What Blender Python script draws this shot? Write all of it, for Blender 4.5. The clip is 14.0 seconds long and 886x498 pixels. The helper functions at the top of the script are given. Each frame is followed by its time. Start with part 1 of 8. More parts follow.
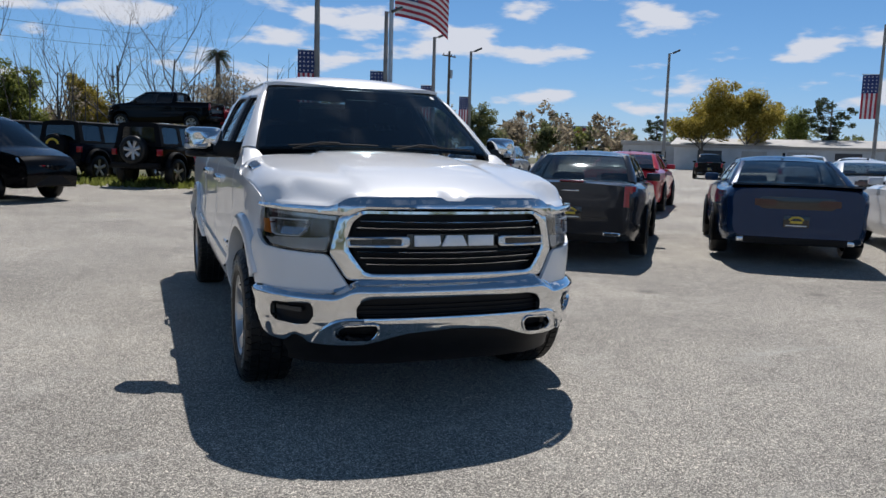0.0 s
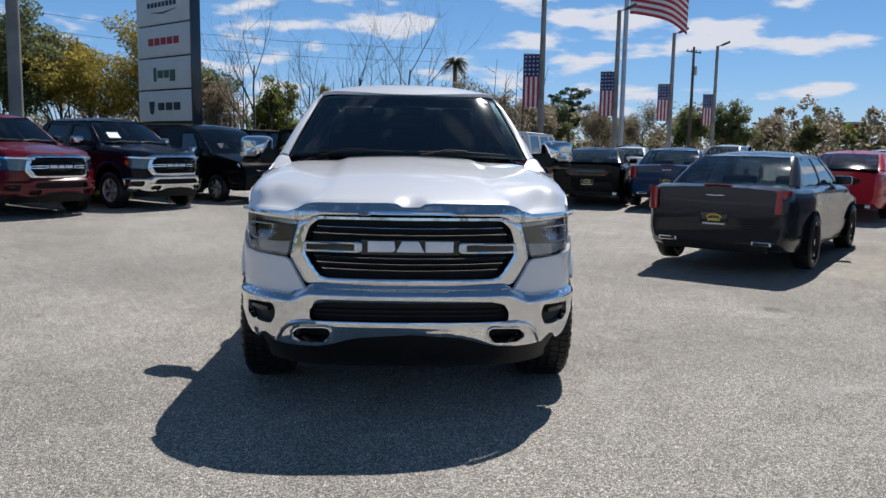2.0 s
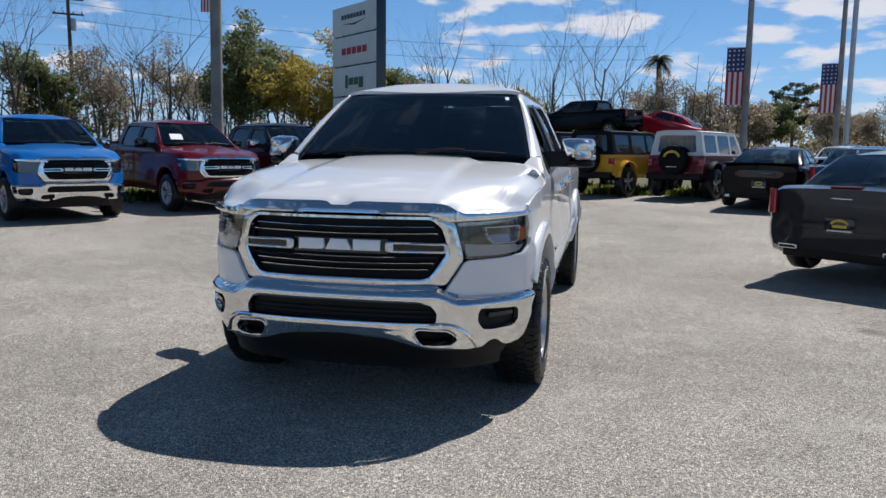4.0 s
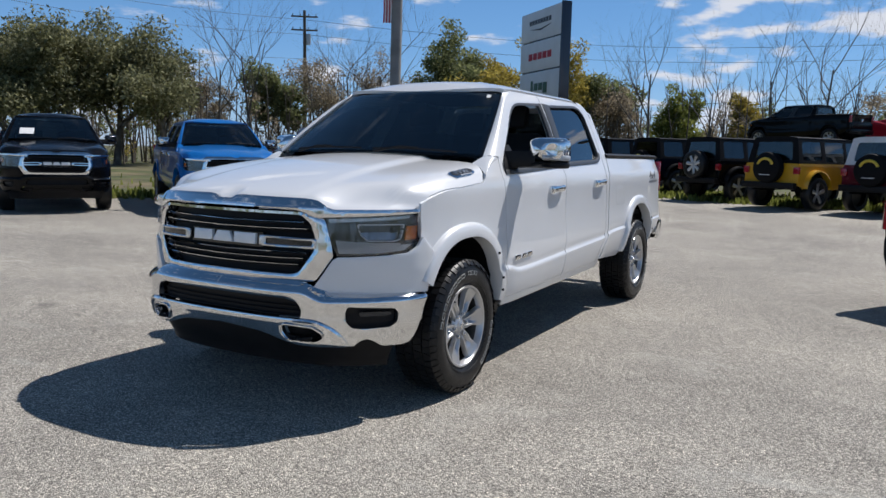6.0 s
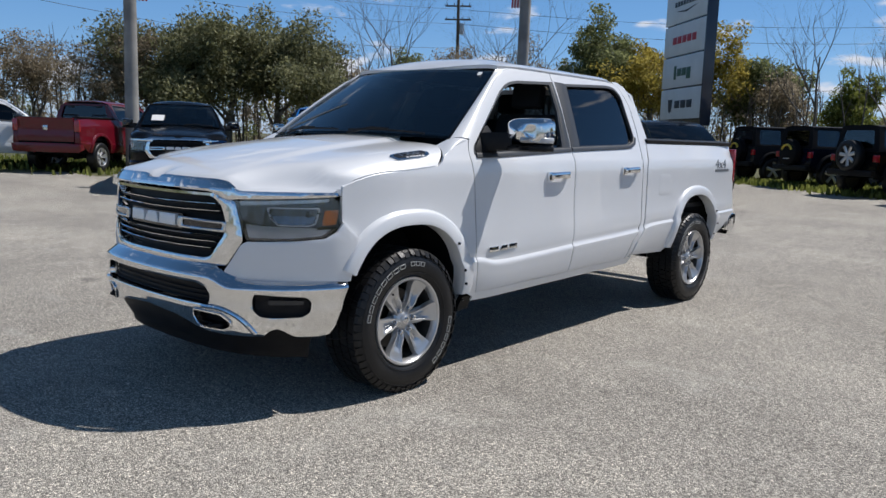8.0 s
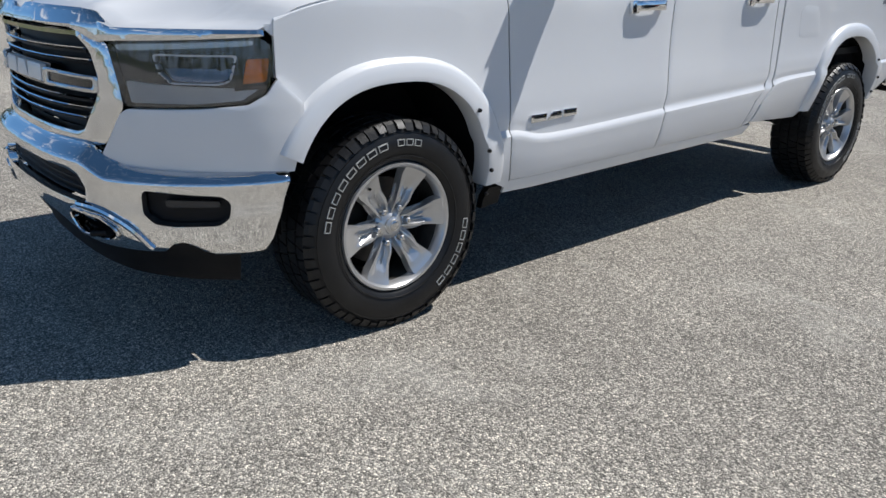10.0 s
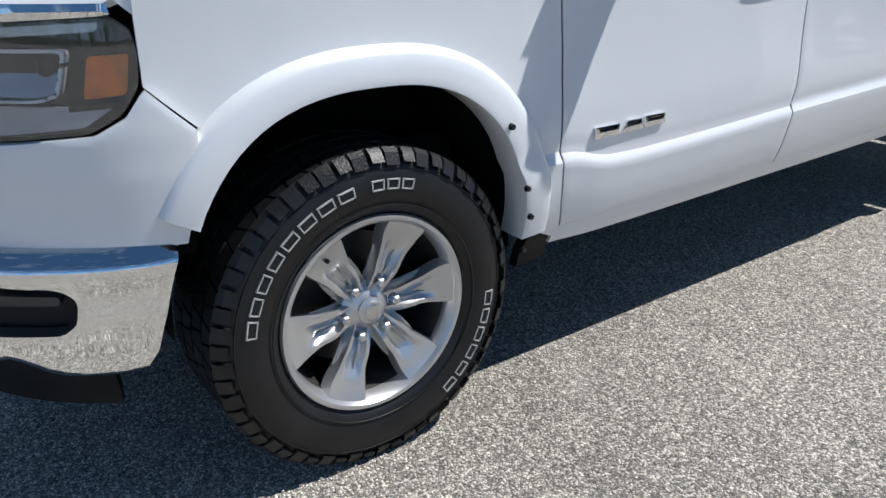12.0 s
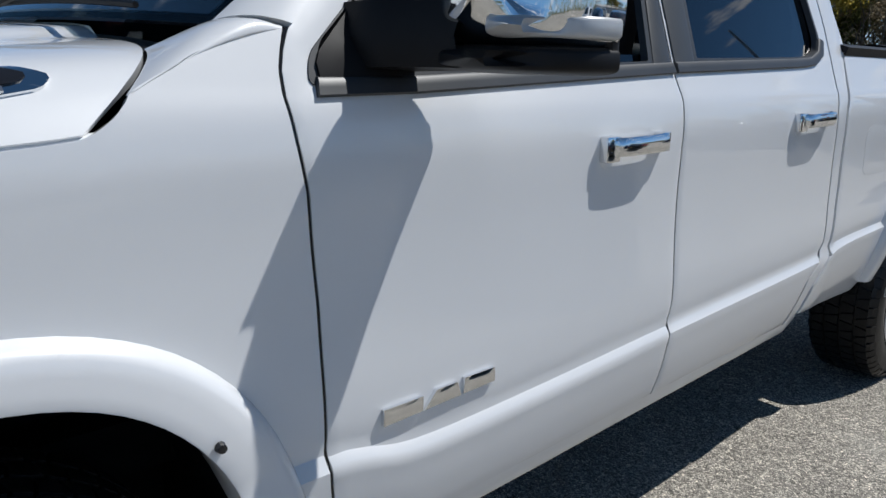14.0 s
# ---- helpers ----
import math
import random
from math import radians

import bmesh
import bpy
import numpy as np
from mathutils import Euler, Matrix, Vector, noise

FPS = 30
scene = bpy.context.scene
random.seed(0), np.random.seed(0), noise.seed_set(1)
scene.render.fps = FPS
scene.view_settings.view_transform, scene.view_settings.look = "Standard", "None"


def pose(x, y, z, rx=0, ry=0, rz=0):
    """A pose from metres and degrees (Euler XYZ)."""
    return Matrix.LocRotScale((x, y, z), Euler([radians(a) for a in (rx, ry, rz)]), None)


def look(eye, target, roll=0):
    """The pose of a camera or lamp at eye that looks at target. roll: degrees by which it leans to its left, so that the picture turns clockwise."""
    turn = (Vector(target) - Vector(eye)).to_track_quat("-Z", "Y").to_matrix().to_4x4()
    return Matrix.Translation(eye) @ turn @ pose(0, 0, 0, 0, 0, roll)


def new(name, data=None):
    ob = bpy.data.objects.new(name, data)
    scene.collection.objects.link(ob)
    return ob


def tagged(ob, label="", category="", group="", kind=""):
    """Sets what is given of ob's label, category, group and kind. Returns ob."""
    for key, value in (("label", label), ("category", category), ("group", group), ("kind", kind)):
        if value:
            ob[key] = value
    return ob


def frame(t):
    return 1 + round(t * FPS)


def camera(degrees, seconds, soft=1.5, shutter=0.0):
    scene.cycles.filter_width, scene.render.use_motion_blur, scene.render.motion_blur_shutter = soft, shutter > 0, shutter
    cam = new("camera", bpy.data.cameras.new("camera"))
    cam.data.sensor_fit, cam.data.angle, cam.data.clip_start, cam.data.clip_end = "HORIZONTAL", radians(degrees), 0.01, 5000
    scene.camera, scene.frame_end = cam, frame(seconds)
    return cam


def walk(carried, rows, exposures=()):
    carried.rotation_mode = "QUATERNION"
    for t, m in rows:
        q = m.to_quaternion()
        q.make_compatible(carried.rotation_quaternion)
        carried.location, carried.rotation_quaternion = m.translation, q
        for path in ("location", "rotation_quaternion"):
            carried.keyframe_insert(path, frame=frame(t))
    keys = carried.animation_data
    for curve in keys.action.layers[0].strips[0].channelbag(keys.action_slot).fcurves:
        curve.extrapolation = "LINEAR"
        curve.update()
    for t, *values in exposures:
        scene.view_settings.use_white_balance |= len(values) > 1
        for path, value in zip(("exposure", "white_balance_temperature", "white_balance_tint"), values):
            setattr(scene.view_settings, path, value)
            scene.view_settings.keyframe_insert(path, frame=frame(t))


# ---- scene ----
cam = camera(60.0, 14.0)
PATH = [
    (0, (-1.544, -4.67, 1.39), (-0.811, -2.825, 1.146), 1.7),
    (0.5, (-1.102, -4.776, 1.404), (-0.524, -2.877, 1.156), 1.9),
    (1, (-0.69, -4.866, 1.418), (-0.269, -2.928, 1.165), 1.9),
    (1.5, (-0.355, -4.875, 1.429), (-0.089, -2.909, 1.175), 1.5),
    (2, (-0.056, -4.942, 1.443), (0.056, -2.962, 1.19), 1.0),
    (2.5, (0.186, -4.947, 1.444), (0.152, -2.963, 1.192), 0.6),
    (3, (0.519, -4.89, 1.447), (0.349, -2.914, 1.194), 0.5),
    (3.5, (0.97, -4.853, 1.449), (0.665, -2.893, 1.193), 0.6),
    (4, (1.408, -4.727, 1.438), (0.973, -2.791, 1.182), 0.7),
    (4.2, (1.585, -4.671, 1.457), (1.096, -2.749, 1.202), 0.8),
    (6.3, (3.249, -3.836, 1.409), (2.209, -2.146, 1.158), 1.4),
    (6.5, (3.369, -3.755, 1.421), (2.288, -2.091, 1.167), 1.4),
    (7, (3.661, -3.552, 1.42), (2.488, -1.953, 1.162), 1.5),
    (7.5, (3.816, -3.282, 1.408), (2.566, -1.742, 1.144), 1.6),
    (8, (3.838, -2.972, 1.393), (2.53, -1.486, 1.108), 1.7),
    (8.5, (3.801, -2.62, 1.366), (2.445, -1.188, 1.032), 1.6),
    (9, (3.618, -2.286, 1.339), (2.232, -0.908, 0.914), 1.5),
    (9.2, (3.533, -2.156, 1.334), (2.137, -0.804, 0.86), 1.5),
    (11.3, (2.604, -1.037, 1.182), (1.152, 0.057, 0.347), 0.1),
    (11.5, (2.549, -0.98, 1.181), (1.085, 0.107, 0.359), 0.0),
    (12, (2.376, -0.825, 1.227), (0.884, 0.266, 0.462), 0.2),
    (12.5, (2.296, -0.719, 1.28), (0.788, 0.406, 0.601), 0.1),
    (13, (2.231, -0.6, 1.323), (0.739, 0.588, 0.722), 0.4),
    (13.5, (2.11, -0.418, 1.334), (0.658, 0.849, 0.797), 0.8),
    (14, (1.961, -0.099, 1.343), (0.553, 1.24, 0.869), 1.5),
]
walk(cam, [(t, look(eye, target, roll)) for t, eye, target, roll in PATH], [(0, -0.16, 6200, 13), (3, -0.07, 6200, 13), (7.5, -0.09, 6200, 13), (9, -0.09, 6200, 12), (11.5, 0.10, 6080, 11), (12, 0.14, 6050, 11), (12.5, -0.02, 6080, 11), (13.2, -0.17, 6120, 10), (14, -0.30, 6080, 10)])

# ---- light ----
SUN_DIR = Vector((0.40, 0.82, 1.32)).normalized()      # towards the sun
SUN_EL = math.asin(SUN_DIR.z)
SUN_AZ = math.atan2(SUN_DIR.x, SUN_DIR.y)
scene.view_settings.exposure = 0.0

world = bpy.data.worlds.new("sky")
scene.world = world
world.use_nodes = True
wn, wl = world.node_tree.nodes, world.node_tree.links
wn.clear()
w_out = wn.new("ShaderNodeOutputWorld")
w_bg = wn.new("ShaderNodeBackground")
w_bg.inputs["Strength"].default_value = 0.059
w_sky = wn.new("ShaderNodeTexSky")
w_sky.sky_type = "NISHITA"
w_sky.sun_disc = False
w_sky.sun_elevation = SUN_EL
w_sky.sun_rotation = SUN_AZ
w_sky.air_density, w_sky.dust_density, w_sky.ozone_density = 1.0, 0.1, 4.0
w_tc = wn.new("ShaderNodeTexCoord")
w_sep = wn.new("ShaderNodeSeparateXYZ")
wl.new(w_tc.outputs["Generated"], w_sep.inputs[0])


def wmath(op, a, b=None, c=None, clamp=False):
    n = wn.new("ShaderNodeMath")
    n.operation, n.use_clamp = op, clamp
    for i, v in enumerate((a, b, c)):
        if v is None:
            continue
        if isinstance(v, (int, float)):
            n.inputs[i].default_value = v
        else:
            wl.new(v, n.inputs[i])
    return n.outputs[0]


# fair-weather clouds, broader than high
w_comb = wn.new("ShaderNodeCombineXYZ")
wl.new(w_sep.outputs["X"], w_comb.inputs["X"])
wl.new(w_sep.outputs["Y"], w_comb.inputs["Y"])
wl.new(wmath("MULTIPLY", w_sep.outputs["Z"], 3.4), w_comb.inputs["Z"])
w_noise = wn.new("ShaderNodeTexNoise")
w_noise.noise_dimensions = "3D"
w_noise.inputs["Scale"].default_value = 8.2
w_noise.inputs["Detail"].default_value = 9.0
w_noise.inputs["Roughness"].default_value = 0.52
w_noise.inputs["Distortion"].default_value = 0.0
wl.new(w_comb.outputs[0], w_noise.inputs["Vector"])
w_big = wn.new("ShaderNodeTexNoise")
w_big.inputs["Scale"].default_value = 1.3
w_big.inputs["Detail"].default_value = 2.0
wl.new(w_comb.outputs[0], w_big.inputs["Vector"])
w_dens = wmath("ADD", wmath("MULTIPLY", w_noise.outputs["Fac"], 0.8), wmath("MULTIPLY", w_big.outputs["Fac"], 0.32))
w_ramp = wn.new("ShaderNodeMapRange")
w_ramp.interpolation_type = "SMOOTHSTEP"
w_ramp.inputs["From Min"].default_value = 0.612
w_ramp.inputs["From Max"].default_value = 0.695
wl.new(w_dens, w_ramp.inputs["Value"])
w_fade = wn.new("ShaderNodeMapRange")
w_fade.inputs["From Min"].default_value = 0.0
w_fade.inputs["From Max"].default_value = 0.06
wl.new(w_sep.outputs["Z"], w_fade.inputs["Value"])
w_mix = wn.new("ShaderNodeMix")
w_mix.data_type = "RGBA"
w_thin = wn.new("ShaderNodeMapRange")
w_thin.inputs["From Min"].default_value, w_thin.inputs["From Max"].default_value = 0.42, 0.62
w_thin.inputs["To Min"].default_value, w_thin.inputs["To Max"].default_value = 1.0, 0.12
wl.new(w_sep.outputs["Z"], w_thin.inputs["Value"])
wl.new(wmath("MULTIPLY", wmath("MULTIPLY", w_ramp.outputs[0], w_fade.outputs[0]), w_thin.outputs[0]), w_mix.inputs["Factor"])
w_sat = wn.new("ShaderNodeHueSaturation")
w_sat.inputs["Saturation"].default_value = 1.28
w_sat.inputs["Value"].default_value = 1.06
wl.new(w_sky.outputs[0], w_sat.inputs["Color"])
w_even = wn.new("ShaderNodeMix")
w_even.data_type = "RGBA"
w_even.inputs["Factor"].default_value = 0.5
wl.new(w_sat.outputs[0], w_even.inputs["A"])
w_even.inputs["B"].default_value = (2.5, 5.3, 10.0, 1)
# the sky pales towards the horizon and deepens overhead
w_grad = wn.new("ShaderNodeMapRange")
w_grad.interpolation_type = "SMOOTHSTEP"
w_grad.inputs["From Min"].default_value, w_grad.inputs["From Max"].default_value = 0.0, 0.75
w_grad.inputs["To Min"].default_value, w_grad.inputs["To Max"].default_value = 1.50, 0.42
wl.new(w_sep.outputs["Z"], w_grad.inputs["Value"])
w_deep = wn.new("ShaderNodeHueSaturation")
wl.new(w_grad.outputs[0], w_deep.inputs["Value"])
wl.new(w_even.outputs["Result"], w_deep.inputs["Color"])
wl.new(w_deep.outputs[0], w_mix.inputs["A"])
w_mix.inputs["B"].default_value = (12.5, 13.0, 13.8, 1)
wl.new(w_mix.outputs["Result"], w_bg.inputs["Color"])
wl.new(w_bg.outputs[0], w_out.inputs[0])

sun = new("sun", bpy.data.lights.new("sun", "SUN"))
sun.data.energy = 5.0
sun.data.angle = radians(0.53)
sun.data.color = (1.0, 0.955, 0.88)
sun.matrix_world = look(SUN_DIR * 60, (0, 0, 0))

# ---- materials ----
def material(name, colour, rough=0.5, metal=0.0, vary=0.0, scale=4.0, bump=0.0, bump_scale=60.0, coat=0.0, spec=0.5,
             other=None, other_scale=1.0, other_at=(0.45, 0.62), rough_vary=0.0, per_object=0.0, stretch=None):
    """A principled material with broad and fine variation, a second colour in patches, fine relief and a clear coat."""
    m = bpy.data.materials.new(name)
    m.use_nodes = True
    n, l = m.node_tree.nodes, m.node_tree.links
    p = n["Principled BSDF"]
    p.inputs["Roughness"].default_value = rough
    p.inputs["Metallic"].default_value = metal
    p.inputs["Specular IOR Level"].default_value = spec
    p.inputs["Coat Weight"].default_value = coat
    p.inputs["Coat Roughness"].default_value = 0.02
    base = (*colour, 1)
    p.inputs["Base Color"].default_value = base
    coord = n.new("ShaderNodeTexCoord").outputs["Object"]
    if stretch:
        mp = n.new("ShaderNodeMapping")
        mp.inputs["Scale"].default_value = stretch
        l.new(coord, mp.inputs["Vector"])
        coord = mp.outputs[0]

    def noise_tex(s, detail=4.0):
        t = n.new("ShaderNodeTexNoise")
        t.inputs["Scale"].default_value, t.inputs["Detail"].default_value = s, detail
        l.new(coord, t.inputs["Vector"])
        return t.outputs["Fac"]

    last = None
    if other:
        mr = n.new("ShaderNodeMapRange")
        mr.inputs["From Min"].default_value, mr.inputs["From Max"].default_value = other_at
        l.new(noise_tex(other_scale, 6.0), mr.inputs["Value"])
        mx = n.new("ShaderNodeMix")
        mx.data_type = "RGBA"
        l.new(mr.outputs[0], mx.inputs["Factor"])
        mx.inputs["A"].default_value, mx.inputs["B"].default_value = base, (*other, 1)
        last = mx.outputs["Result"]
    if vary or per_object:
        hs = n.new("ShaderNodeHueSaturation")
        if last:
            l.new(last, hs.inputs["Color"])
        else:
            hs.inputs["Color"].default_value = base
        a = n.new("ShaderNodeMapRange")
        a.inputs["To Min"].default_value, a.inputs["To Max"].default_value = 1 - vary, 1 + vary
        a.inputs["From Min"].default_value, a.inputs["From Max"].default_value = 0.3, 0.7
        l.new(noise_tex(scale), a.inputs["Value"])
        value = a.outputs[0]
        if per_object:
            info = n.new("ShaderNodeObjectInfo")
            b = n.new("ShaderNodeMapRange")
            b.inputs["To Min"].default_value, b.inputs["To Max"].default_value = 1 - per_object, 1 + per_object
            l.new(info.outputs["Random"], b.inputs["Value"])
            k = n.new("ShaderNodeMath")
            k.operation = "MULTIPLY"
            l.new(value, k.inputs[0])
            l.new(b.outputs[0], k.inputs[1])
            value = k.outputs[0]
        l.new(value, hs.inputs["Value"])
        last = hs.outputs[0]
    if last:
        l.new(last, p.inputs["Base Color"])
    if rough_vary:
        r = n.new("ShaderNodeMapRange")
        r.inputs["To Min"].default_value, r.inputs["To Max"].default_value = max(rough - rough_vary, 0.01), rough + rough_vary
        l.new(noise_tex(scale * 2.3), r.inputs["Value"])
        l.new(r.outputs[0], p.inputs["Roughness"])
    if bump:
        bn = n.new("ShaderNodeBump")
        bn.inputs["Strength"].default_value = bump
        bn.inputs["Distance"].default_value = 0.01
        l.new(noise_tex(bump_scale, 3.0), bn.inputs["Height"])
        l.new(bn.outputs[0], p.inputs["Normal"])
    return m


def glass(name, tint, rough=0.0, clear=0.75):
    """Thin tinted car glass: a mix of see-through and mirror by Fresnel."""
    m = bpy.data.materials.new(name)
    m.use_nodes = True
    n, l = m.node_tree.nodes, m.node_tree.links
    n.clear()
    out = n.new("ShaderNodeOutputMaterial")
    tr = n.new("ShaderNodeBsdfTransparent")
    tr.inputs[0].default_value = (*[c * clear for c in tint], 1)
    gl = n.new("ShaderNodeBsdfGlossy")
    gl.inputs["Roughness"].default_value = rough
    gl.inputs["Color"].default_value = (1, 1, 1, 1)
    lw = n.new("ShaderNodeLayerWeight")
    lw.inputs["Blend"].default_value = 0.5
    pw = n.new("ShaderNodeMath")
    pw.operation = "POWER"
    l.new(lw.outputs["Facing"], pw.inputs[0])
    pw.inputs[1].default_value = 3.7
    fr = n.new("ShaderNodeMath")
    fr.operation = "MULTIPLY_ADD"
    l.new(pw.outputs[0], fr.inputs[0])
    fr.inputs[1].default_value, fr.inputs[2].default_value = 0.75, 0.06
    mx = n.new("ShaderNodeMixShader")
    l.new(fr.outputs[0], mx.inputs[0])
    l.new(tr.outputs[0], mx.inputs[1])
    l.new(gl.outputs[0], mx.inputs[2])
    l.new(mx.outputs[0], out.inputs[0])
    return m


WHITE_PAINT = material("white_paint", (0.75, 0.76, 0.77), 0.35, vary=0.012, scale=2.0, coat=0.9, bump=0.004, bump_scale=300)
CHROME = material("chrome", (0.78, 0.79, 0.80), 0.045, 1.0, vary=0.04, scale=6, rough_vary=0.025)
SATIN = material("satin_silver", (0.62, 0.63, 0.64), 0.24, 1.0, vary=0.05, scale=8)
ALLOY = material("alloy_paint", (0.56, 0.56, 0.56), 0.30, 0.75, vary=0.05, scale=9, coat=0.35)
BLACK_PLASTIC = material("black_plastic", (0.008, 0.008, 0.009), 0.5, vary=0.2, scale=14, spec=0.2, bump=0.02, bump_scale=500)
GLOSS_BLACK = material("gloss_black", (0.008, 0.008, 0.009), 0.12, coat=0.6, vary=0.1, scale=5)
GREY_TRIM = material("grey_trim", (0.040, 0.043, 0.047), 0.42, vary=0.12, scale=8)
RUBBER = material("rubber", (0.009, 0.009, 0.0095), 0.42, spec=0.38, vary=0.25, scale=12, bump=0.08, bump_scale=240, rough_vary=0.12, other=(0.016, 0.016, 0.015), other_scale=7, other_at=(0.55, 0.8))
RUBBER_TREAD = material("rubber_tread", (0.009, 0.009, 0.0095), 0.42, spec=0.35, vary=0.35, scale=30, bump=0.15, bump_scale=160, other=(0.035, 0.034, 0.031), other_scale=14, other_at=(0.58, 0.85))
WHITE_RUBBER = material("raised_white_letter", (0.42, 0.42, 0.40), 0.6, vary=0.2, scale=30)
DARK_UNDER = material("underbody", (0.006, 0.006, 0.0065), 0.85, spec=0.12, vary=0.4, scale=9, bump=0.3, bump_scale=30)
BRAKE_STEEL = material("brake_steel", (0.10, 0.095, 0.09), 0.45, 0.8, vary=0.2, scale=20)
SEAT_CLOTH = material("seat_cloth", (0.022, 0.022, 0.025), 0.8, vary=0.2, scale=10, bump=0.2, bump_scale=200)
DASH_GREY = material("dash_grey", (0.022, 0.022, 0.025), 0.7, vary=0.15, scale=8)
WINDSHIELD = glass("windshield_glass", (0.66, 0.78, 0.82), 0.022, clear=0.72)
TINTED = glass("privacy_glass", (0.55, 0.58, 0.60), clear=0.32)
SIDE_GLASS = glass("side_glass", (0.8, 0.85, 0.86), 0.03, clear=0.85)
LENS = glass("lamp_lens", (0.95, 0.96, 0.97), clear=0.92)
LAMP_GREY = material("lamp_bezel", (0.50, 0.51, 0.52), 0.30, 0.1, vary=0.1, scale=12)
LAMP_DARK = material("lamp_housing", (0.045, 0.046, 0.048), 0.22, 0.4, vary=0.1, scale=12)
REFLECTOR = material("reflector", (0.85, 0.86, 0.88), 0.10, 1.0, vary=0.05, scale=20)
AMBER = material("amber_lens", (0.62, 0.16, 0.012), 0.18, vary=0.15, scale=60, coat=0.8)
RED_LENS = material("red_lens", (0.32, 0.008, 0.016), 0.15, vary=0.1, scale=30, coat=0.8)
PAPER = material("paper", (0.80, 0.80, 0.78), 0.6, vary=0.05, scale=20)
PAPER_INK = material("ink", (0.08, 0.08, 0.09), 0.6, vary=0.1, scale=20)
BADGE_BLACK = material("badge_black", (0.012, 0.012, 0.014), 0.25, vary=0.1, scale=20)
RED_PAINT = material("red_paint", (0.115, 0.003, 0.010), 0.3, vary=0.05, scale=3, coat=0.75, spec=0.12)
BRIGHT_RED = material("bright_red_paint", (0.42, 0.010, 0.022), 0.3, vary=0.05, scale=3, coat=0.75, spec=0.12)
BLUE_PAINT = material("blue_paint", (0.008, 0.13, 0.42), 0.3, vary=0.05, scale=3, coat=0.75, spec=0.12)
DEEP_BLUE = material("deep_blue_paint", (0.007, 0.030, 0.085), 0.26, 0.2, vary=0.06, scale=3, coat=0.6, spec=0.12)
BLACK_PAINT = material("black_paint", (0.003, 0.0032, 0.004), 0.22, vary=0.1, scale=3, coat=0.22, spec=0.08)
NAVY_PAINT = material("dark_blue_paint", (0.004, 0.006, 0.014), 0.22, vary=0.1, scale=3, coat=0.28, spec=0.08)
GREY_PAINT = material("grey_paint", (0.026, 0.027, 0.031), 0.24, 0.3, vary=0.06, scale=3, coat=0.6, spec=0.12)
YELLOW_PAINT = material("yellow_paint", (0.62, 0.33, 0.012), 0.35, vary=0.05, scale=3, coat=0.9)
SILVER_PAINT = material("silver_paint", (0.36, 0.37, 0.38), 0.3, 0.4, vary=0.05, scale=3, coat=0.9)
WHITE_TOP = material("white_hardtop", (0.66, 0.67, 0.68), 0.5, vary=0.05, scale=4, bump=0.05, bump_scale=200)
BLACK_TOP = material("black_hardtop", (0.006, 0.006, 0.007), 0.6, spec=0.12, vary=0.15, scale=5, bump=0.06, bump_scale=300)
PLATE_YELLOW = material("plate_yellow", (0.70, 0.50, 0.05), 0.5, vary=0.1, scale=20)
CAR_GLASS = glass("car_glass", (0.6, 0.66, 0.66), clear=0.60)
CAR_INSIDE = material("car_inside", (0.008, 0.008, 0.009), 0.8, vary=0.2, scale=8, spec=0.2)
NAME_SILVER = material("name_silver", (0.82, 0.83, 0.84), 0.35, 0.15, vary=0.05, scale=12)
DECAL_GREY = material("decal_grey", (0.14, 0.145, 0.15), 0.4, vary=0.1, scale=12)
DARK_RED_LENS = material("dark_red_lens", (0.045, 0.002, 0.003), 0.15, vary=0.1, scale=30, coat=0.4)

# ---- geometry helpers ----
def mesh_data(name, verts, faces, mat, smooth=32.0):
    me = bpy.data.meshes.new(name)
    me.from_pydata([tuple(v) for v in verts], [], faces)
    bm = bmesh.new()
    bm.from_mesh(me)
    bmesh.ops.remove_doubles(bm, verts=bm.verts, dist=1e-5)
    bmesh.ops.recalc_face_normals(bm, faces=bm.faces)
    bm.to_mesh(me)
    bm.free()
    if smooth:
        me.shade_smooth()
        me.set_sharp_from_angle(angle=radians(smooth))
    me.materials.append(mat)
    return me


def thing(name, label, category, m=None, group="", kind=""):
    ob = new(name)
    if m is not None:
        ob.matrix_world = m
    return tagged(ob, label, category, group, kind)


def part(name, vf, mat, parent=None, label="", smooth=32.0):
    """Verts and faces, or a bmesh, or a list of several of the first kind, as one mesh under its thing."""
    if isinstance(vf, bmesh.types.BMesh):
        me = bpy.data.meshes.new(name)
        bmesh.ops.recalc_face_normals(vf, faces=vf.faces)
        vf.to_mesh(me)
        vf.free()
        if smooth:
            me.shade_smooth()
            me.set_sharp_from_angle(angle=radians(smooth))
        me.materials.append(mat)
    else:
        if isinstance(vf, list):
            vf = join(vf)
        me = mesh_data(name, *vf, mat, smooth)
    ob = new(name, me)
    if parent is not None:
        ob.parent = parent
    return tagged(ob, label) if label else ob


def join(pieces):
    verts, faces = [], []
    for v, f in pieces:
        k = len(verts)
        verts += [tuple(p) for p in v]
        faces += [tuple(i + k for i in q) for q in f]
    return verts, faces


def moved(vf, m):
    return [tuple(m @ Vector(p)) for p in vf[0]], vf[1]


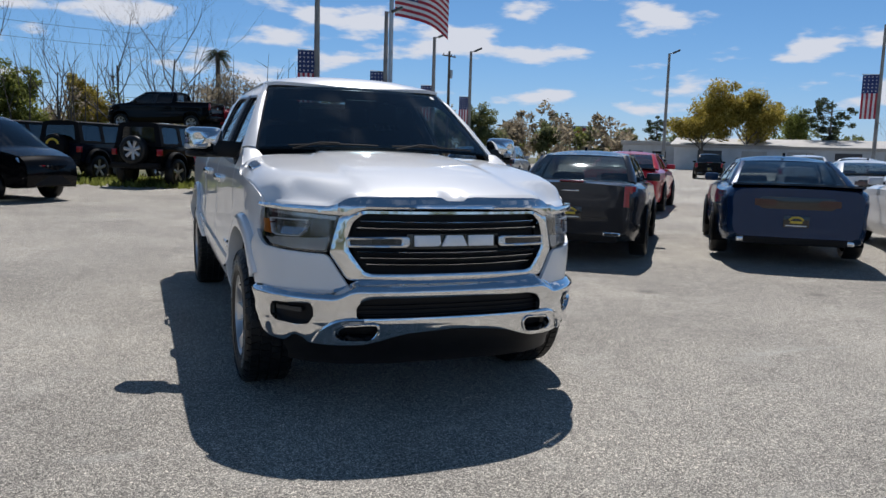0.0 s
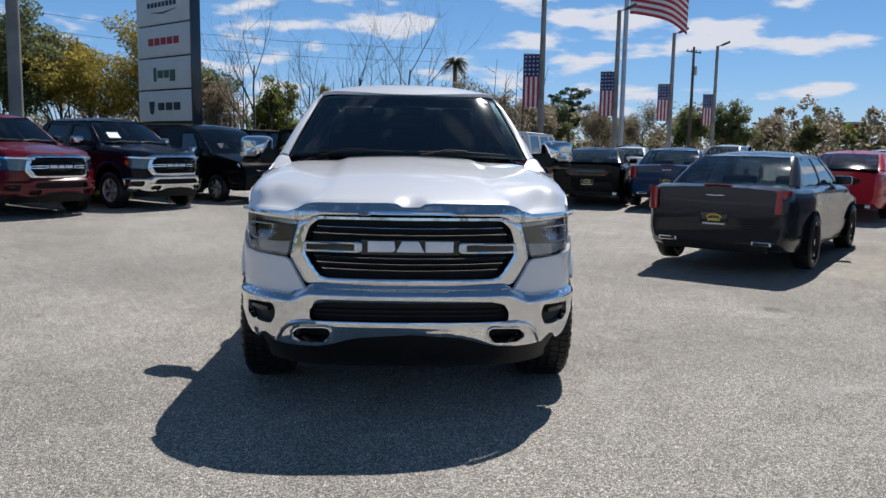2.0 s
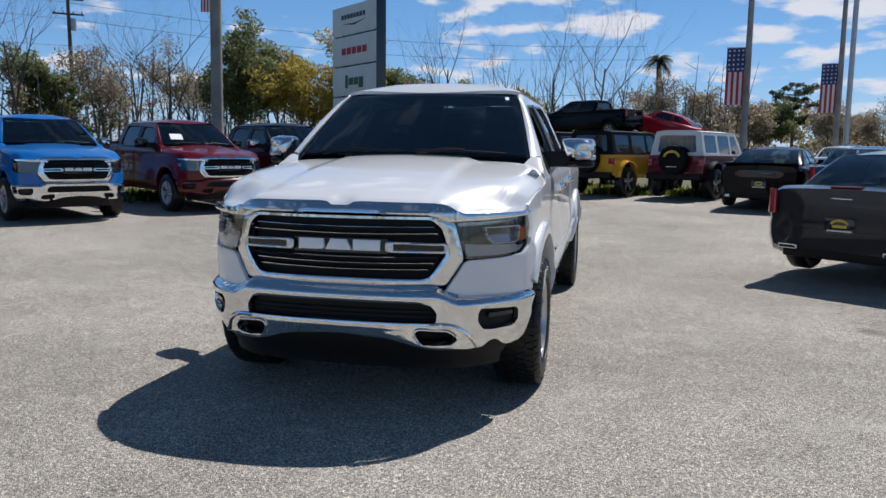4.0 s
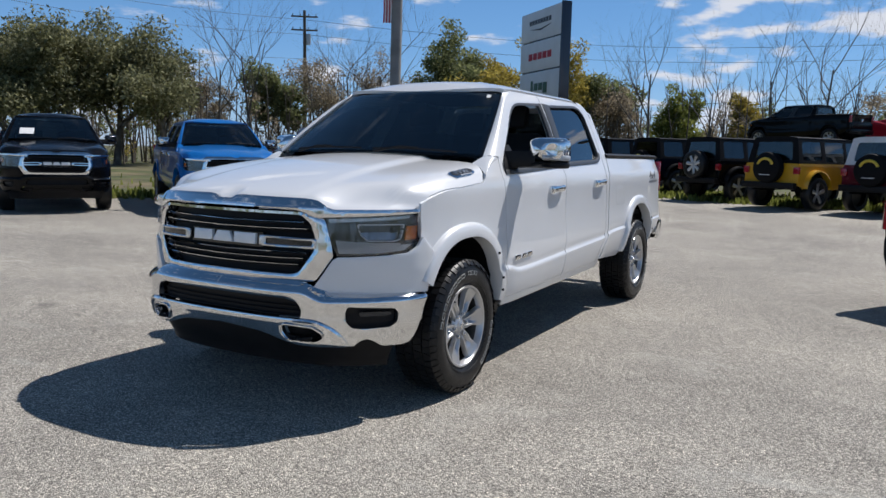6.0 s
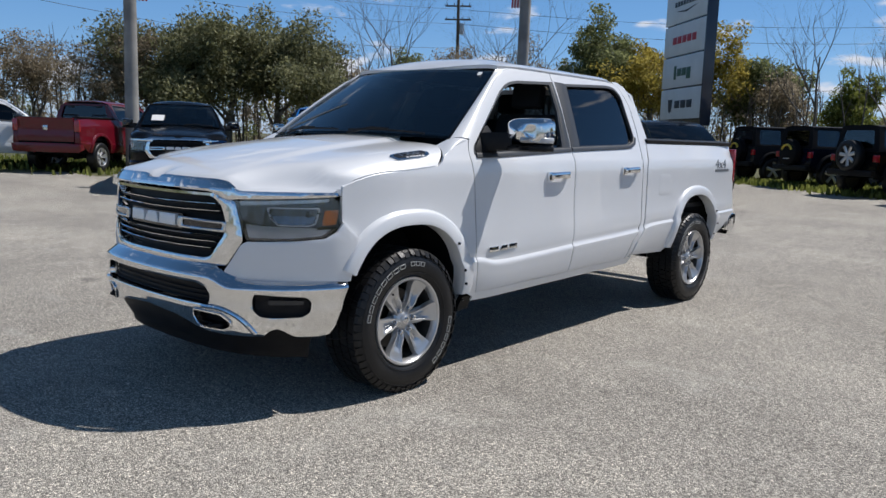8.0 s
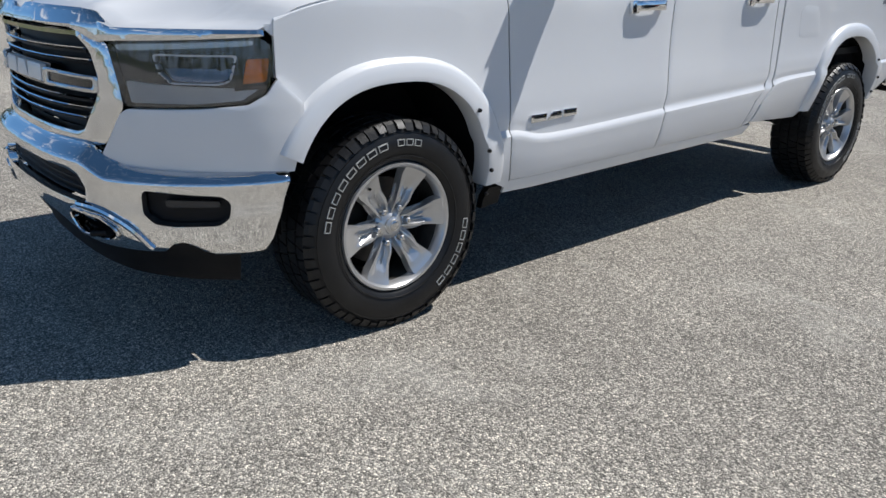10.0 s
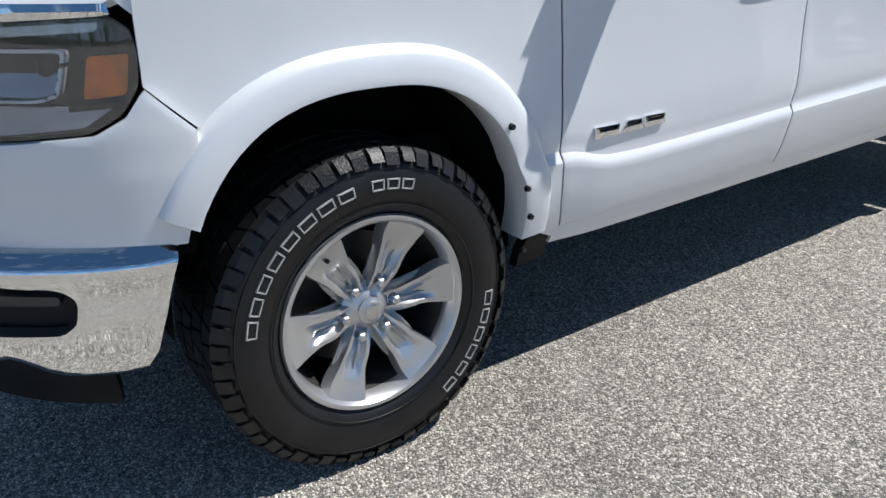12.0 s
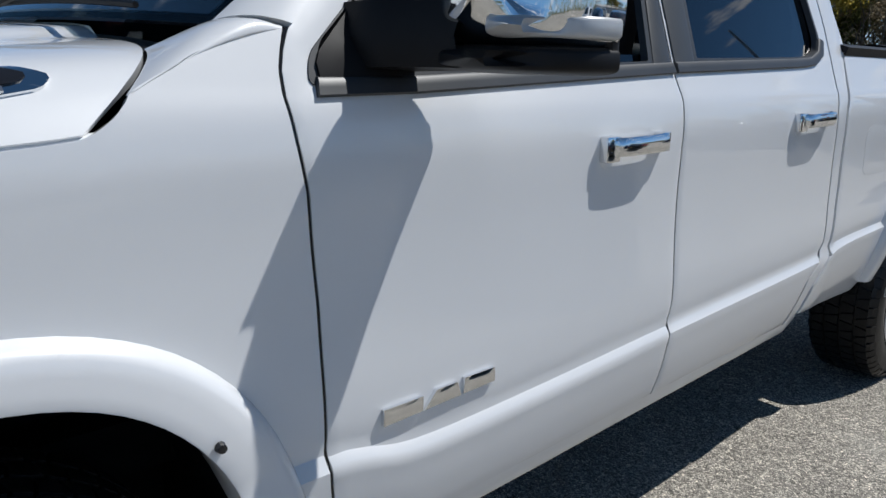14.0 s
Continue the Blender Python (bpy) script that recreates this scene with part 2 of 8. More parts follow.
def box(x0, x1, y0, y1, z0, z1, r=0.0):
    """A box with chamfered edges of size r."""
    if r <= 0:
        v = [(x, y, z) for x in (x0, x1) for y in (y0, y1) for z in (z0, z1)]
        f = [(0, 1, 3, 2), (4, 6, 7, 5), (0, 4, 5, 1), (2, 3, 7, 6), (0, 2, 6, 4), (1, 5, 7, 3)]
        return v, f
    r = min(r, (x1 - x0) * 0.49, (y1 - y0) * 0.49, (z1 - z0) * 0.49)
    bm = bmesh.new()
    bmesh.ops.create_cube(bm, size=1.0)
    for v in bm.verts:
        v.co = Vector(((x0 + x1) / 2 + v.co.x * (x1 - x0), (y0 + y1) / 2 + v.co.y * (y1 - y0), (z0 + z1) / 2 + v.co.z * (z1 - z0)))
    bmesh.ops.bevel(bm, geom=bm.edges[:], offset=r, segments=2, profile=0.6, affect="EDGES", clamp_overlap=True)
    bm.verts.ensure_lookup_table()
    out = ([tuple(v.co) for v in bm.verts], [tuple(v.index for v in f.verts) for f in bm.faces])
    bm.free()
    return out


def prism(poly, y0, y1, axis="y"):
    """A polygon pushed along an axis: in (x, z) along y, in (y, z) along x, or in (x, y) along z."""
    put = {"y": lambda a, b, c: (a, c, b), "x": lambda a, b, c: (c, a, b), "z": lambda a, b, c: (a, b, c)}[axis]
    n = len(poly)
    v = [put(a, b, y0) for a, b in poly] + [put(a, b, y1) for a, b in poly]
    f = [tuple(range(n)), tuple(range(2 * n - 1, n - 1, -1))]
    f += [(i, (i + 1) % n, n + (i + 1) % n, n + i) for i in range(n)]
    return v, f


def lathe(profile, n=48, axis="x", start=0.0, turn=2 * math.pi):
    """(radius, height) pairs turned round an axis; closed ring when the turn is full."""
    full = abs(turn - 2 * math.pi) < 1e-6
    steps = n if full else n + 1
    v, f = [], []
    for i in range(steps):
        a = start + turn * i / n
        c, s = math.cos(a), math.sin(a)
        for r, h in profile:
            v.append((h, r * c, r * s) if axis == "x" else ((r * c, r * s, h) if axis == "z" else (r * c, h, r * s)))
    k = len(profile)
    for i in range(n):
        j = (i + 1) % steps
        for q in range(k - 1):
            f.append((i * k + q, i * k + q + 1, j * k + q + 1, j * k + q))
    return v, f


def tube(points, radius, n=8, closed=False, taper=None):
    """A round bar along a list of points."""
    pts = [Vector(p) for p in points]
    v, f = [], []
    k = len(pts)
    side = None
    for i, p in enumerate(pts):
        d = (pts[(i + 1) % k] - pts[i - 1]) if closed else (pts[min(i + 1, k - 1)] - pts[max(i - 1, 0)])
        d.normalize()
        if side is None or abs(side.dot(d)) > 0.98:
            side = d.orthogonal()
        side = (side - d * side.dot(d)).normalized()
        up = d.cross(side)
        r = radius if taper is None else taper[i]
        for j in range(n):
            a = 2 * math.pi * j / n
            v.append(p + (side * math.cos(a) + up * math.sin(a)) * r)
    for i in range(k if closed else k - 1):
        q = (i + 1) % k
        for j in range(n):
            f.append((i * n + j, i * n + (j + 1) % n, q * n + (j + 1) % n, q * n + j))
    if not closed:
        f += [tuple(range(n - 1, -1, -1)), tuple(range((k - 1) * n, k * n))]
    return v, f


def grid(fn, nu, nv, thick=0.0):
    """A sheet from fn(u, v), u and v in 0..1, with a back at that thickness."""
    P = [[Vector(fn(i / nu, j / nv)) for j in range(nv + 1)] for i in range(nu + 1)]
    return thicken_grid(P, thick)


def thicken_grid(P, thick):
    nu, nv = len(P) - 1, len(P[0]) - 1
    w = nv + 1
    v = [p for row in P for p in row]
    f = [(i * w + j, (i + 1) * w + j, (i + 1) * w + j + 1, i * w + j + 1) for i in range(nu) for j in range(nv)]
    if thick:
        k = len(v)
        for i in range(nu + 1):
            for j in range(nv + 1):
                a = P[min(i + 1, nu)][j] - P[max(i - 1, 0)][j]
                b = P[i][min(j + 1, nv)] - P[i][max(j - 1, 0)]
                v.append(P[i][j] - a.cross(b).normalized() * thick)
        f += [tuple(x + k for x in reversed(q)) for q in f[: nu * nv]]
        rim = [i * w for i in range(nu + 1)] + [nu * w + j for j in range(1, nv + 1)]
        rim += [i * w + nv for i in range(nu - 1, -1, -1)] + [j for j in range(nv - 1, 0, -1)]
        f += [(rim[i], rim[(i + 1) % len(rim)], rim[(i + 1) % len(rim)] + k, rim[i] + k) for i in range(len(rim))]
    return v, f


def rounded(poly, r, n=5):
    """A closed polygon with its corners rounded by r (a number or one for each corner)."""
    out, k = [], len(poly)
    for i in range(k):
        p, a, b = Vector(poly[i]), Vector(poly[i - 1]), Vector(poly[(i + 1) % k])
        rr = r[i] if isinstance(r, (list, tuple)) else r
        la, lb = (a - p).length, (b - p).length
        d = min(rr, la * 0.48, lb * 0.48)
        if d < 1e-5:
            out.append(tuple(p))
            continue
        s, e = p + (a - p).normalized() * d, p + (b - p).normalized() * d
        for j in range(n + 1):
            t = j / n
            out.append(tuple(s * (1 - t) ** 2 + p * 2 * t * (1 - t) + e * t * t))
    return out


def inside(poly, pts):
    x, y = pts[:, 0], pts[:, 1]
    c = np.zeros(len(pts), bool)
    n = len(poly)
    for i in range(n):
        (x1, y1), (x2, y2) = poly[i], poly[i - 1]
        if y1 == y2:
            continue
        c ^= ((y1 > y) != (y2 > y)) & (x < (x2 - x1) * (y - y1) / (y2 - y1) + x1)
    return c


def nearest(loops, pts):
    """For each point, the nearest place on the loops."""
    best = np.full(len(pts), 1e9)
    where = pts.copy()
    for poly in loops:
        a = np.array(poly, float)
        b = np.roll(a, -1, axis=0)
        for p, q in zip(a, b):
            d = q - p
            l2 = float(d @ d)
            if l2 < 1e-12:
                continue
            t = np.clip(((pts - p) @ d) / l2, 0, 1)
            w = p + t[:, None] * d
            dist = np.hypot(*(pts - w).T)
            m = dist < best
            best[m], where[m] = dist[m], w[m]
    return where, best


def sheet(outer, holes, step, to3d, thick=0.02, roll=0.0):
    """A cut sheet: a flat outline with holes, laid on the surface to3d(a, b) and given a back and edges. roll: how far its
    edge rounds inwards."""
    o = np.array(outer, float)
    lo, hi = o.min(0), o.max(0)
    n = np.maximum(np.ceil((hi - lo) / step).astype(int), 2)
    xs, ys = np.linspace(lo[0], hi[0], n[0] + 1), np.linspace(lo[1], hi[1], n[1] + 1)
    gx, gy = np.meshgrid(xs, ys, indexing="ij")
    pts = np.stack([gx.ravel(), gy.ravel()], 1)
    cx, cy = np.meshgrid((xs[1:] + xs[:-1]) / 2, (ys[1:] + ys[:-1]) / 2, indexing="ij")
    cen = np.stack([cx.ravel(), cy.ravel()], 1)
    keep = inside(outer, cen)
    for h in holes:
        keep &= ~inside(h, cen)
    keep = keep.reshape(n[0], n[1])
    w = n[1] + 1
    cells = np.zeros((n[0] + 1, n[1] + 1), int)
    for di in (0, 1):
        for dj in (0, 1):
            cells[di:di + n[0], dj:dj + n[1]] += keep
    used = (cells > 0).ravel()
    rim = used & (cells < 4).ravel()
    loops = [outer, *holes]
    idx = np.where(rim)[0]
    where, _ = nearest(loops, pts[idx])
    pts[idx] = where
    # pull the closest rim point onto each sharp corner
    for poly in loops:
        k = len(poly)
        for i in range(k):
            a, b, c = np.array(poly[i - 1]), np.array(poly[i]), np.array(poly[(i + 1) % k])
            u, v = b - a, c - b
            lu, lv = np.hypot(*u), np.hypot(*v)
            if lu < 1e-9 or lv < 1e-9 or (u @ v) / (lu * lv) > 0.85:
                continue
            d = np.hypot(*(pts[idx] - b).T)
            j = int(d.argmin())
            if d[j] < step * 0.9:
                pts[idx[j]] = b
    number = -np.ones(len(pts), int)
    number[used] = np.arange(used.sum())
    front = [Vector(to3d(a, b)) for a, b in pts[used]]
    e = 0.004
    normal = []
    for (a, b), p in zip(pts[used], front):
        da, db = Vector(to3d(a + e, b)) - p, Vector(to3d(a, b + e)) - p
        normal.append(da.cross(db).normalized())
    if roll:
        edge = rim[used]
        front = [p - nv * roll if ed else p for p, nv, ed in zip(front, normal, edge)]
    faces = []
    for i, j in zip(*np.where(keep)):
        faces.append(tuple(int(number[q]) for q in (i * w + j, (i + 1) * w + j, (i + 1) * w + j + 1, i * w + j + 1)))
    if not thick:
        return front, faces
    k = len(front)
    back = [p - nv * thick for p, nv in zip(front, normal)]
    count = {}
    for q in faces:
        for a, b in zip(q, q[1:] + q[:1]):
            count[(a, b)] = 1
    walls = [(b, a, a + k, b + k) for a, b in count if (b, a) not in count]
    return front + back, faces + [tuple(x + k for x in reversed(q)) for q in faces] + walls


def band(low, high, n, to3d, sign, depth=0.012):
    """A smooth strip between two lines on a surface, with its edges turned in."""
    def along(line, t):
        at = t * (len(line) - 1)
        i = min(int(at), len(line) - 2)
        k = at - i
        return line[i][0] + (line[i + 1][0] - line[i][0]) * k, line[i][1] + (line[i + 1][1] - line[i][1]) * k
    rows = []
    for i in range(n + 1):
        a, b = along(low, i / n), along(high, i / n)
        pts = [Vector(to3d(a[0] + (b[0] - a[0]) * k, a[1] + (b[1] - a[1]) * k)) for k in (0.0, 0.03, 0.15, 0.5, 0.85, 0.97, 1.0)]
        ins = (depth, 0.003, 0.0, 0.0, 0.0, 0.003, depth)
        rows.append([p - Vector((sign * d, 0, 0)) for p, d in zip(pts, ins)])
    w = 7
    v = [p for r in rows for p in r]
    f = [(i * w + j, (i + 1) * w + j, (i + 1) * w + j + 1, i * w + j + 1) for i in range(n) for j in range(w - 1)]
    f += [tuple(range(w)), tuple(range(len(v) - 1, len(v) - w - 1, -1))]
    return v, f


def curve_through(points, n):
    """A smooth line through points (Catmull-Rom), n pieces for each stretch."""
    p = [Vector(q) for q in points]
    p = [p[0] * 2 - p[1]] + p + [p[-1] * 2 - p[-2]]
    out = []
    for i in range(1, len(p) - 2):
        for j in range(n):
            t = j / n
            a, b, c, d = p[i - 1:i + 3]
            out.append(0.5 * ((2 * b) + (c - a) * t + (2 * a - 5 * b + 4 * c - d) * t * t + (3 * b - a - 3 * c + d) * t ** 3))
    return out + [p[-2]]


def smoothstep(a, b, x):
    t = min(max((x - a) / (b - a), 0.0), 1.0)
    return t * t * (3 - 2 * t)


def between(v, xs, ys):
    """The value at v on a broken line, held at its ends."""
    if v <= xs[0]:
        return ys[0]
    if v >= xs[-1]:
        return ys[-1]
    a, b = 0, len(xs) - 1
    while b - a > 1:
        m = (a + b) // 2
        if xs[m] <= v:
            a = m
        else:
            b = m
    d = xs[b] - xs[a]
    return ys[a] + (ys[b] - ys[a]) * (v - xs[a]) / d if d > 1e-12 else ys[a]


def table(xs, ys):
    """A smooth function through a few values."""
    fine = curve_through([(x, y, 0) for x, y in zip(xs, ys)], 12)
    fx, fy = [p.x for p in fine], [p.y for p in fine]
    return lambda v: between(v, fx, fy)


def ground_z(x, y):
    """The lot lies level round the white pickup and rises slightly further off."""
    u = math.hypot(x, y - 1.5)
    return 0.36 * (1 - math.exp(-max(u - 5.0, 0.0) ** 1.3 / 42.0))


def resampled(line, step):
    """The corners of a line with points between them, about a step apart."""
    out = [line[0]]
    for (a, b), (c, d) in zip(line[:-1], line[1:]):
        n = max(int(math.hypot(c - a, d - b) / step), 1)
        out += [(a + (c - a) * i / n, b + (d - b) * i / n) for i in range(1, n + 1)]
    return out

# ---- ground ----
def asphalt_material():
    m = bpy.data.materials.new("weathered_asphalt")
    m.use_nodes = True
    n, l = m.node_tree.nodes, m.node_tree.links
    p = n["Principled BSDF"]
    co = n.new("ShaderNodeTexCoord").outputs["Object"]

    def tex(kind, scale, **kw):
        t = n.new(kind)
        t.inputs["Scale"].default_value = scale
        for k, v in kw.items():
            t.inputs[k].default_value = v
        l.new(co, t.inputs["Vector"])
        return t

    def ramp(sock, *stops):
        r = n.new("ShaderNodeValToRGB")
        e = r.color_ramp.elements
        while len(e) < len(stops):
            e.new(0.5)
        for k, (at, c) in zip(e, stops):
            k.position, k.color = at, (*c, 1) if len(c) == 3 else c
        l.new(sock, r.inputs[0])
        return r.outputs[0]

    def mix(fac, a, b, mode="MIX"):
        x = n.new("ShaderNodeMix")
        x.data_type, x.blend_type = "RGBA", mode
        if isinstance(fac, float):
            x.inputs["Factor"].default_value = fac
        else:
            l.new(fac, x.inputs["Factor"])
        for s, v in (("A", a), ("B", b)):
            if isinstance(v, tuple):
                x.inputs[s].default_value = v
            else:
                l.new(v, x.inputs[s])
        return x.outputs["Result"]
    # single stones in the binder, two sizes
    stones = tex("ShaderNodeTexVoronoi", 185.0, Randomness=1.0)
    small = tex("ShaderNodeTexVoronoi", 360.0, Randomness=1.0)
    s_col = n.new("ShaderNodeSeparateColor")
    l.new(stones.outputs["Color"], s_col.inputs[0])
    s_val = ramp(s_col.outputs[0], (0.0, (0.05, 0.049, 0.046)), (0.35, (0.13, 0.127, 0.120)), (0.62, (0.27, 0.264, 0.248)), (0.82, (0.52, 0.508, 0.475)), (1.0, (0.78, 0.76, 0.71)))
    s2 = n.new("ShaderNodeSeparateColor")
    l.new(small.outputs["Color"], s2.inputs[0])
    s2_val = ramp(s2.outputs[1], (0.0, (0.05, 0.049, 0.047)), (0.6, (0.22, 0.215, 0.203)), (1.0, (0.62, 0.606, 0.566)))
    col = mix(0.36, s_val, s2_val)
    # dark gaps between stones
    gap = ramp(stones.outputs["Distance"], (0.0, (1, 1, 1)), (0.55, (1, 1, 1)), (0.8, (0.35, 0.35, 0.35)))
    col = mix(0.8, col, gap, "MULTIPLY")
    # broad pale, worn and dusty areas; darker traffic lanes and spots
    worn = tex("ShaderNodeTexNoise", 0.36, Detail=6.0, Roughness=0.62)
    col = mix(1.0, col, ramp(worn.outputs["Fac"], (0.38, (1.16, 1.10, 1.015)), (0.50, (1.35, 1.28, 1.18)), (0.64, (1.64, 1.555, 1.42))), "MULTIPLY")
    dust = tex("ShaderNodeTexNoise", 1.1, Detail=7.0, Roughness=0.68)
    col = mix(ramp(dust.outputs["Fac"], (0.54, (0, 0, 0)), (0.68, (0.34, 0.34, 0.34))), col, (0.48, 0.46, 0.41, 1))
    mid = tex("ShaderNodeTexNoise", 7.0, Detail=5.0, Roughness=0.7)
    col = mix(0.38, col, ramp(mid.outputs["Fac"], (0.3, (0.66, 0.66, 0.66)), (0.7, (1.36, 1.35, 1.33))), "MULTIPLY")
    # clumps of coarse and fine stone, and long pale scuffs
    clump = tex("ShaderNodeTexNoise", 44.0, Detail=4.0, Roughness=0.75)
    col = mix(0.75, col, ramp(clump.outputs["Fac"], (0.33, (0.50, 0.50, 0.50)), (0.50, (1.0, 1.0, 1.0)), (0.67, (1.60, 1.59, 1.56))), "MULTIPLY")
    for turn, at in ((0.6, 0.60), (2.1, 0.62)):
        mp = n.new("ShaderNodeMapping")
        mp.inputs["Rotation"].default_value = (0, 0, turn)
        mp.inputs["Scale"].default_value = (0.35, 2.6, 1.0)
        l.new(co, mp.inputs["Vector"])
        scuff = tex("ShaderNodeTexNoise", 1.0, Detail=8.0, Roughness=0.7)
        l.new(mp.outputs[0], scuff.inputs["Vector"])
        col = mix(ramp(scuff.outputs["Fac"], (at, (0, 0, 0)), (at + 0.07, (0.30, 0.30, 0.30))), col, (0.50, 0.485, 0.44, 1))
    oil = tex("ShaderNodeTexVoronoi", 0.55, Randomness=1.0)
    col = mix(ramp(oil.outputs["Distance"], (0.03, (0.5, 0.5, 0.5)), (0.09, (0, 0, 0))), col, (0.06, 0.058, 0.056, 1))
    # small dark specks
    speck = tex("ShaderNodeTexVoronoi", 3.1, Randomness=1.0)
    col = mix(ramp(speck.outputs["Distance"], (0.018, (0.9, 0.9, 0.9)), (0.03, (0, 0, 0))), col, (0.03, 0.028, 0.026, 1))
    l.new(col, p.inputs["Base Color"])
    p.inputs["Roughness"].default_value = 0.82
    p.inputs["Specular IOR Level"].default_value = 0.35
    bump = n.new("ShaderNodeBump")
    bump.inputs["Strength"].default_value = 0.75
    bump.inputs["Distance"].default_value = 0.006
    inv = n.new("ShaderNodeMath")
    inv.operation = "SUBTRACT"
    inv.inputs[0].default_value = 1.0
    l.new(stones.outputs["Distance"], inv.inputs[1])
    l.new(inv.outputs[0], bump.inputs["Height"])
    l.new(bump.outputs[0], p.inputs["Normal"])
    return m


ASPHALT = asphalt_material()
GRASS_SOIL = material("grass_soil", (0.075, 0.085, 0.028), 0.9, vary=0.35, scale=1.3, bump=0.6, bump_scale=25, other=(0.16, 0.13, 0.07), other_scale=0.5, other_at=(0.45, 0.65))
LOT = [(6.0, 18.4), (0.8, 19.0), (-5.2, 23.6), (-6.2, 17.4), (-8.2, 13.9), (-11.4, 9.6), (-14.2, 7.3), (-17.6, 5.6), (-20.0, -6.0), (-30.0, -60.0), (160.0, -60.0), (160.0, 60.0), (70.0, 118.0), (12.0, 62.0), (7.0, 32.0)]


def ground():
    lines = sorted({round(v, 3) for v in [*np.arange(-34, 44.1, 1.0), *np.arange(44, 160, 6.0), *np.arange(-160, -34, 7.0), *np.geomspace(160, 2600, 10), *(-np.geomspace(160, 2600, 10))]})
    k = len(lines)
    v = [(x, y, ground_z(x, y)) for x in lines for y in lines]
    f, cen = [], []
    for i in range(k - 1):
        for j in range(k - 1):
            f.append((i * k + j, (i + 1) * k + j, (i + 1) * k + j + 1, i * k + j + 1))
            cen.append(((lines[i] + lines[i + 1]) / 2, (lines[j] + lines[j + 1]) / 2))
    me = bpy.data.meshes.new("ground")
    me.from_pydata(v, [], f)
    me.materials.append(ASPHALT)
    me.materials.append(GRASS_SOIL)
    lot = inside(LOT, np.array(cen))
    me.polygons.foreach_set("material_index", np.where(lot, 0, 1).astype(np.int32))
    me.shade_smooth()
    return tagged(new("ground", me), "weathered grey asphalt car lot with pale worn patches and grass beyond", "ground", kind="structure")


ground()

# ---- the pickup: shapes shared by all pickups of this kind ----
SIDE_Z = table([0.38, 0.44, 0.50, 0.57, 0.625, 0.650, 0.662, 0.678, 0.69, 0.73, 0.80, 0.87, 0.95, 1.05, 1.14, 1.20, 1.26, 1.30, 1.33, 1.36, 1.40],
               [0.930, 0.952, 0.972, 0.988, 0.996, 0.9995, 0.9985, 0.986, 0.984, 0.9875, 0.986, 0.981, 0.976, 0.9725, 0.972, 0.970, 0.960, 0.943, 0.930, 0.917, 0.902])
SHELF = table([0.0, 0.56, 0.64, 0.78, 1.10, 1.69, 2.35, 2.65, 3.0, 4.6], [0.672, 0.672, 0.666, 0.640, 0.645, 0.670, 0.695, 0.712, 0.752, 0.80])


def side_x(y, z):
    """Half the width of the body and cab at a length and height; the lower crease climbs towards the rear."""
    if z <= 1.36:
        x = SIDE_Z(level_z(y, z))
    else:
        k = (z - 1.36) / 0.54
        x = SIDE_Z(1.36) - 0.235 * k - 0.035 * k * k * k
    if y < 0.0:
        x -= 0.20 * (-y) ** 2
    if y > 4.1 and z < 1.5:
        x -= 0.10 * (y - 4.1) ** 2
    return x


def level_z(y, z):
    """Height with the climb of the lower crease taken out."""
    return z - (SHELF(y) - 0.66) * smoothstep(0.95, 0.72, z)


def true_z(y, q):
    if q > 1.0:
        return q
    z = q
    for _ in range(4):
        z = q + (SHELF(y) - 0.66) * smoothstep(0.95, 0.72, z)
    return z


def body_sheet(outline, holes, step, sign, out, thick, roll=0.0):
    """A body panel whose rows of faces run along the lower crease."""
    line = [(y, level_z(y, z)) for y, z in resampled(list(outline) + [outline[0]], 0.06)[:-1]]
    return sheet(line, holes, step, lambda y, q: (sign * (side_x(y, true_z(y, q)) + out), y, true_z(y, q)), thick * sign, roll * sign)


def side_map(sign=1, out=0.0):
    return lambda y, z: (sign * (side_x(y, z) + out), y, z)


def arch(yc, zc, a, b, n=2.5, z0=0.44, steps=40):
    """The line of a wheel arch from front to rear, square-shouldered."""
    out = []
    for i in range(steps + 1):
        t = math.pi - math.pi * i / steps
        c, s = math.cos(t), math.sin(t)
        out.append((yc + a * math.copysign(abs(c) ** (2 / n), c), zc + b * abs(s) ** (2 / n)))
    return [p for p in out if p[1] >= z0 - 1e-6] if z0 > zc else out


# plan of the nose, from the middle to the corner behind the headlamp
NOSE = curve_through([(0, -0.955, 0), (0.25, -0.945, 0), (0.48, -0.90, 0), (0.60, -0.845, 0), (0.72, -0.765, 0), (0.83, -0.655, 0), (0.905, -0.535, 0), (0.945, -0.42, 0), (0.962, -0.28, 0)], 10)
NOSE_S = [float(q) for q in np.cumsum([0] + [(b - a).length for a, b in zip(NOSE[:-1], NOSE[1:])])]
NOSE_X, NOSE_Y = [p.x for p in NOSE], [p.y for p in NOSE]
BUMP = curve_through([(0, -1.0, 0), (0.28, -0.99, 0), (0.50, -0.955, 0), (0.64, -0.895, 0), (0.78, -0.79, 0), (0.89, -0.655, 0), (0.955, -0.52, 0), (0.978, -0.40, 0), (0.98, -0.36, 0)], 10)
BUMP_S = [float(q) for q in np.cumsum([0] + [(b - a).length for a, b in zip(BUMP[:-1], BUMP[1:])])]
BUMP_X, BUMP_Y = [p.x for p in BUMP], [p.y for p in BUMP]


def nose_s(x):
    """Length along the nose's plan at which the half-width is x."""
    return (between(x, NOSE_X, NOSE_S))


def bump_s(x):
    return (between(x, BUMP_X, BUMP_S))


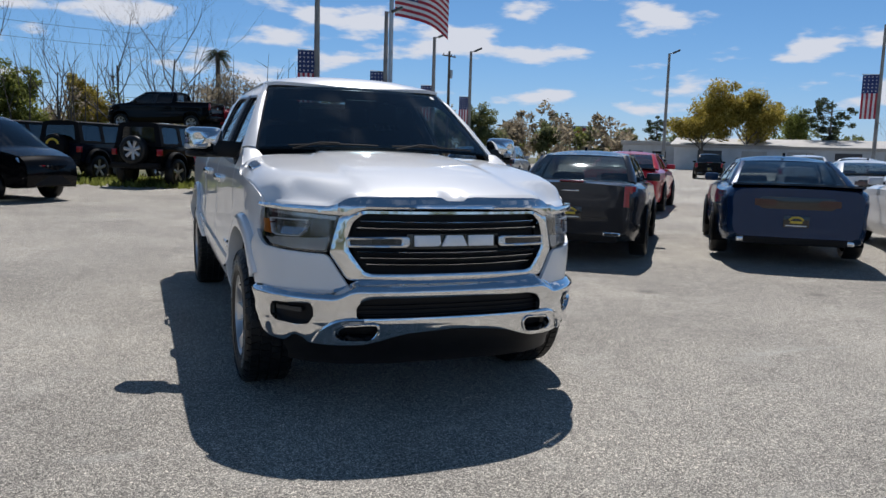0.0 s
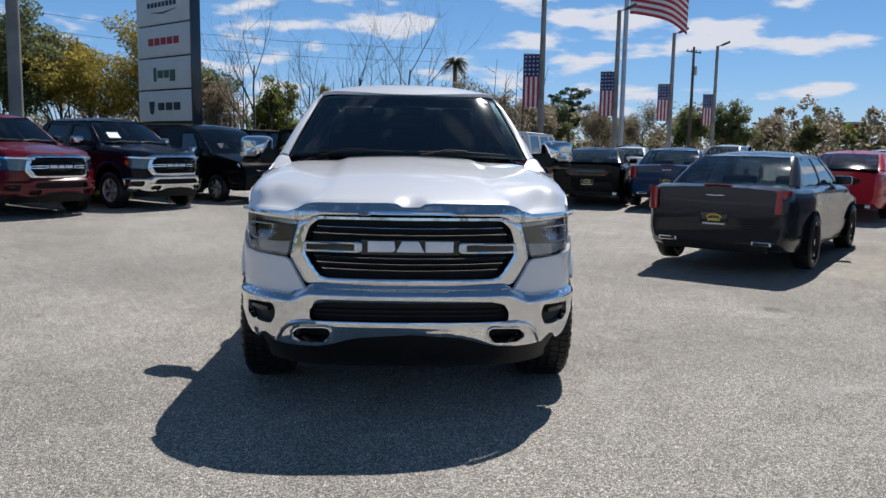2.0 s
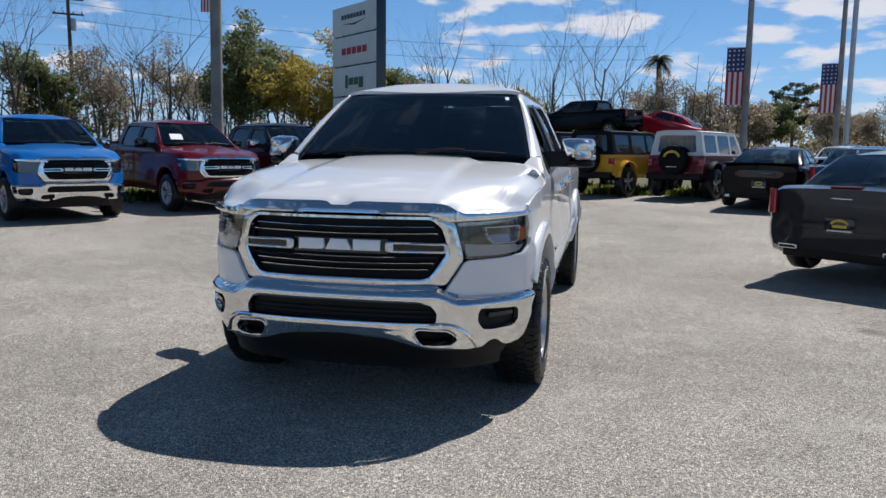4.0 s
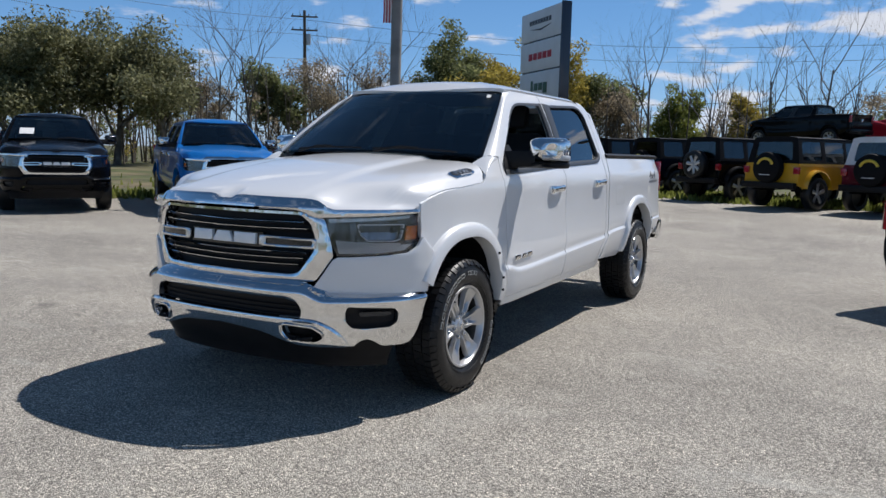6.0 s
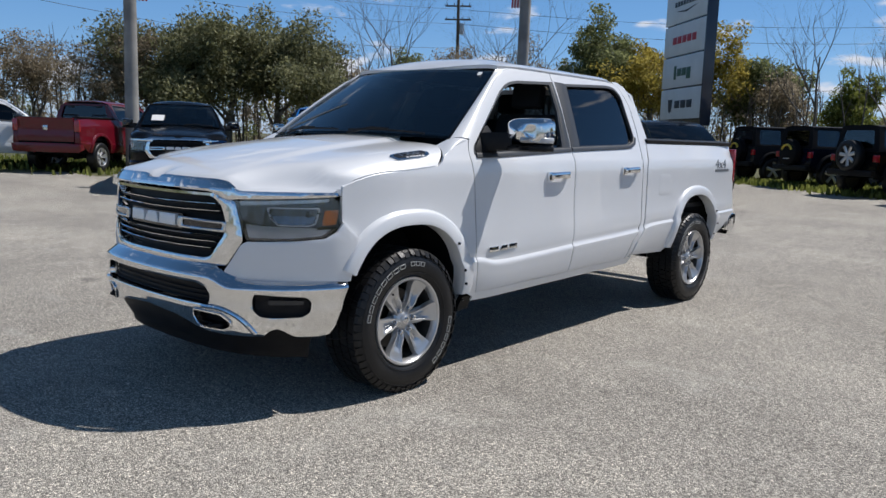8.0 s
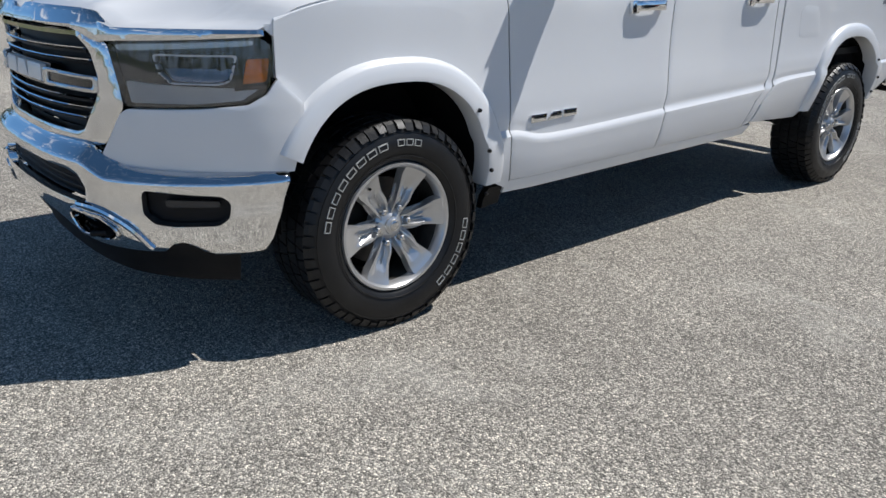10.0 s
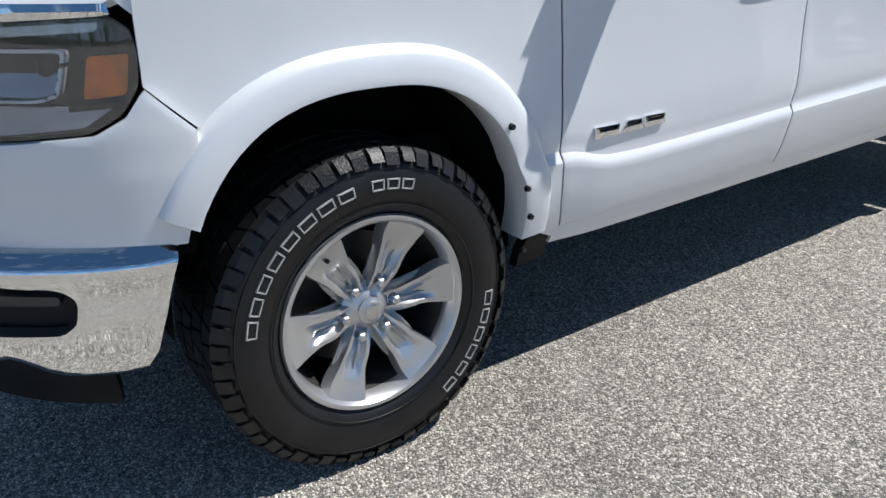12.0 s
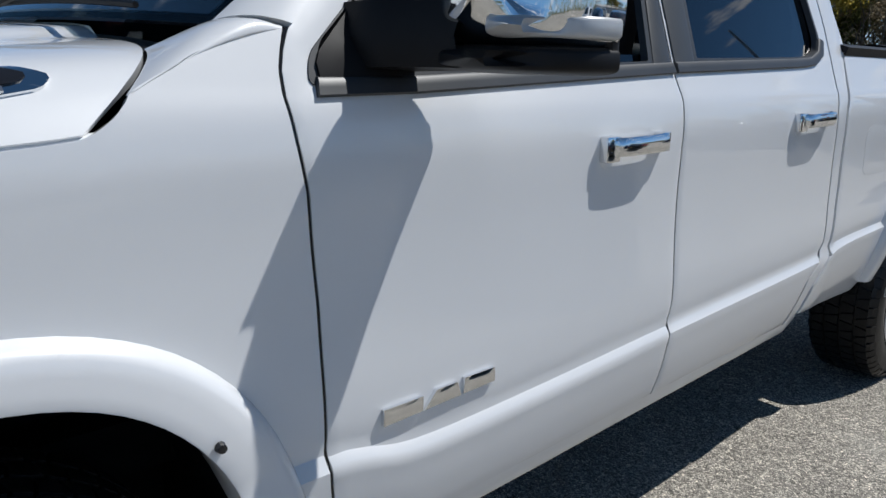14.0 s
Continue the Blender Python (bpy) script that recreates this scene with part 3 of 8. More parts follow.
def nose_map(out=0.0, lean=0.10):
    """(length along the nose, height) on the nose's surface; it leans back towards the top."""
    def f(s, z):
        a = abs(s)
        x, y = (between(a, NOSE_S, NOSE_X)), (between(a, NOSE_S, NOSE_Y))
        x2, y2 = (between(a + 0.01, NOSE_S, NOSE_X)), (between(a + 0.01, NOSE_S, NOSE_Y))
        d = Vector((x2 - x, y2 - y, 0))
        d = d.normalized() if d.length > 1e-6 else Vector((0, 1, 0))
        o = Vector((d.y, -d.x, 0)) * (out - lean * max(z - 0.88, 0.0) ** 1.0 * 0.6 - 0.05 * max(0.80 - z, 0.0))
        return (math.copysign(x + o.x, s) if s else 0.0, y + o.y, z)
    return f


BUMP_OUT = table([0.30, 0.36, 0.42, 0.47, 0.505, 0.525, 0.55, 0.60, 0.65, 0.675, 0.69, 0.705, 0.73], [-0.075, -0.05, -0.025, -0.012, -0.004, 0.001, 0.002, 0.0, 0.006, 0.012, 0.010, -0.006, -0.040])


def bump_map(out=0.0):
    def f(s, z):
        a = abs(s)
        x, y = (between(a, BUMP_S, BUMP_X)), (between(a, BUMP_S, BUMP_Y))
        x2, y2 = (between(a + 0.01, BUMP_S, BUMP_X)), (between(a + 0.01, BUMP_S, BUMP_Y))
        d = Vector((x2 - x, y2 - y, 0))
        d = d.normalized() if d.length > 1e-6 else Vector((0, 1, 0))
        dip = 0.045 * smoothstep(0.52, 0.66, a)
        o = Vector((d.y, -d.x, 0)) * (out + BUMP_OUT(z + dip * smoothstep(0.5, 0.62, z)))
        return (math.copysign(x + o.x, s) if s else 0.0, y + o.y, z)
    return f


# ---- hood ----
HOOD_C = table([-0.98, -0.90, -0.75, -0.5, -0.2, 0.1, 0.3, 0.5], [1.147, 1.179, 1.224, 1.281, 1.335, 1.375, 1.395, 1.408])
HOOD_SEAM_Z = table([-0.85, -0.62, -0.48, -0.40, -0.30, -0.20, -0.06, 0.125, 0.23, 0.35, 0.5], [1.106, 1.112, 1.130, 1.160, 1.190, 1.209, 1.220, 1.234, 1.243, 1.262, 1.30])
HOOD_SEAM_X = table([-0.85, -0.7, -0.56, -0.42, -0.23, -0.06, 0.1, 0.3, 0.5], [0.66, 0.80, 0.893, 0.929, 0.953, 0.963, 0.964, 0.955, 0.94])


def hood_z(x, y):
    a = abs(x)
    xs, zs, zc = HOOD_SEAM_X(y), HOOD_SEAM_Z(y), HOOD_C(y)
    zc -= 0.022 * smoothstep(0.40, 0.50, a) * (0.45 + 0.55 * smoothstep(-0.9, 0.2, y))
    zc -= 0.012 * (a / 0.4) ** 2 * (1 if a < 0.4 else (0.4 / a) ** 2)
    k = max(a - 0.50, 0) / max(xs - 0.50, 0.05)
    z = zc - (zc - zs) * (0.10 * k + 0.36 * k ** 4 + 0.54 * k ** 12)
    z -= 0.026 * math.exp(-(x / 0.050) ** 4) * smoothstep(-0.80, -0.94, y)
    return z


def nose_y(x):
    return (between(abs(x), NOSE_X, NOSE_Y))


def hood_front(x):
    return nose_y(x) + 0.030


def hood_rear(x, k):
    """The rear edge of the hood, with rounded corners; k: the part of the way from the middle to the seam."""
    return 0.47 - 0.17 * abs(x / 0.93) ** 2.2 + 0.035 * smoothstep(0.6, 0.9, k) - 0.09 * k ** 24


def hood_fn(u, v):
    """u across from seam to seam, v from the front edge to the cowl."""
    k = u * 2 - 1
    y = -0.6
    for _ in range(4):
        x = k * HOOD_SEAM_X(max(min(y, 0.5), -0.62))
        yf, yr = hood_front(x), hood_rear(x, abs(k))
        y = yf + (yr - yf) * v
    z = hood_z(x, y)
    w = smoothstep(0.24 - 0.14 * smoothstep(0.75, 0.90, abs(x)), 0.0, v) * smoothstep(0.53 - 0.6 * v, 0.61 + 1.2 * v, abs(x))
    z += (1.119 - z) * w
    if v < 0.001:
        z -= 0.010
    return (x, y, z)


FLARE_IN_F, FLARE_OUT_F = arch(0.005, 0.42, 0.432, 0.508), arch(0.018, 0.42, 0.525, 0.590, 2.4)
FENDER_LINE = arch(0.010, 0.42, 0.48, 0.55)
REAR_Y = 3.672


def shifted(line, dy, dz):
    return [(y + dy, z + dz) for y, z in line]


# shut lines of the doors, from the top down
SHUT_F = [(0.561, 1.386), (0.545, 1.357), (0.533, 1.325), (0.529, 1.285), (0.538, 1.221), (0.553, 1.143), (0.559, 1.05), (0.566, 0.96), (0.568, 0.86), (0.571, 0.70), (0.573, 0.66), (0.588, 0.56), (0.610, 0.475)]
SHUT_M = [(1.735, 1.893), (1.700, 1.60), (1.660, 1.34), (1.667, 1.265), (1.660, 1.15), (1.657, 1.0), (1.658, 0.75), (1.643, 0.67), (1.637, 0.56), (1.632, 0.49)]
SHUT_R = [(2.735, 1.76), (2.748, 1.66), (2.728, 1.50), (2.705, 1.40), (2.682, 1.302), (2.666, 1.21), (2.667, 0.96), (2.648, 0.77), (2.605, 0.70), (2.535, 0.645), (2.47, 0.50)]


def shoulder_line(u):
    """The upper edge of the fender between the hood's corner and the door."""
    return 0.30 + 0.254 * u, 1.295 + 0.091 * u + 0.05 * u * (1 - u)


def fender_outline():
    shoulder = [shoulder_line(u) for u in np.linspace(0, 1, 12)]
    top = [(y, HOOD_SEAM_Z(y) - 0.006) for y in np.linspace(-0.440, 0.225, 13)] + [(0.250, 1.247), (0.275, 1.265), (0.292, 1.283), (0.30, 1.295)] + shoulder[1:]
    rear = shifted(SHUT_F[1:], -0.004, 0.0) + [(0.600, 0.44)]
    bottom = [p for p in reversed(FENDER_LINE) if p[0] > -0.34]
    front = [(-0.364, 0.889), (-0.443, 0.966), (-0.442, 1.05), (-0.442, 1.10)]
    return top + rear + bottom + front


def front_door_outline():
    return shifted(SHUT_F[::-1], 0.004, 0.0) + [(0.662, 1.478), (0.80, 1.605), (1.05, 1.785), (1.12, 1.830), (1.20, 1.862), (1.30, 1.882)] + shifted(SHUT_M, -0.003, 0.0)


def rear_door_outline():
    return shifted(SHUT_M[::-1], 0.003, 0.0) + [(2.30, 1.893), (2.58, 1.888), (2.69, 1.85)] + shifted(SHUT_R, -0.004, 0.0)


WINDOW_F = rounded([(0.575, 1.302), (0.590, 1.350), (0.68, 1.425), (1.03, 1.705), (1.14, 1.765), (1.25, 1.790), (1.688, 1.812), (1.655, 1.60), (1.575, 1.338)], [0.02, 0.02, 0.06, 0.10, 0.08, 0.06, 0.02, 0.0, 0.01])
WINDOW_R = rounded([(1.760, 1.348), (1.81, 1.60), (1.862, 1.812), (2.52, 1.846), (2.62, 1.832), (2.672, 1.775), (2.642, 1.44), (2.610, 1.392), (2.51, 1.368)], [0.01, 0.0, 0.02, 0.05, 0.05, 0.05, 0.04, 0.03, 0.05])


def bed_outline():
    front = [(2.56, 0.52), (2.607, 0.615), (2.705, 0.72), (2.745, 0.96), (2.746, 1.21), (2.784, 1.302), (2.83, 1.425)]
    top = [(4.55, 1.44), (4.585, 1.425), (4.60, 1.36)]
    rear = [(4.605, 0.78), (4.56, 0.72), (4.22, 0.54)]
    line = shifted(FENDER_LINE, REAR_Y, 0.035)
    bottom = [p for p in reversed(line) if p[1] > 0.50] + [(3.14, 0.49)]
    return front + top + rear + bottom


def flare(line_in, line_out, sign, proud=0.034, stop=None):
    """The painted lip round a wheel arch: from the body outwards, over the crown and back to the inner edge."""
    if stop is not None:
        keep = [i for i, (y, z) in enumerate(line_out) if y > 0 or z > stop]
        line_in, line_out = [line_in[i] for i in keep], [line_out[i] for i in keep]
    n = len(line_in)
    prof = [(1.03, -0.12), (1.0, 0.06), (0.97, 0.30), (0.92, 0.55), (0.84, 0.78), (0.74, 0.90), (0.50, 0.98), (0.25, 1.02), (0.05, 1.03), (0.01, 1.0), (0.0, 0.85), (0.0, -0.4), (0.03, -1.6)]
    P = []
    for (yi, zi), (yo, zo) in zip(line_in, line_out):
        row = []
        for k, h in prof:
            y, z = yi + (yo - yi) * k, zi + (zo - zi) * k
            row.append(Vector((sign * (side_x(max(y, -0.45), min(z, 1.3)) + proud * h), y, z)))
        P.append(row)
    w = len(prof)
    v = [p for r in P for p in r]
    f = [(i * w + j, (i + 1) * w + j, (i + 1) * w + j + 1, i * w + j + 1) for i in range(n - 1) for j in range(w - 1)]
    return v, f


# ---- wheel ----
def wheel(parent, at, sign, detail, radius=0.40, rim_r=0.238, width=0.27):
    """A six-spoke alloy wheel with an all-terrain tyre; its face looks along sign * x."""
    m = pose(*at) if sign > 0 else pose(*at) @ pose(0, 0, 0, 0, 0, 180)
    hw = width / 2
    tyre_prof = [(rim_r - 0.004, hw - 0.055), (rim_r + 0.004, hw - 0.024), (rim_r + 0.022, hw - 0.008), (rim_r + 0.05, hw + 0.004), (rim_r + 0.085, hw + 0.006), (rim_r + 0.115, hw - 0.002), (radius - 0.030, hw - 0.010),
                 (radius - 0.014, hw - 0.026), (radius - 0.011, hw - 0.06), (radius - 0.010, 0), (radius - 0.011, -hw + 0.06), (radius - 0.014, -hw + 0.026), (radius - 0.04, -hw + 0.006), (rim_r + 0.06, -hw), (rim_r, -hw + 0.03)]
    wh = new("wheel")
    wh.parent = parent
    seg = 72 if detail else 36
    tyre = part("tyre", moved(lathe(tyre_prof, seg), m), RUBBER, wh, "black all-terrain tyre", 50)
    # tread blocks: two staggered middle rows, two shoulder rows with side lugs
    blocks = []
    if detail:
        count = 58
        rows = [(0.030, 0.052, 0.0), (-0.030, 0.052, 0.5), (0.088, 0.046, 0.25), (-0.088, 0.046, 0.75)]
        for xc, wd, ph in rows:
            for i in range(count):
                a0 = 2 * math.pi * (i + ph) / count
                a1 = a0 + 2 * math.pi / count * 0.84
                skew = 0.018 * (1 if i % 2 else -1)
                for r0, r1 in ((radius - 0.014, radius),):
                    v = []
                    for r in (r0, r1):
                        for a, dx in ((a0, skew), (a1, -skew)):
                            for sx in (-0.5, 0.5):
                                aa = a + dx * sx * 1.4
                                v.append((xc + sx * wd * (0.97 if r == r1 else 1.0), r * math.cos(aa), r * math.sin(aa)))
                    blocks.append((v, [(0, 1, 3, 2), (4, 6, 7, 5), (0, 4, 5, 1), (2, 3, 7, 6), (0, 2, 6, 4), (1, 5, 7, 3)]))
        for i in range(count):
            a0 = 2 * math.pi * i / count
            a1 = a0 + 2 * math.pi / count * (0.84 if i % 2 else 0.74)
            low = radius - (0.036 if i % 2 else 0.028)
            for sd in (1, -1):
                prof = [(radius - 0.001, sd * (hw - 0.024)), (radius - 0.010, sd * (hw - 0.010)), (low, sd * (hw + 0.004)), (low, sd * (hw - 0.012)), (radius - 0.016, sd * (hw - 0.034))]
                v = [(h, r * math.cos(a), r * math.sin(a)) for a in (a0, a1) for r, h in prof]
                k = len(prof)
                f = [tuple(range(k)), tuple(range(2 * k - 1, k - 1, -1))] + [(j, (j + 1) % k, k + (j + 1) % k, k + j) for j in range(k)]
                blocks.append((v, f))
        tr = part("tread", moved(join(blocks), m), RUBBER_TREAD, tyre, "chunky tread blocks", 20)
        tagged(tr, kind="stuff")
        # raised white marks on the sidewall stand as short bars
        marks = []
        rr = rim_r + 0.084

        def bar(a, da, r0, r1):
            v = [(hw + h, r * math.cos(b), r * math.sin(b)) for h in (0.0, 0.0075) for r in (r0, r1) for b in (a - da, a + da)]
            return v, [(0, 1, 3, 2), (4, 6, 7, 5), (0, 4, 5, 1), (2, 3, 7, 6), (0, 2, 6, 4), (1, 5, 7, 3)]
        for start, n, pitch in ((math.radians(76), 3, 7.0), (math.radians(104), 8, 9.2), (math.radians(-52), 6, 9.0)):
            for i in range(n):
                a, k = start + math.radians(pitch) * i, math.radians(pitch) * 0.36
                r0, r1 = rr - 0.012, rr + 0.012
                marks += [bar(a, k, r1 - 0.003, r1), bar(a, k, r0, r0 + 0.003), bar(a - k, 0.005, r0, r1), bar(a + k, 0.005, r0, r1)]
        tagged(part("sidewall_mark", moved(join(marks), m), WHITE_RUBBER, tyre, "raised white outlined bars", 0), kind="stuff")
        for r0 in (rim_r + 0.034, rim_r + 0.118):
            part("sidewall_rib", moved(tube([(hw + (0.003 if r0 < rim_r + 0.1 else -0.003), r0 * math.cos(a), r0 * math.sin(a)) for a in np.linspace(0, 2 * math.pi, 60)[:-1]], 0.0022, 5, True), m), RUBBER, tyre)
    # rim barrel and lip
    barrel = [(rim_r + 0.010, hw - 0.016), (rim_r + 0.006, hw - 0.008), (rim_r - 0.004, hw - 0.008), (rim_r - 0.012, hw - 0.018), (rim_r - 0.018, hw - 0.05)]
    part("rim", moved(lathe(barrel, seg), m), ALLOY, wh, "silver painted alloy rim", 40)
    # the inner barrel is coloured dark so that the spoke openings look shaded
    inner = [(rim_r - 0.017, hw - 0.048), (rim_r - 0.03, hw - 0.10), (rim_r - 0.035, -hw + 0.05), (rim_r - 0.01, -hw + 0.02)]
    part("barrel", moved(lathe(inner, seg), m), BRAKE_STEEL, wh, "wheel barrel coloured dark as if shaded", 40)
    part("backing", moved(lathe([(0.0, -0.06), (rim_r - 0.03, -0.06)], 36), m), DARK_UNDER, wh)
    # six broad spokes, each with a sunk middle groove
    n = 8
    cap_x = hw - 0.048
    for k in range(6):
        a = math.radians(60 * k + 6)

        def fn(u, v):
            r = 0.045 + (rim_r - 0.008 - 0.045) * v
            half = 0.026 + 0.014 * smoothstep(0.05, 0.45, v) + 0.022 * smoothstep(0.45, 1.0, v)
            q = abs(u * 2 - 1)
            t = (u * 2 - 1) * half
            x = cap_x - 0.010 + 0.020 * smoothstep(0.0, 0.35, v) + 0.012 * smoothstep(0.5, 1.0, v)
            pocket = smoothstep(0.62, 0.42, q) * smoothstep(0.78, 0.50, v)
            x += 0.010 * smoothstep(0.85, 1.0, v) - 0.032 * smoothstep(0.86, 1.0, q) ** 1.5 - 0.016 * pocket
            ang = a + t / max(r, 0.03)
            return (x, r * math.cos(ang), r * math.sin(ang))
        part("spoke", moved(grid(lambda u, v: fn(1 - u, v), 16 if detail else 8, n + 4, 0.03), m), ALLOY, wh, "", 38)
    hub = [(0.0, cap_x + 0.012), (0.024, cap_x + 0.012), (0.030, cap_x + 0.007), (0.034, cap_x + 0.006), (0.036, cap_x), (0.052, cap_x - 0.010), (0.066, cap_x - 0.022), (0.07, cap_x - 0.07)]
    part("hub_cap", moved(lathe(hub, 32), m), ALLOY, wh, "", 30)
    if detail:
        part("cap_emblem", moved(lathe([(0.0, cap_x + 0.0155), (0.014, cap_x + 0.0155), (0.019, cap_x + 0.0135), (0.019, cap_x + 0.011)], 20), m), SATIN, wh)
        part("valve", moved(tube([(hw - 0.05, 0.205 * math.cos(2.2), 0.205 * math.sin(2.2)), (hw - 0.02, 0.200 * math.cos(2.2), 0.200 * math.sin(2.2))], 0.005, 8), m), BLACK_PLASTIC, wh)
    for k in range(6):
        a = math.radians(60 * k + 6)
        p = (0.070 * math.cos(a), 0.070 * math.sin(a))
        nut = lathe([(0.0, cap_x + 0.014), (0.009, cap_x + 0.013), (0.0125, cap_x + 0.008), (0.0135, cap_x - 0.014), (0.018, cap_x - 0.016), (0.019, cap_x - 0.045)], 6)
        part("lug_nut", moved(nut, m @ pose(0, *p)), SATIN, wh, "", 20)
    part("brake_disc", moved(lathe([(0.0, -0.005), (0.17, -0.005), (0.17, -0.03), (0.0, -0.03)], 36), m), BRAKE_STEEL, wh, "", 30)
    part("caliper", moved(box(-0.05, 0.012, 0.07, 0.185, -0.10, 0.10, 0.012), m), DARK_UNDER, wh)
    return wh


def ring(outer, inner, to3d, thick):
    """A flat band between two loops with the same number of points, with a back."""
    n = len(outer)
    v = [to3d(*p) for p in outer] + [to3d(*p) for p in inner]
    v += [(x - thick, y, z) for x, y, z in v]
    f = []
    for i in range(n):
        j = (i + 1) % n
        f += [(i, j, n + j, n + i), (2 * n + i, 3 * n + i, 3 * n + j, 2 * n + j), (n + i, n + j, 3 * n + j, 3 * n + i), (i, 2 * n + i, 2 * n + j, j)]
    return v, f


def text_on(words, size, parent, mat, to3d, stretch=1.0):
    """Raised letters laid on a surface: to3d takes the place along and up the line."""
    c = bpy.data.curves.new("lettering", "FONT")
    c.body, c.size, c.resolution_u = words, size, 3
    ob = bpy.data.objects.new("lettering", c)
    me = bpy.data.meshes.new_from_object(ob)
    bpy.data.objects.remove(ob)
    bm = bmesh.new()
    bm.from_mesh(me)
    bmesh.ops.solidify(bm, geom=bm.faces[:], thickness=0.003)
    for v in bm.verts:
        v.co = Vector(to3d(v.co.x * stretch, v.co.y)) + Vector((v.co.z, 0, v.co.z * 0.5))
    return part("lettering", bm, mat, parent, "raised lettering", 20)


def pickup(name, label, paint, at=None, main=False, grille_metal=None, bumper_mat=None, group="", flares=None, cab_step=0.03):
    """A crew-cab pickup: front towards -y, front axle at y = 0. Returns the Empty at its base."""
    T = thing(name, label, "pickup truck", at, group)
    grille_metal = grille_metal or CHROME
    bumper_mat = bumper_mat or CHROME
    lip = flares or paint
    st = 0.0135 if main else 0.05
    fine = 0.010 if main else 0.025

    # nose pieces
    hood = part("hood", grid(hood_fn, 72 if main else 30, 60 if main else 24, 0.02), paint, T, "white painted hood with a raised centre" if main else "", 40)
    s = nose_s
    fascia_l = [(s(0.548), 0.700), (s(0.60), 0.668), (s(0.64), 0.664), (s(0.948), 0.664), (s(0.9535), 0.80), (s(0.9535), 0.884), (s(0.9395), 0.962), (s(0.9375), 0.955), (s(0.929), 0.915), (s(0.907), 0.884), (s(0.836), 0.874), (s(0.72), 0.868), (s(0.660), 0.866), (s(0.637), 0.850), (s(0.60), 0.785)]
    lamp_l = rounded([(s(0.656), 0.870), (s(0.72), 0.872), (s(0.836), 0.878), (s(0.905), 0.888), (s(0.927), 0.918), (s(0.937), 0.965), (s(0.939), 1.02), (s(0.937), 1.065), (s(0.926), 1.088), (s(0.79), 1.076), (s(0.602), 1.066), (s(0.630), 0.94)], 0.010)
    for sign in (1, -1):
        fm = lambda a, b, sg=sign: nose_map(0.004)(sg * a, b)
        part("front_fascia", sheet(fascia_l, [], fine * 0.9, fm, -0.02 * sign, 0.002 * sign), paint, T)
        part("nose_corner", sheet([(s(0.941), 0.97), (s(0.9605), 0.97), (s(0.9605), 1.128), (s(0.932), 1.128), (s(0.930), 1.118), (s(0.939), 1.09), (s(0.941), 1.06)], [], 0.015, lambda a, b, sg=sign: nose_map(-0.012)(sg * a, b), -0.01 * sign), paint, T)
        # chrome brow over the headlamp
        brow = [(s(0.60), 1.070), (s(0.80), 1.080), (s(0.922), 1.091), (s(0.932), 1.096), (s(0.928), 1.112), (s(0.80), 1.113), (s(0.64), 1.112), (s(0.60), 1.128)]
        part("lamp_brow", sheet(brow, [], fine, lambda a, b, sg=sign: nose_map(0.014)(sg * a, b), -0.03 * sign, 0.004 * sign), grille_metal, T, "bright chrome strip")
        lamp = new("headlamp")
        lamp.parent = T
        back = lambda a, b, sg=sign: nose_map(-0.034)(sg * a, b)
        part("housing", sheet(lamp_l, [], fine * 2, back, -0.01 * sign), LAMP_DARK, lamp)
        part("lens", sheet(lamp_l, [], fine * 2, lambda a, b, sg=sign: nose_map(0.006)(sg * a, b), -0.004 * sign), LENS, lamp, "clear headlamp lens")
        if main:
            mid = lambda a, b, sg=sign: nose_map(-0.022)(sg * a, b)
            bezel = rounded([(s(0.662), 0.882), (s(0.82), 0.884), (s(0.900), 0.896), (s(0.922), 0.930), (s(0.72), 0.942), (s(0.648), 0.950)], 0.008)
            part("bezel", sheet(bezel, [], fine, mid, -0.02 * sign), LAMP_GREY, lamp, "grey lower bezel")
            part("light_bar", sheet(rounded([(s(0.62), 1.040), (s(0.918), 1.062), (s(0.920), 1.078), (s(0.615), 1.058)], 0.005), [], fine, mid, -0.01 * sign), SATIN, lamp)
            bowl_o = rounded([(s(0.750), 0.975), (s(0.775), 0.946), (s(0.868), 0.944), (s(0.886), 0.955), (s(0.897), 1.034), (s(0.736), 1.035)], 0.012)
            bowl_i = [((a - s(0.82)) * 0.95 + s(0.82), (b - 0.992) * 0.90 + 0.992) for a, b in bowl_o]
            part("reflector_frame", sheet(bowl_o, [bowl_i], fine * 0.8, lambda a, b, sg=sign: nose_map(-0.012)(sg * a, b), -0.03 * sign), LAMP_GREY, lamp, "bright projector surround")
            part("projector_glass", sheet(bowl_i, [], fine, lambda a, b, sg=sign: nose_map(-0.016 - 0.35 * max(b - 0.95, 0))(sg * a, b), -0.006 * sign), SATIN, lamp)
            part("projector", moved(lathe([(0.0, 0.006), (0.014, 0.003), (0.022, -0.006), (0.024, -0.02)], 20, "y"), Matrix.Translation(nose_map(-0.03)(sign * s(0.862), 1.0)) @ pose(0, 0, 0, 0, 0, 180)), LAMP_DARK, lamp)
        amber = rounded([(s(0.902), 0.946), (s(0.931), 0.953), (s(0.935), 1.024), (s(0.909), 1.021)], 0.006)
        part("indicator", sheet(amber, [], fine, lambda a, b, sg=sign: nose_map(-0.016)(sg * a, b), -0.01 * sign), AMBER, lamp, "amber indicator")
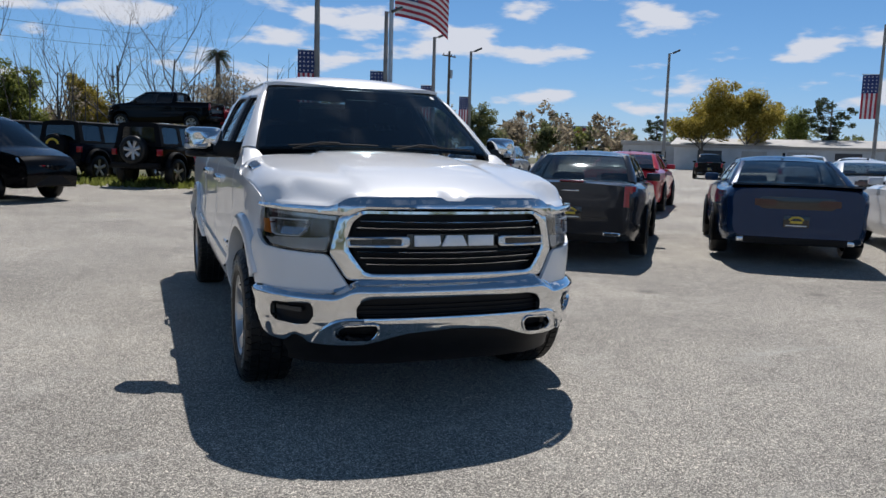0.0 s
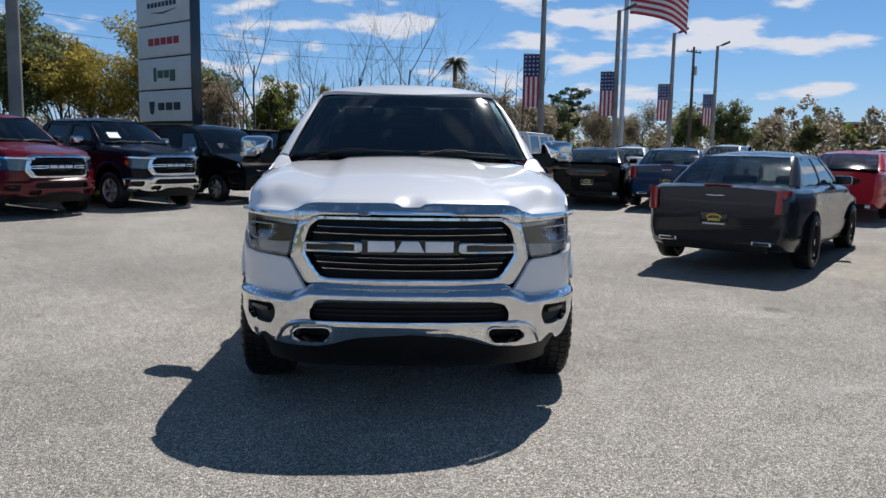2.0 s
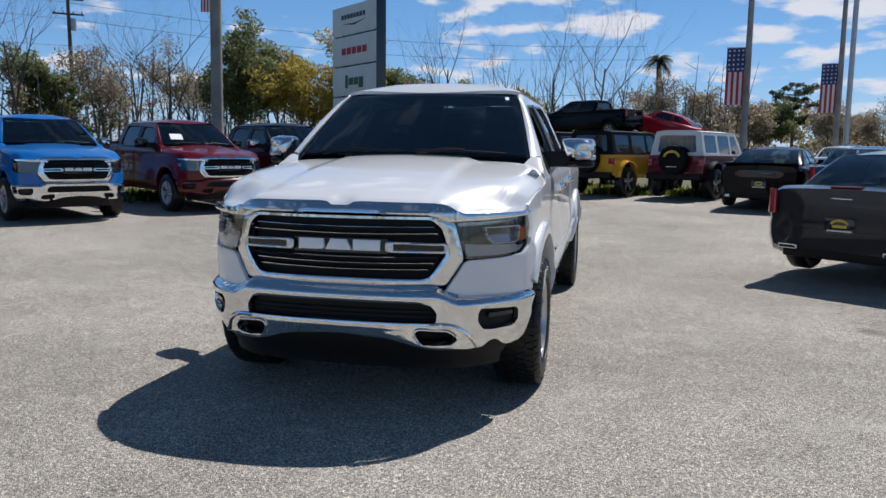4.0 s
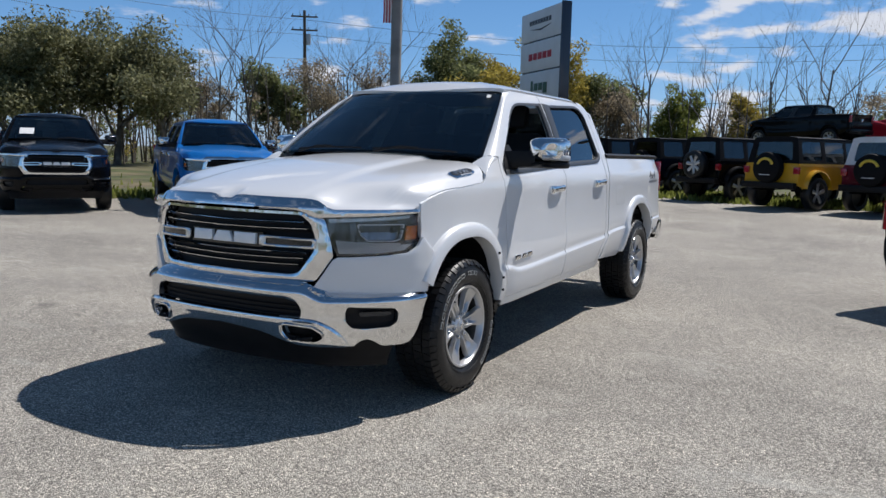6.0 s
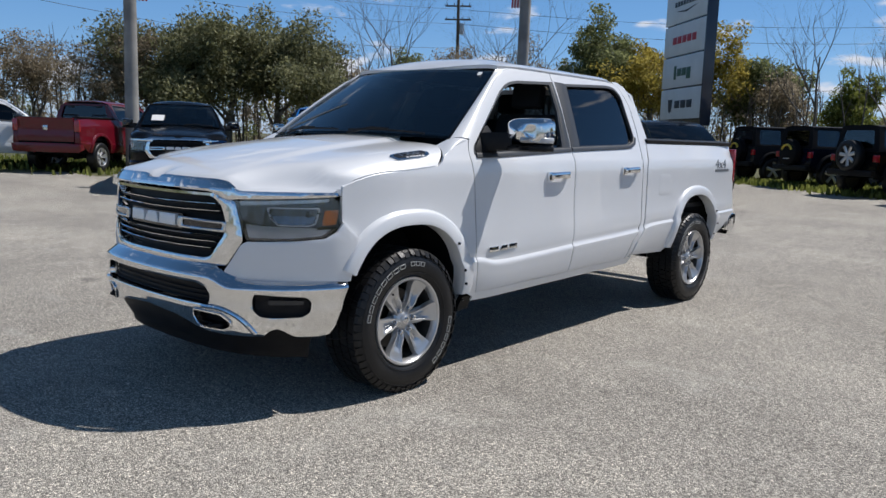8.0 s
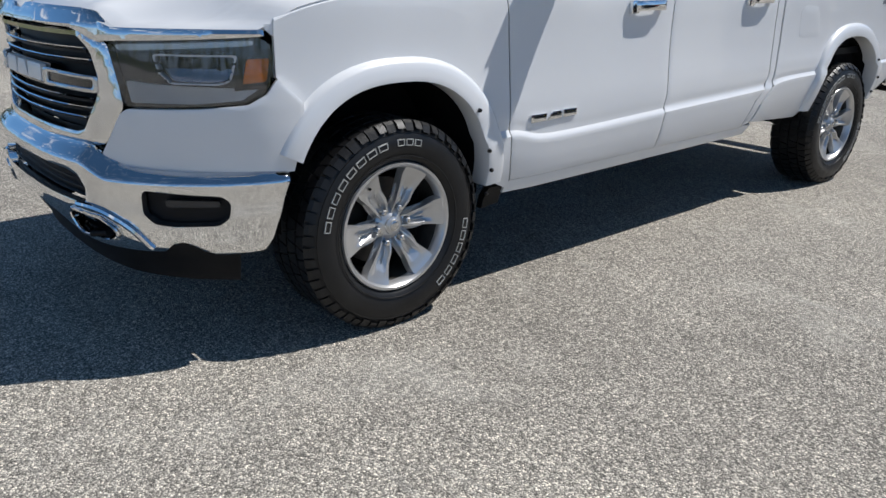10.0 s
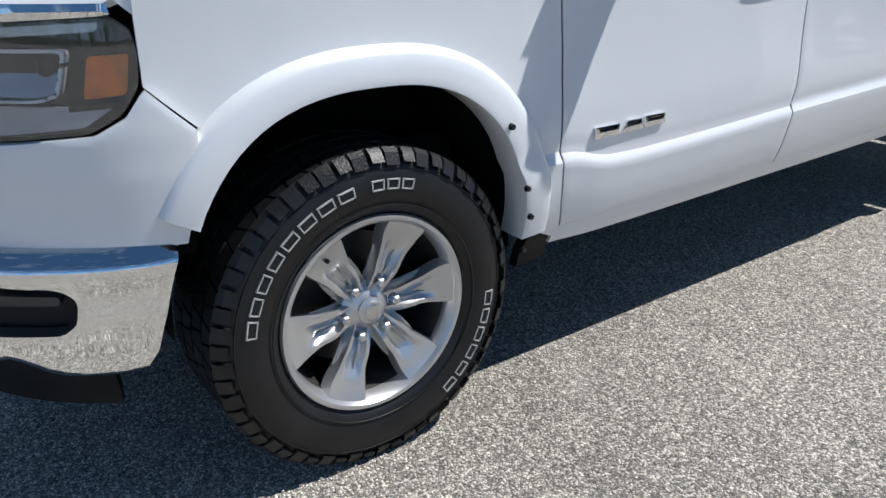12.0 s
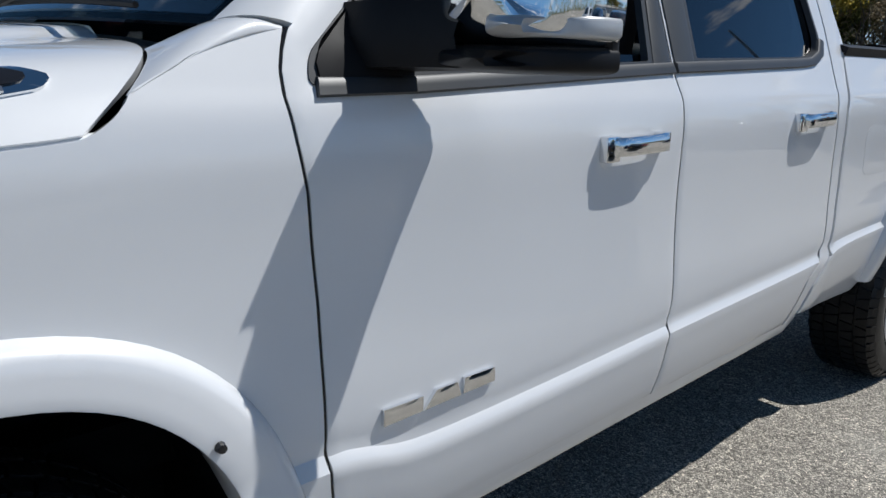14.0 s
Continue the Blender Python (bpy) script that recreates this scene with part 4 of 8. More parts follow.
        if main:
            part("marker", sheet([(s(0.89), 0.926), (s(0.930), 0.932), (s(0.930), 0.942), (s(0.89), 0.936)], [], fine * 0.7, lambda a, b, sg=sign: nose_map(-0.009)(sg * a, b), -0.01 * sign), BADGE_BLACK, lamp)

    # grille
    gf = lambda out: nose_map(out, 0.10)
    S50, S56 = s(0.50), s(0.56)
    surround_o = rounded([(-s(0.49), 1.094), (-s(0.600), 1.062), (-s(0.630), 0.935), (-s(0.640), 0.868), (-s(0.563), 0.742), (-s(0.535), 0.735), (s(0.535), 0.735), (s(0.563), 0.742), (s(0.640), 0.868), (s(0.630), 0.935), (s(0.600), 1.062), (s(0.49), 1.094)], 0.012)
    surround_i = rounded([(-s(0.484), 1.080), (-s(0.537), 1.038), (-s(0.560), 0.960), (-s(0.555), 0.895), (-s(0.480), 0.780), (-s(0.440), 0.769), (s(0.440), 0.769), (s(0.480), 0.780), (s(0.555), 0.895), (s(0.560), 0.960), (s(0.537), 1.038), (s(0.484), 1.080)], 0.02)
    grille = new("grille")
    grille.parent = T
    part("surround", sheet(surround_o, [surround_i], fine * 1.2, gf(0.012), 0.05, 0.006), grille_metal, grille, "broad chrome grille surround")
    half_low = [(0.0, 1.111), (0.25, 1.110), (s(0.46), 1.105), (s(0.51), 1.093), (s(0.555), 1.073), (s(0.60), 1.068)]
    half_top = [(s(0.615), 1.112), (s(0.605), 1.130), (s(0.575), 1.152), (s(0.55), 1.160), (s(0.50), 1.166), (0.12, 1.171), (0.075, 1.167), (0.045, 1.150), (0.0, 1.150)]
    crown = [(-a, q) for a, q in reversed(half_low[1:])] + half_low + half_top + [(-a, q) for a, q in reversed(half_top[:-1])]
    part("crown", sheet(crown, [], fine, lambda a, b: nose_map(0.020 - 0.45 * max(b - 1.116, 0), 0.10)(a, b), 0.04, 0.003), grille_metal, grille, "bright chrome crown under the hood edge")
    part("mesh_backing", sheet(surround_i, [], 0.06, gf(-0.055), 0.01), BLACK_PLASTIC, grille, "black grille insert")

    def bar(z0, z1, half0, half1, out, mat, nm, lab="", h=0.006):
        row = []
        pts = [(q, z0 + (z1 - z0) * abs(q) / half1) for q in np.linspace(-half1, half1, 25 if main else 9)]
        P = []
        for q, z in pts:
            x, y, _ = gf(out)(q, z)
            P.append([Vector((x, y + dy, z + dz)) for dy, dz in ((0.03, -h), (0.002, -h), (-0.002, 0), (0.002, h), (0.03, h))])
        w = 5
        v = [p for r in P for p in r]
        f = [(i * w + j, (i + 1) * w + j, (i + 1) * w + j + 1, i * w + j + 1) for i in range(len(P) - 1) for j in range(w - 1)]
        f += [tuple(range(w)), tuple(range(len(v) - 1, len(v) - w - 1, -1))]
        part(nm, (v, f), mat, grille, lab)
    # black slats, each with a thin bright edge
    for z, hw_ in ((1.034, 0.505), (0.999, 0.525), (0.877, 0.520), (0.846, 0.503), (0.813, 0.474)):
        bar(z - 0.008, z - 0.002, 0, s(hw_) * 0.985, -0.014, BLACK_PLASTIC, "slat", "black slat", 0.007)
        bar(z, z + 0.006, 0, s(hw_) * 0.985, -0.004, grille_metal, "slat_edge", "thin chrome slat edge", 0.0032)
    # middle bar: a bright loop at each side of the name
    for sign in (1, -1):
        loop_o = rounded([(0.253, 0.918), (0.268, 0.909), (s(0.560), 0.905), (s(0.565), 0.958), (0.268, 0.966), (0.253, 0.958)], 0.012)
        loop_i = rounded([(0.294, 0.922), (s(0.545), 0.920), (s(0.548), 0.946), (0.294, 0.953)], 0.008)
        part("name_loop", sheet(loop_o, [loop_i], fine * 0.6, lambda a, b, sg=sign: nose_map(0.006)(sg * a, b), -0.010 * sign, 0.003 * sign), SATIN if main else grille_metal, grille, "satin silver loop of the middle bar")
        part("name_bar", sheet(loop_i, [], 0.05, lambda a, b, sg=sign: nose_map(-0.012)(sg * a, b), -0.02 * sign), GLOSS_BLACK, grille)
    part("name_bar", sheet([(-0.262, 0.898), (0.262, 0.898), (0.262, 0.975), (-0.262, 0.975)], [], 0.05, gf(-0.012), 0.02), GLOSS_BLACK, grille)
    # the name as three plain shapes
    for poly in ([(-0.224, 0.914), (-0.095, 0.914), (-0.080, 0.926), (-0.086, 0.970), (-0.224, 0.970)], [(-0.074, 0.914), (0.070, 0.914), (0.042, 0.970), (-0.046, 0.970)], [(0.078, 0.914), (0.224, 0.914), (0.224, 0.970), (0.078, 0.970)]):
        part("name_shape", sheet(poly, [], 0.010, nose_map(0.010), 0.018, 0.003), NAME_SILVER, grille, "plain satin silver shape")

    # bumper
    b = bump_s
    bumper = new("front_bumper")
    bumper.parent = T
    rise = [(b(0.49), 0.738), (b(0.541), 0.731), (b(0.604), 0.703), (b(0.66), 0.684), (b(0.74), 0.680), (b(0.84), 0.676), (b(0.956), 0.684), (b(0.975), 0.690)]
    low = [(b(0.9715), 0.60), (b(0.963), 0.44), (b(0.955), 0.397), (b(0.937), 0.388), (b(0.88), 0.390), (b(0.862), 0.400), (b(0.835), 0.428), (b(0.815), 0.438), (b(0.790), 0.428), (b(0.765), 0.398), (b(0.70), 0.393), (b(0.62), 0.394), (b(0.49), 0.401), (b(0.41), 0.420), (b(0.33), 0.445), (b(0.26), 0.460)]
    out_b = [(-q, z) for q, z in reversed(rise)] + [(0.0, 0.736)] + rise + low + [(0.0, 0.478)] + [(-q, z) for q, z in reversed(low)]
    intake = rounded([(-b(0.530), 0.600), (-b(0.50), 0.638), (-b(0.44), 0.652), (b(0.44), 0.652), (b(0.50), 0.638), (b(0.530), 0.600), (b(0.527), 0.555), (b(0.515), 0.546), (-b(0.515), 0.546), (-b(0.527), 0.555)], 0.012)
    tow = rounded([(b(0.437), 0.440), (b(0.415), 0.480), (b(0.420), 0.505), (b(0.440), 0.516), (b(0.585), 0.506), (b(0.630), 0.470), (b(0.634), 0.445), (b(0.60), 0.423), (b(0.46), 0.425)], 0.015)
    fog = rounded([(b(0.738), 0.616), (b(0.80), 0.610), (b(0.900), 0.600), (b(0.914), 0.575), (b(0.910), 0.525), (b(0.893), 0.498), (b(0.80), 0.494), (b(0.755), 0.500), (b(0.728), 0.540), (b(0.728), 0.59)], 0.014)
    neg = lambda p: [(-x, y) for x, y in reversed(p)]
    part("bumper_shell", sheet(out_b, [intake, tow, neg(tow), fog, neg(fog)], fine, bump_map(), 0.03, 0.003), bumper_mat, bumper, "bright chrome front bumper", 40)
    part("intake_grille", sheet(intake, [], 0.05, bump_map(-0.05), 0.01), BLACK_PLASTIC, bumper, "black lower intake")
    if main:
        for i in range(3):
            z = 0.558 + 0.024 * i
            part("intake_slat", tube([bump_map(-0.04)(q, z) for q in np.linspace(-b(0.53), b(0.53), 24)], 0.004, 6), BLACK_PLASTIC, bumper)
    for sign in (1, -1):
        mp = lambda o: (lambda p, q, sg=sign: bump_map(o)(sg * p, q))
        part("fog_recess", sheet(fog, [], 0.03, mp(-0.05), -0.01 * sign), BLACK_PLASTIC, bumper, "black fog lamp recess")
        part("fog_lamp", sheet(rounded([(b(0.785), 0.558), (b(0.895), 0.560), (b(0.895), 0.584), (b(0.785), 0.588)], 0.008), [], fine, mp(-0.035), -0.02 * sign), LAMP_DARK, bumper, "slim clear fog lamp")
        part("tow_recess", sheet(tow, [], 0.03, mp(-0.07), -0.01 * sign), BLACK_PLASTIC, bumper, "black tow hook opening")
        if main:
            # thin bright rims round the openings, and the rolled edge over the tow opening
            part("tow_rim", tube([mp(0.004)(p, q) for p, q in tow], 0.006, 6, True), bumper_mat, bumper)
            for q in (0.80, 0.83, 0.86):
                part("fog_led", sheet([(b(q), 0.564), (b(q) + 0.018, 0.564), (b(q) + 0.018, 0.580), (b(q), 0.580)], [], 0.01, mp(-0.032), -0.006 * sign), REFLECTOR, bumper)
            part("hook", tube([mp(-0.06)(b(0.48), 0.43), mp(-0.01)(b(0.50), 0.43), mp(0.012)(b(0.53), 0.438), mp(-0.01)(b(0.57), 0.445), mp(-0.06)(b(0.59), 0.445)], 0.011, 8), BLACK_PLASTIC, bumper)
            ridge = curve_through([(b(0.49), 0.540, 0), (b(0.57), 0.538, 0), (b(0.63), 0.520, 0), (b(0.69), 0.475, 0), (b(0.735), 0.410, 0)], 6)
            part("ridge", tube([mp(0.004)(p.x, p.y) for p in ridge], 0.012, 8), bumper_mat, bumper)
    dam = [(-b(0.93), 0.40), (-b(0.83), 0.47), (-b(0.72), 0.43), (-b(0.38), 0.45), (0, 0.465), (b(0.38), 0.45), (b(0.72), 0.43), (b(0.83), 0.47), (b(0.93), 0.40), (b(0.925), 0.26), (b(0.5), 0.275), (0, 0.275), (-b(0.5), 0.275), (-b(0.925), 0.26)]
    part("air_dam", sheet(dam, [], 0.05, lambda p, q: bump_map(-0.035 - 0.15 * max(0.42 - q, 0))(p * 0.985, q), 0.02), BLACK_PLASTIC, T, "black plastic air dam")

    # body sides
    for sign in (1, -1):
        part("hood_gutter", tube([(sign * (HOOD_SEAM_X(y) - 0.012), y, HOOD_SEAM_Z(y) - 0.014) for y in np.linspace(-0.43, 0.29, 16)], 0.013, 8), paint, T, "", 60)
        part("fender", body_sheet(fender_outline(), [], st, sign, 0.0, 0.02), paint, T, "", 28)
        d1 = part("front_door", body_sheet(front_door_outline(), [WINDOW_F], st, sign, 0.0, 0.03, 0.0018), paint, T, "", 28)
        d2 = part("rear_door", body_sheet(rear_door_outline(), [WINDOW_R], st, sign, 0.0, 0.03, 0.0018), paint, T, "", 28)
        for door, win, gl, name_ in ((d1, WINDOW_F, TINTED, "front"), (d2, WINDOW_R, TINTED, "rear")):
            if main and door is d1 and sign > 0:
                win = [(0.60, 1.305), (0.61, 1.345), (1.56, 1.372), (1.57, 1.338)]
            g = part("window_glass", sheet(win, [], 0.06, side_map(sign, -0.022), 0.004 * sign), gl, door, "dark tinted window")
            g.visible_shadow = True
            win = WINDOW_F if door is d1 else WINDOW_R
            inner = [((y - np.mean([p[0] for p in win])) * 0.955 + np.mean([p[0] for p in win]), (z - np.mean([p[1] for p in win])) * 0.92 + np.mean([p[1] for p in win])) for y, z in win]
            part("window_seal", ring(win, inner, side_map(sign, 0.0015), 0.02 * sign), GREY_TRIM, door, "dark grey window trim")
        # belt moulding and pillar cover
        part("belt_moulding", band([(0.585, 1.284), (0.79, 1.288), (1.655, 1.328)], [(0.592, 1.316), (0.79, 1.319), (1.652, 1.357)], 24, side_map(sign, 0.010), sign), GREY_TRIM, d1)
        part("belt_moulding", band([(1.667, 1.329), (2.44, 1.354), (2.54, 1.362), (2.625, 1.392), (2.660, 1.44)], [(1.670, 1.358), (2.42, 1.382), (2.52, 1.388), (2.592, 1.410), (2.628, 1.45)], 30, side_map(sign, 0.010), sign), GREY_TRIM, d2)
        part("pillar_cover", band([(1.652, 1.350), (1.692, 1.60), (1.722, 1.815)], [(1.566, 1.345), (1.646, 1.60), (1.680, 1.813)], 16, side_map(sign, 0.006), sign), GREY_TRIM, d1, "dark grey pillar cover")
        part("pillar_cover", band([(1.770, 1.354), (1.820, 1.60), (1.872, 1.815)], [(1.668, 1.350), (1.708, 1.60), (1.742, 1.818)], 16, side_map(sign, 0.006), sign), GREY_TRIM, d2, "dark grey pillar cover")
        for door, y0, z in ((d1, 1.312, 1.170), (d2, 2.322, 1.194)):
            hd = new("door_handle")
            hd.parent = door
            x0 = side_x(y0, z)
            bowl = sheet(rounded([(y0 + 0.0, z - 0.05), (y0 + 0.19, z - 0.05), (y0 + 0.19, z + 0.022), (y0, z + 0.022)], 0.025), [], 0.02, side_map(sign, 0.0015), 0.004 * sign)
            part("handle_bowl", bowl, paint, hd)
            pts = [(sign * (x0 + 0.006), y0 + 0.02, z - 0.002), (sign * (x0 + 0.024), y0 + 0.035, z), (sign * (x0 + 0.030), y0 + 0.08, z + 0.001), (sign * (x0 + 0.030), y0 + 0.19, z + 0.003), (sign * (x0 + 0.026), y0 + 0.225, z + 0.003), (sign * (x0 + 0.008), y0 + 0.235, z + 0.002)]
            P = curve_through(pts, 4)
            rows = []
            for p in P:
                rows.append([p + Vector((sign * dx, 0, dz)) for dx, dz in ((-0.009, -0.018), (0.006, -0.021), (0.011, -0.012), (0.011, 0.012), (0.006, 0.021), (-0.009, 0.018))])
            w = 6
            v = [q for r in rows for q in r]
            f = [(i * w + j, (i + 1) * w + j, (i + 1) * w + (j + 1) % w, i * w + (j + 1) % w) for i in range(len(rows) - 1) for j in range(w)]
            f += [tuple(range(w)), tuple(range(len(v) - 1, len(v) - w - 1, -1))]
            part("pull", (v, f), CHROME if bumper_mat is CHROME else paint, hd, "chrome pull handle")
            part("pull_end", box(*sorted((sign * (x0 - 0.01), sign * (x0 + 0.026))), y0 + 0.212, y0 + 0.248, z - 0.022, z + 0.026, 0.008), CHROME if bumper_mat is CHROME else paint, hd)
            part("pull_base", box(*sorted((sign * (x0 - 0.01), sign * (x0 + 0.022))), y0 - 0.005, y0 + 0.05, z - 0.035, z + 0.024, 0.008), CHROME if bumper_mat is CHROME else paint, hd)
        # black strips in the shut lines, standing in for the shade of the gaps
        for line in (SHUT_F, SHUT_M, SHUT_R[1:], [(1.06, 1.783), (1.16, 1.822), (1.28, 1.840), (1.72, 1.858), (2.40, 1.884), (2.60, 1.878)]):
            part("door_seal", tube([side_map(sign, -0.009)(y, z) for y, z in resampled(line, 0.025)], 0.0062, 6), BADGE_BLACK, T, "", 60)
        # sill, bed side, flares
        sill = [(0.60, 0.415), (0.605, 0.470), (0.70, 0.470), (1.63, 0.484), (2.46, 0.494), (2.53, 0.50), (2.60, 0.50), (2.55, 0.445)]
        part("sill", sheet(sill, [], 0.03, side_map(sign, -0.006), 0.06 * sign, 0.004 * sign), paint, T)
        bed = part("bed_side", body_sheet(bed_outline(), [], st, sign, 0.004, 0.03, 0.0018), paint, T, "", 28)
        if sign > 0:
            fd = rounded([(2.95, 0.975), (3.20, 0.975), (3.215, 1.0), (3.16, 1.15), (3.0, 1.16), (2.94, 1.14)], 0.04)
            part("fuel_door", sheet(fd, [], 0.03, side_map(sign, 0.0065), 0.01, 0.002), paint, bed, "flush fuel door")
        part("flare", flare(FLARE_IN_F, FLARE_OUT_F, sign, stop=0.70), lip, T, "painted wheel arch flare" if main else "", 50)
        part("flare", flare(shifted(FLARE_IN_F, REAR_Y, 0.035), shifted(FLARE_OUT_F, REAR_Y, 0.035), sign), lip, T, "painted wheel arch flare" if main else "", 50)
        for yc, dz in ((0.0, 0.0), (REAR_Y, 0.035)):
            liner = arch(yc, 0.44 + dz, 0.45, 0.50, z0=0.44)
            v, f = [], []
            n = len(liner)
            for x in (0.93, 0.60):
                v += [(sign * x, y, z) for y, z in liner]
            f = [(i, i + 1, n + i + 1, n + i) for i in range(n - 1)]
            part("wheel_liner", (v, f), DARK_UNDER, T, "black wheel well")
            part("inner_well", prism([(y, z) for y, z in liner], sign * 0.60, sign * 0.585, "x"), DARK_UNDER, T)
        if main:
            for y, z in ((0.362, 0.800), (0.412, 0.640), (0.440, 0.556), (0.446, 0.452)):
                p = Vector((sign * (side_x(y, z) + 0.038), y, z))
                part("flare_bolt", moved(lathe([(0.0, 0.012), (0.007, 0.010), (0.009, 0.0)], 10, "x"), Matrix.Translation(p) @ pose(0, 0, 0, 0, 0, 0 if sign > 0 else 180)), BADGE_BLACK, T)
            for y, z in ((4.06, 0.80), (4.11, 0.68), (4.115, 0.58)):
                p = Vector((sign * (side_x(y, z) + 0.038), y, z))
                part("flare_bolt", moved(lathe([(0.0, 0.012), (0.007, 0.010), (0.009, 0.0)], 10, "x"), Matrix.Translation(p) @ pose(0, 0, 0, 0, 0, 0 if sign > 0 else 180)), BADGE_BLACK, T)
        wheel(T, (sign * 0.868, 0.0, 0.395), sign, main)
        wheel(T, (sign * 0.868, REAR_Y, 0.395), sign, main)
        # mud flap behind the front wheel
        part("mud_guard", sheet([(0.50, 0.36), (0.60, 0.37), (0.61, 0.45), (0.52, 0.45)], [], 0.03, side_map(sign, -0.02), 0.03 * sign), BLACK_PLASTIC, T)

        # mirror: black arm and foot, chrome cap, dark glass behind
        mi = new("door_mirror")
        mi.parent = T
        arm = curve_through([(sign * 0.885, 0.735, 1.378), (sign * 0.95, 0.750, 1.382), (sign * 1.01, 0.785, 1.384), (sign * 1.08, 0.82, 1.384)], 4)
        rows = [[p + Vector((0, dy, dz)) for dy, dz in ((-0.058, -0.050), (0.05, -0.056), (0.06, 0.0), (0.05, 0.05), (-0.050, 0.056), (-0.070, 0.0))] for p in arm]
        v = [q for r in rows for q in r]
        w = 6
        f = [(i * w + j, (i + 1) * w + j, (i + 1) * w + (j + 1) % w, i * w + (j + 1) % w) for i in range(len(rows) - 1) for j in range(w)]
        part("arm", (v, f), BLACK_PLASTIC, mi, "black mirror arm")
        foot = sheet(rounded([(0.590, 1.312), (0.600, 1.352), (0.69, 1.43), (0.77, 1.49), (0.80, 1.45), (0.80, 1.318)], 0.02), [], 0.03, side_map(sign, 0.012), 0.03 * sign, 0.005 * sign)
        part("foot", foot, BLACK_PLASTIC, mi)

        def shell(z0, z1, x0, x1, y0, y1):
            def fn(u, v):
                a = 2 * math.pi * u
                e = 0.42
                ca, sa = math.cos(a), math.sin(a)
                px = (x0 + x1) / 2 + (x1 - x0) / 2 * math.copysign(abs(ca) ** e, ca)
                pz = (z0 + z1) / 2 + (z1 - z0) / 2 * math.copysign(abs(sa) ** e, sa)
                k = v
                sh = math.sqrt(max(1 - (1 - k) ** 2.6, 0.0))
                cx, cz = (x0 + x1) / 2, (z0 + z1) / 2
                return (sign * (cx + (px - cx) * sh), y0 + (y1 - y0) * k ** 1.3 + 0.075 * (px - x0) / (x1 - x0), cz + (pz - cz) * sh)
            return grid(fn, 40, 10)
        part("cap", shell(1.362, 1.532, 1.005, 1.250, 0.735, 0.880), CHROME if bumper_mat is CHROME else GLOSS_BLACK, mi, "chrome mirror cap", 60)
        part("lower_shell", shell(1.326, 1.374, 1.0, 1.246, 0.732, 0.880), BLACK_PLASTIC, mi, "black lower mirror shell", 60)
        part("mirror_glass", moved(box(-0.115, 0.115, -0.02, 0.017, 1.34, 1.526, 0.012), pose(sign * 1.128, 0.925, 0, 0, 0, sign * 16)), BLACK_PLASTIC, mi)
        part("silvering", moved(box(-0.10, 0.10, 0.017, 0.021, 1.355, 1.512), pose(sign * 1.128, 0.925, 0, 0, 0, sign * 16)), REFLECTOR, mi)
        if main:
            part("repeater", shell(1.378, 1.420, 1.10, 1.253, 0.757, 0.87), LAMP_GREY, mi, "clear turn signal strip", 60)

    # cab: roof, pillars, glass
    def rail(y):
        return side_x(y, 1.893)
    ROOF_F = lambda k: 1.02 + 0.10 * k * k
    ROOF_R = lambda k: 2.84 - 0.02 * k * k - 0.08 * abs(k) ** 6

    def roof_fn(u, v):
        k = u * 2 - 1
        y = ROOF_F(k) + (ROOF_R(k) - ROOF_F(k)) * v
        half = rail(1.5) + 0.004
        z = 1.962 - 0.046 * abs(k) ** 3.2 - 0.018 * k * k - 0.011 * abs(k) ** 24 - 0.045 * abs(k) ** 6 * smoothstep(0.86, 1.0, v) - 0.095 * (1 - 0.88 * k * k) * max(1 - v * 5.5, 0) ** 2 - 0.03 * (1 - 0.95 * k * k) * max(v * 6 - 5, 0) ** 2
        z += 0.006 * (math.exp(-((abs(k) - 0.55) / 0.05) ** 2)) * smoothstep(0.1, 0.2, v) * smoothstep(0.98, 0.9, v)
        return (k * (half + 0.012 * abs(k) ** 8), y, z)
    part("roof", grid(roof_fn, 48 if main else 20, 30 if main else 12, 0.025), paint, T, "", 40)

    def ws_edge(v):
        """The side edge of the windscreen, from the cowl up."""
        return Vector((0.835 - 0.155 * v - 0.02 * v * v, 0.475 + 0.635 * v, 1.395 + 0.475 * v - 0.015 * v * v))

    def ws_fn(u, v, inset=0.0):
        k = u * 2 - 1
        e = ws_edge(v)
        bow = (1 - k * k)
        return (e.x * k * (1 - inset), e.y - 0.10 * bow + 0.01 * v, e.z + 0.022 * bow * (1 - 0.3 * v))
    shield = part("windscreen", grid(lambda u, v: ws_fn(0.012 + 0.976 * u, 0.02 + 0.955 * v), 32, 20, 0.005), WINDSHIELD, T, "tinted windscreen", 60)
    # black band round the screen
    for a, bb in (((0.0, 0.035), (0.0, 1.0)), ((0.965, 1.0), (0.0, 1.0)), ((0.0, 1.0), (0.95, 1.0)), ((0.0, 1.0), (0.0, 0.06))):
        part("screen_band", grid(lambda u, v: Vector(ws_fn(a[0] + (a[1] - a[0]) * u, bb[0] + (bb[1] - bb[0]) * v)) + Vector((0, 0.012, -0.006)), 16, 12, 0.006), GLOSS_BLACK, T, "", 60)
    for sign in (1, -1):
        # front pillar, between the screen's edge and the door
        def pillar_fn(u, v):
            e = ws_edge(v)
            z = e.z + 0.006 * v + 0.014 * smoothstep(0.80, 1.0, v) * u
            y = (between(z, [1.386, 1.478, 1.605, 1.785, 1.83, 1.862, 1.89], [0.565, 0.662, 0.80, 1.05, 1.12, 1.20, 1.32]))
            p = e.lerp(Vector((side_x(y, z) + 0.001, y, z)), u)
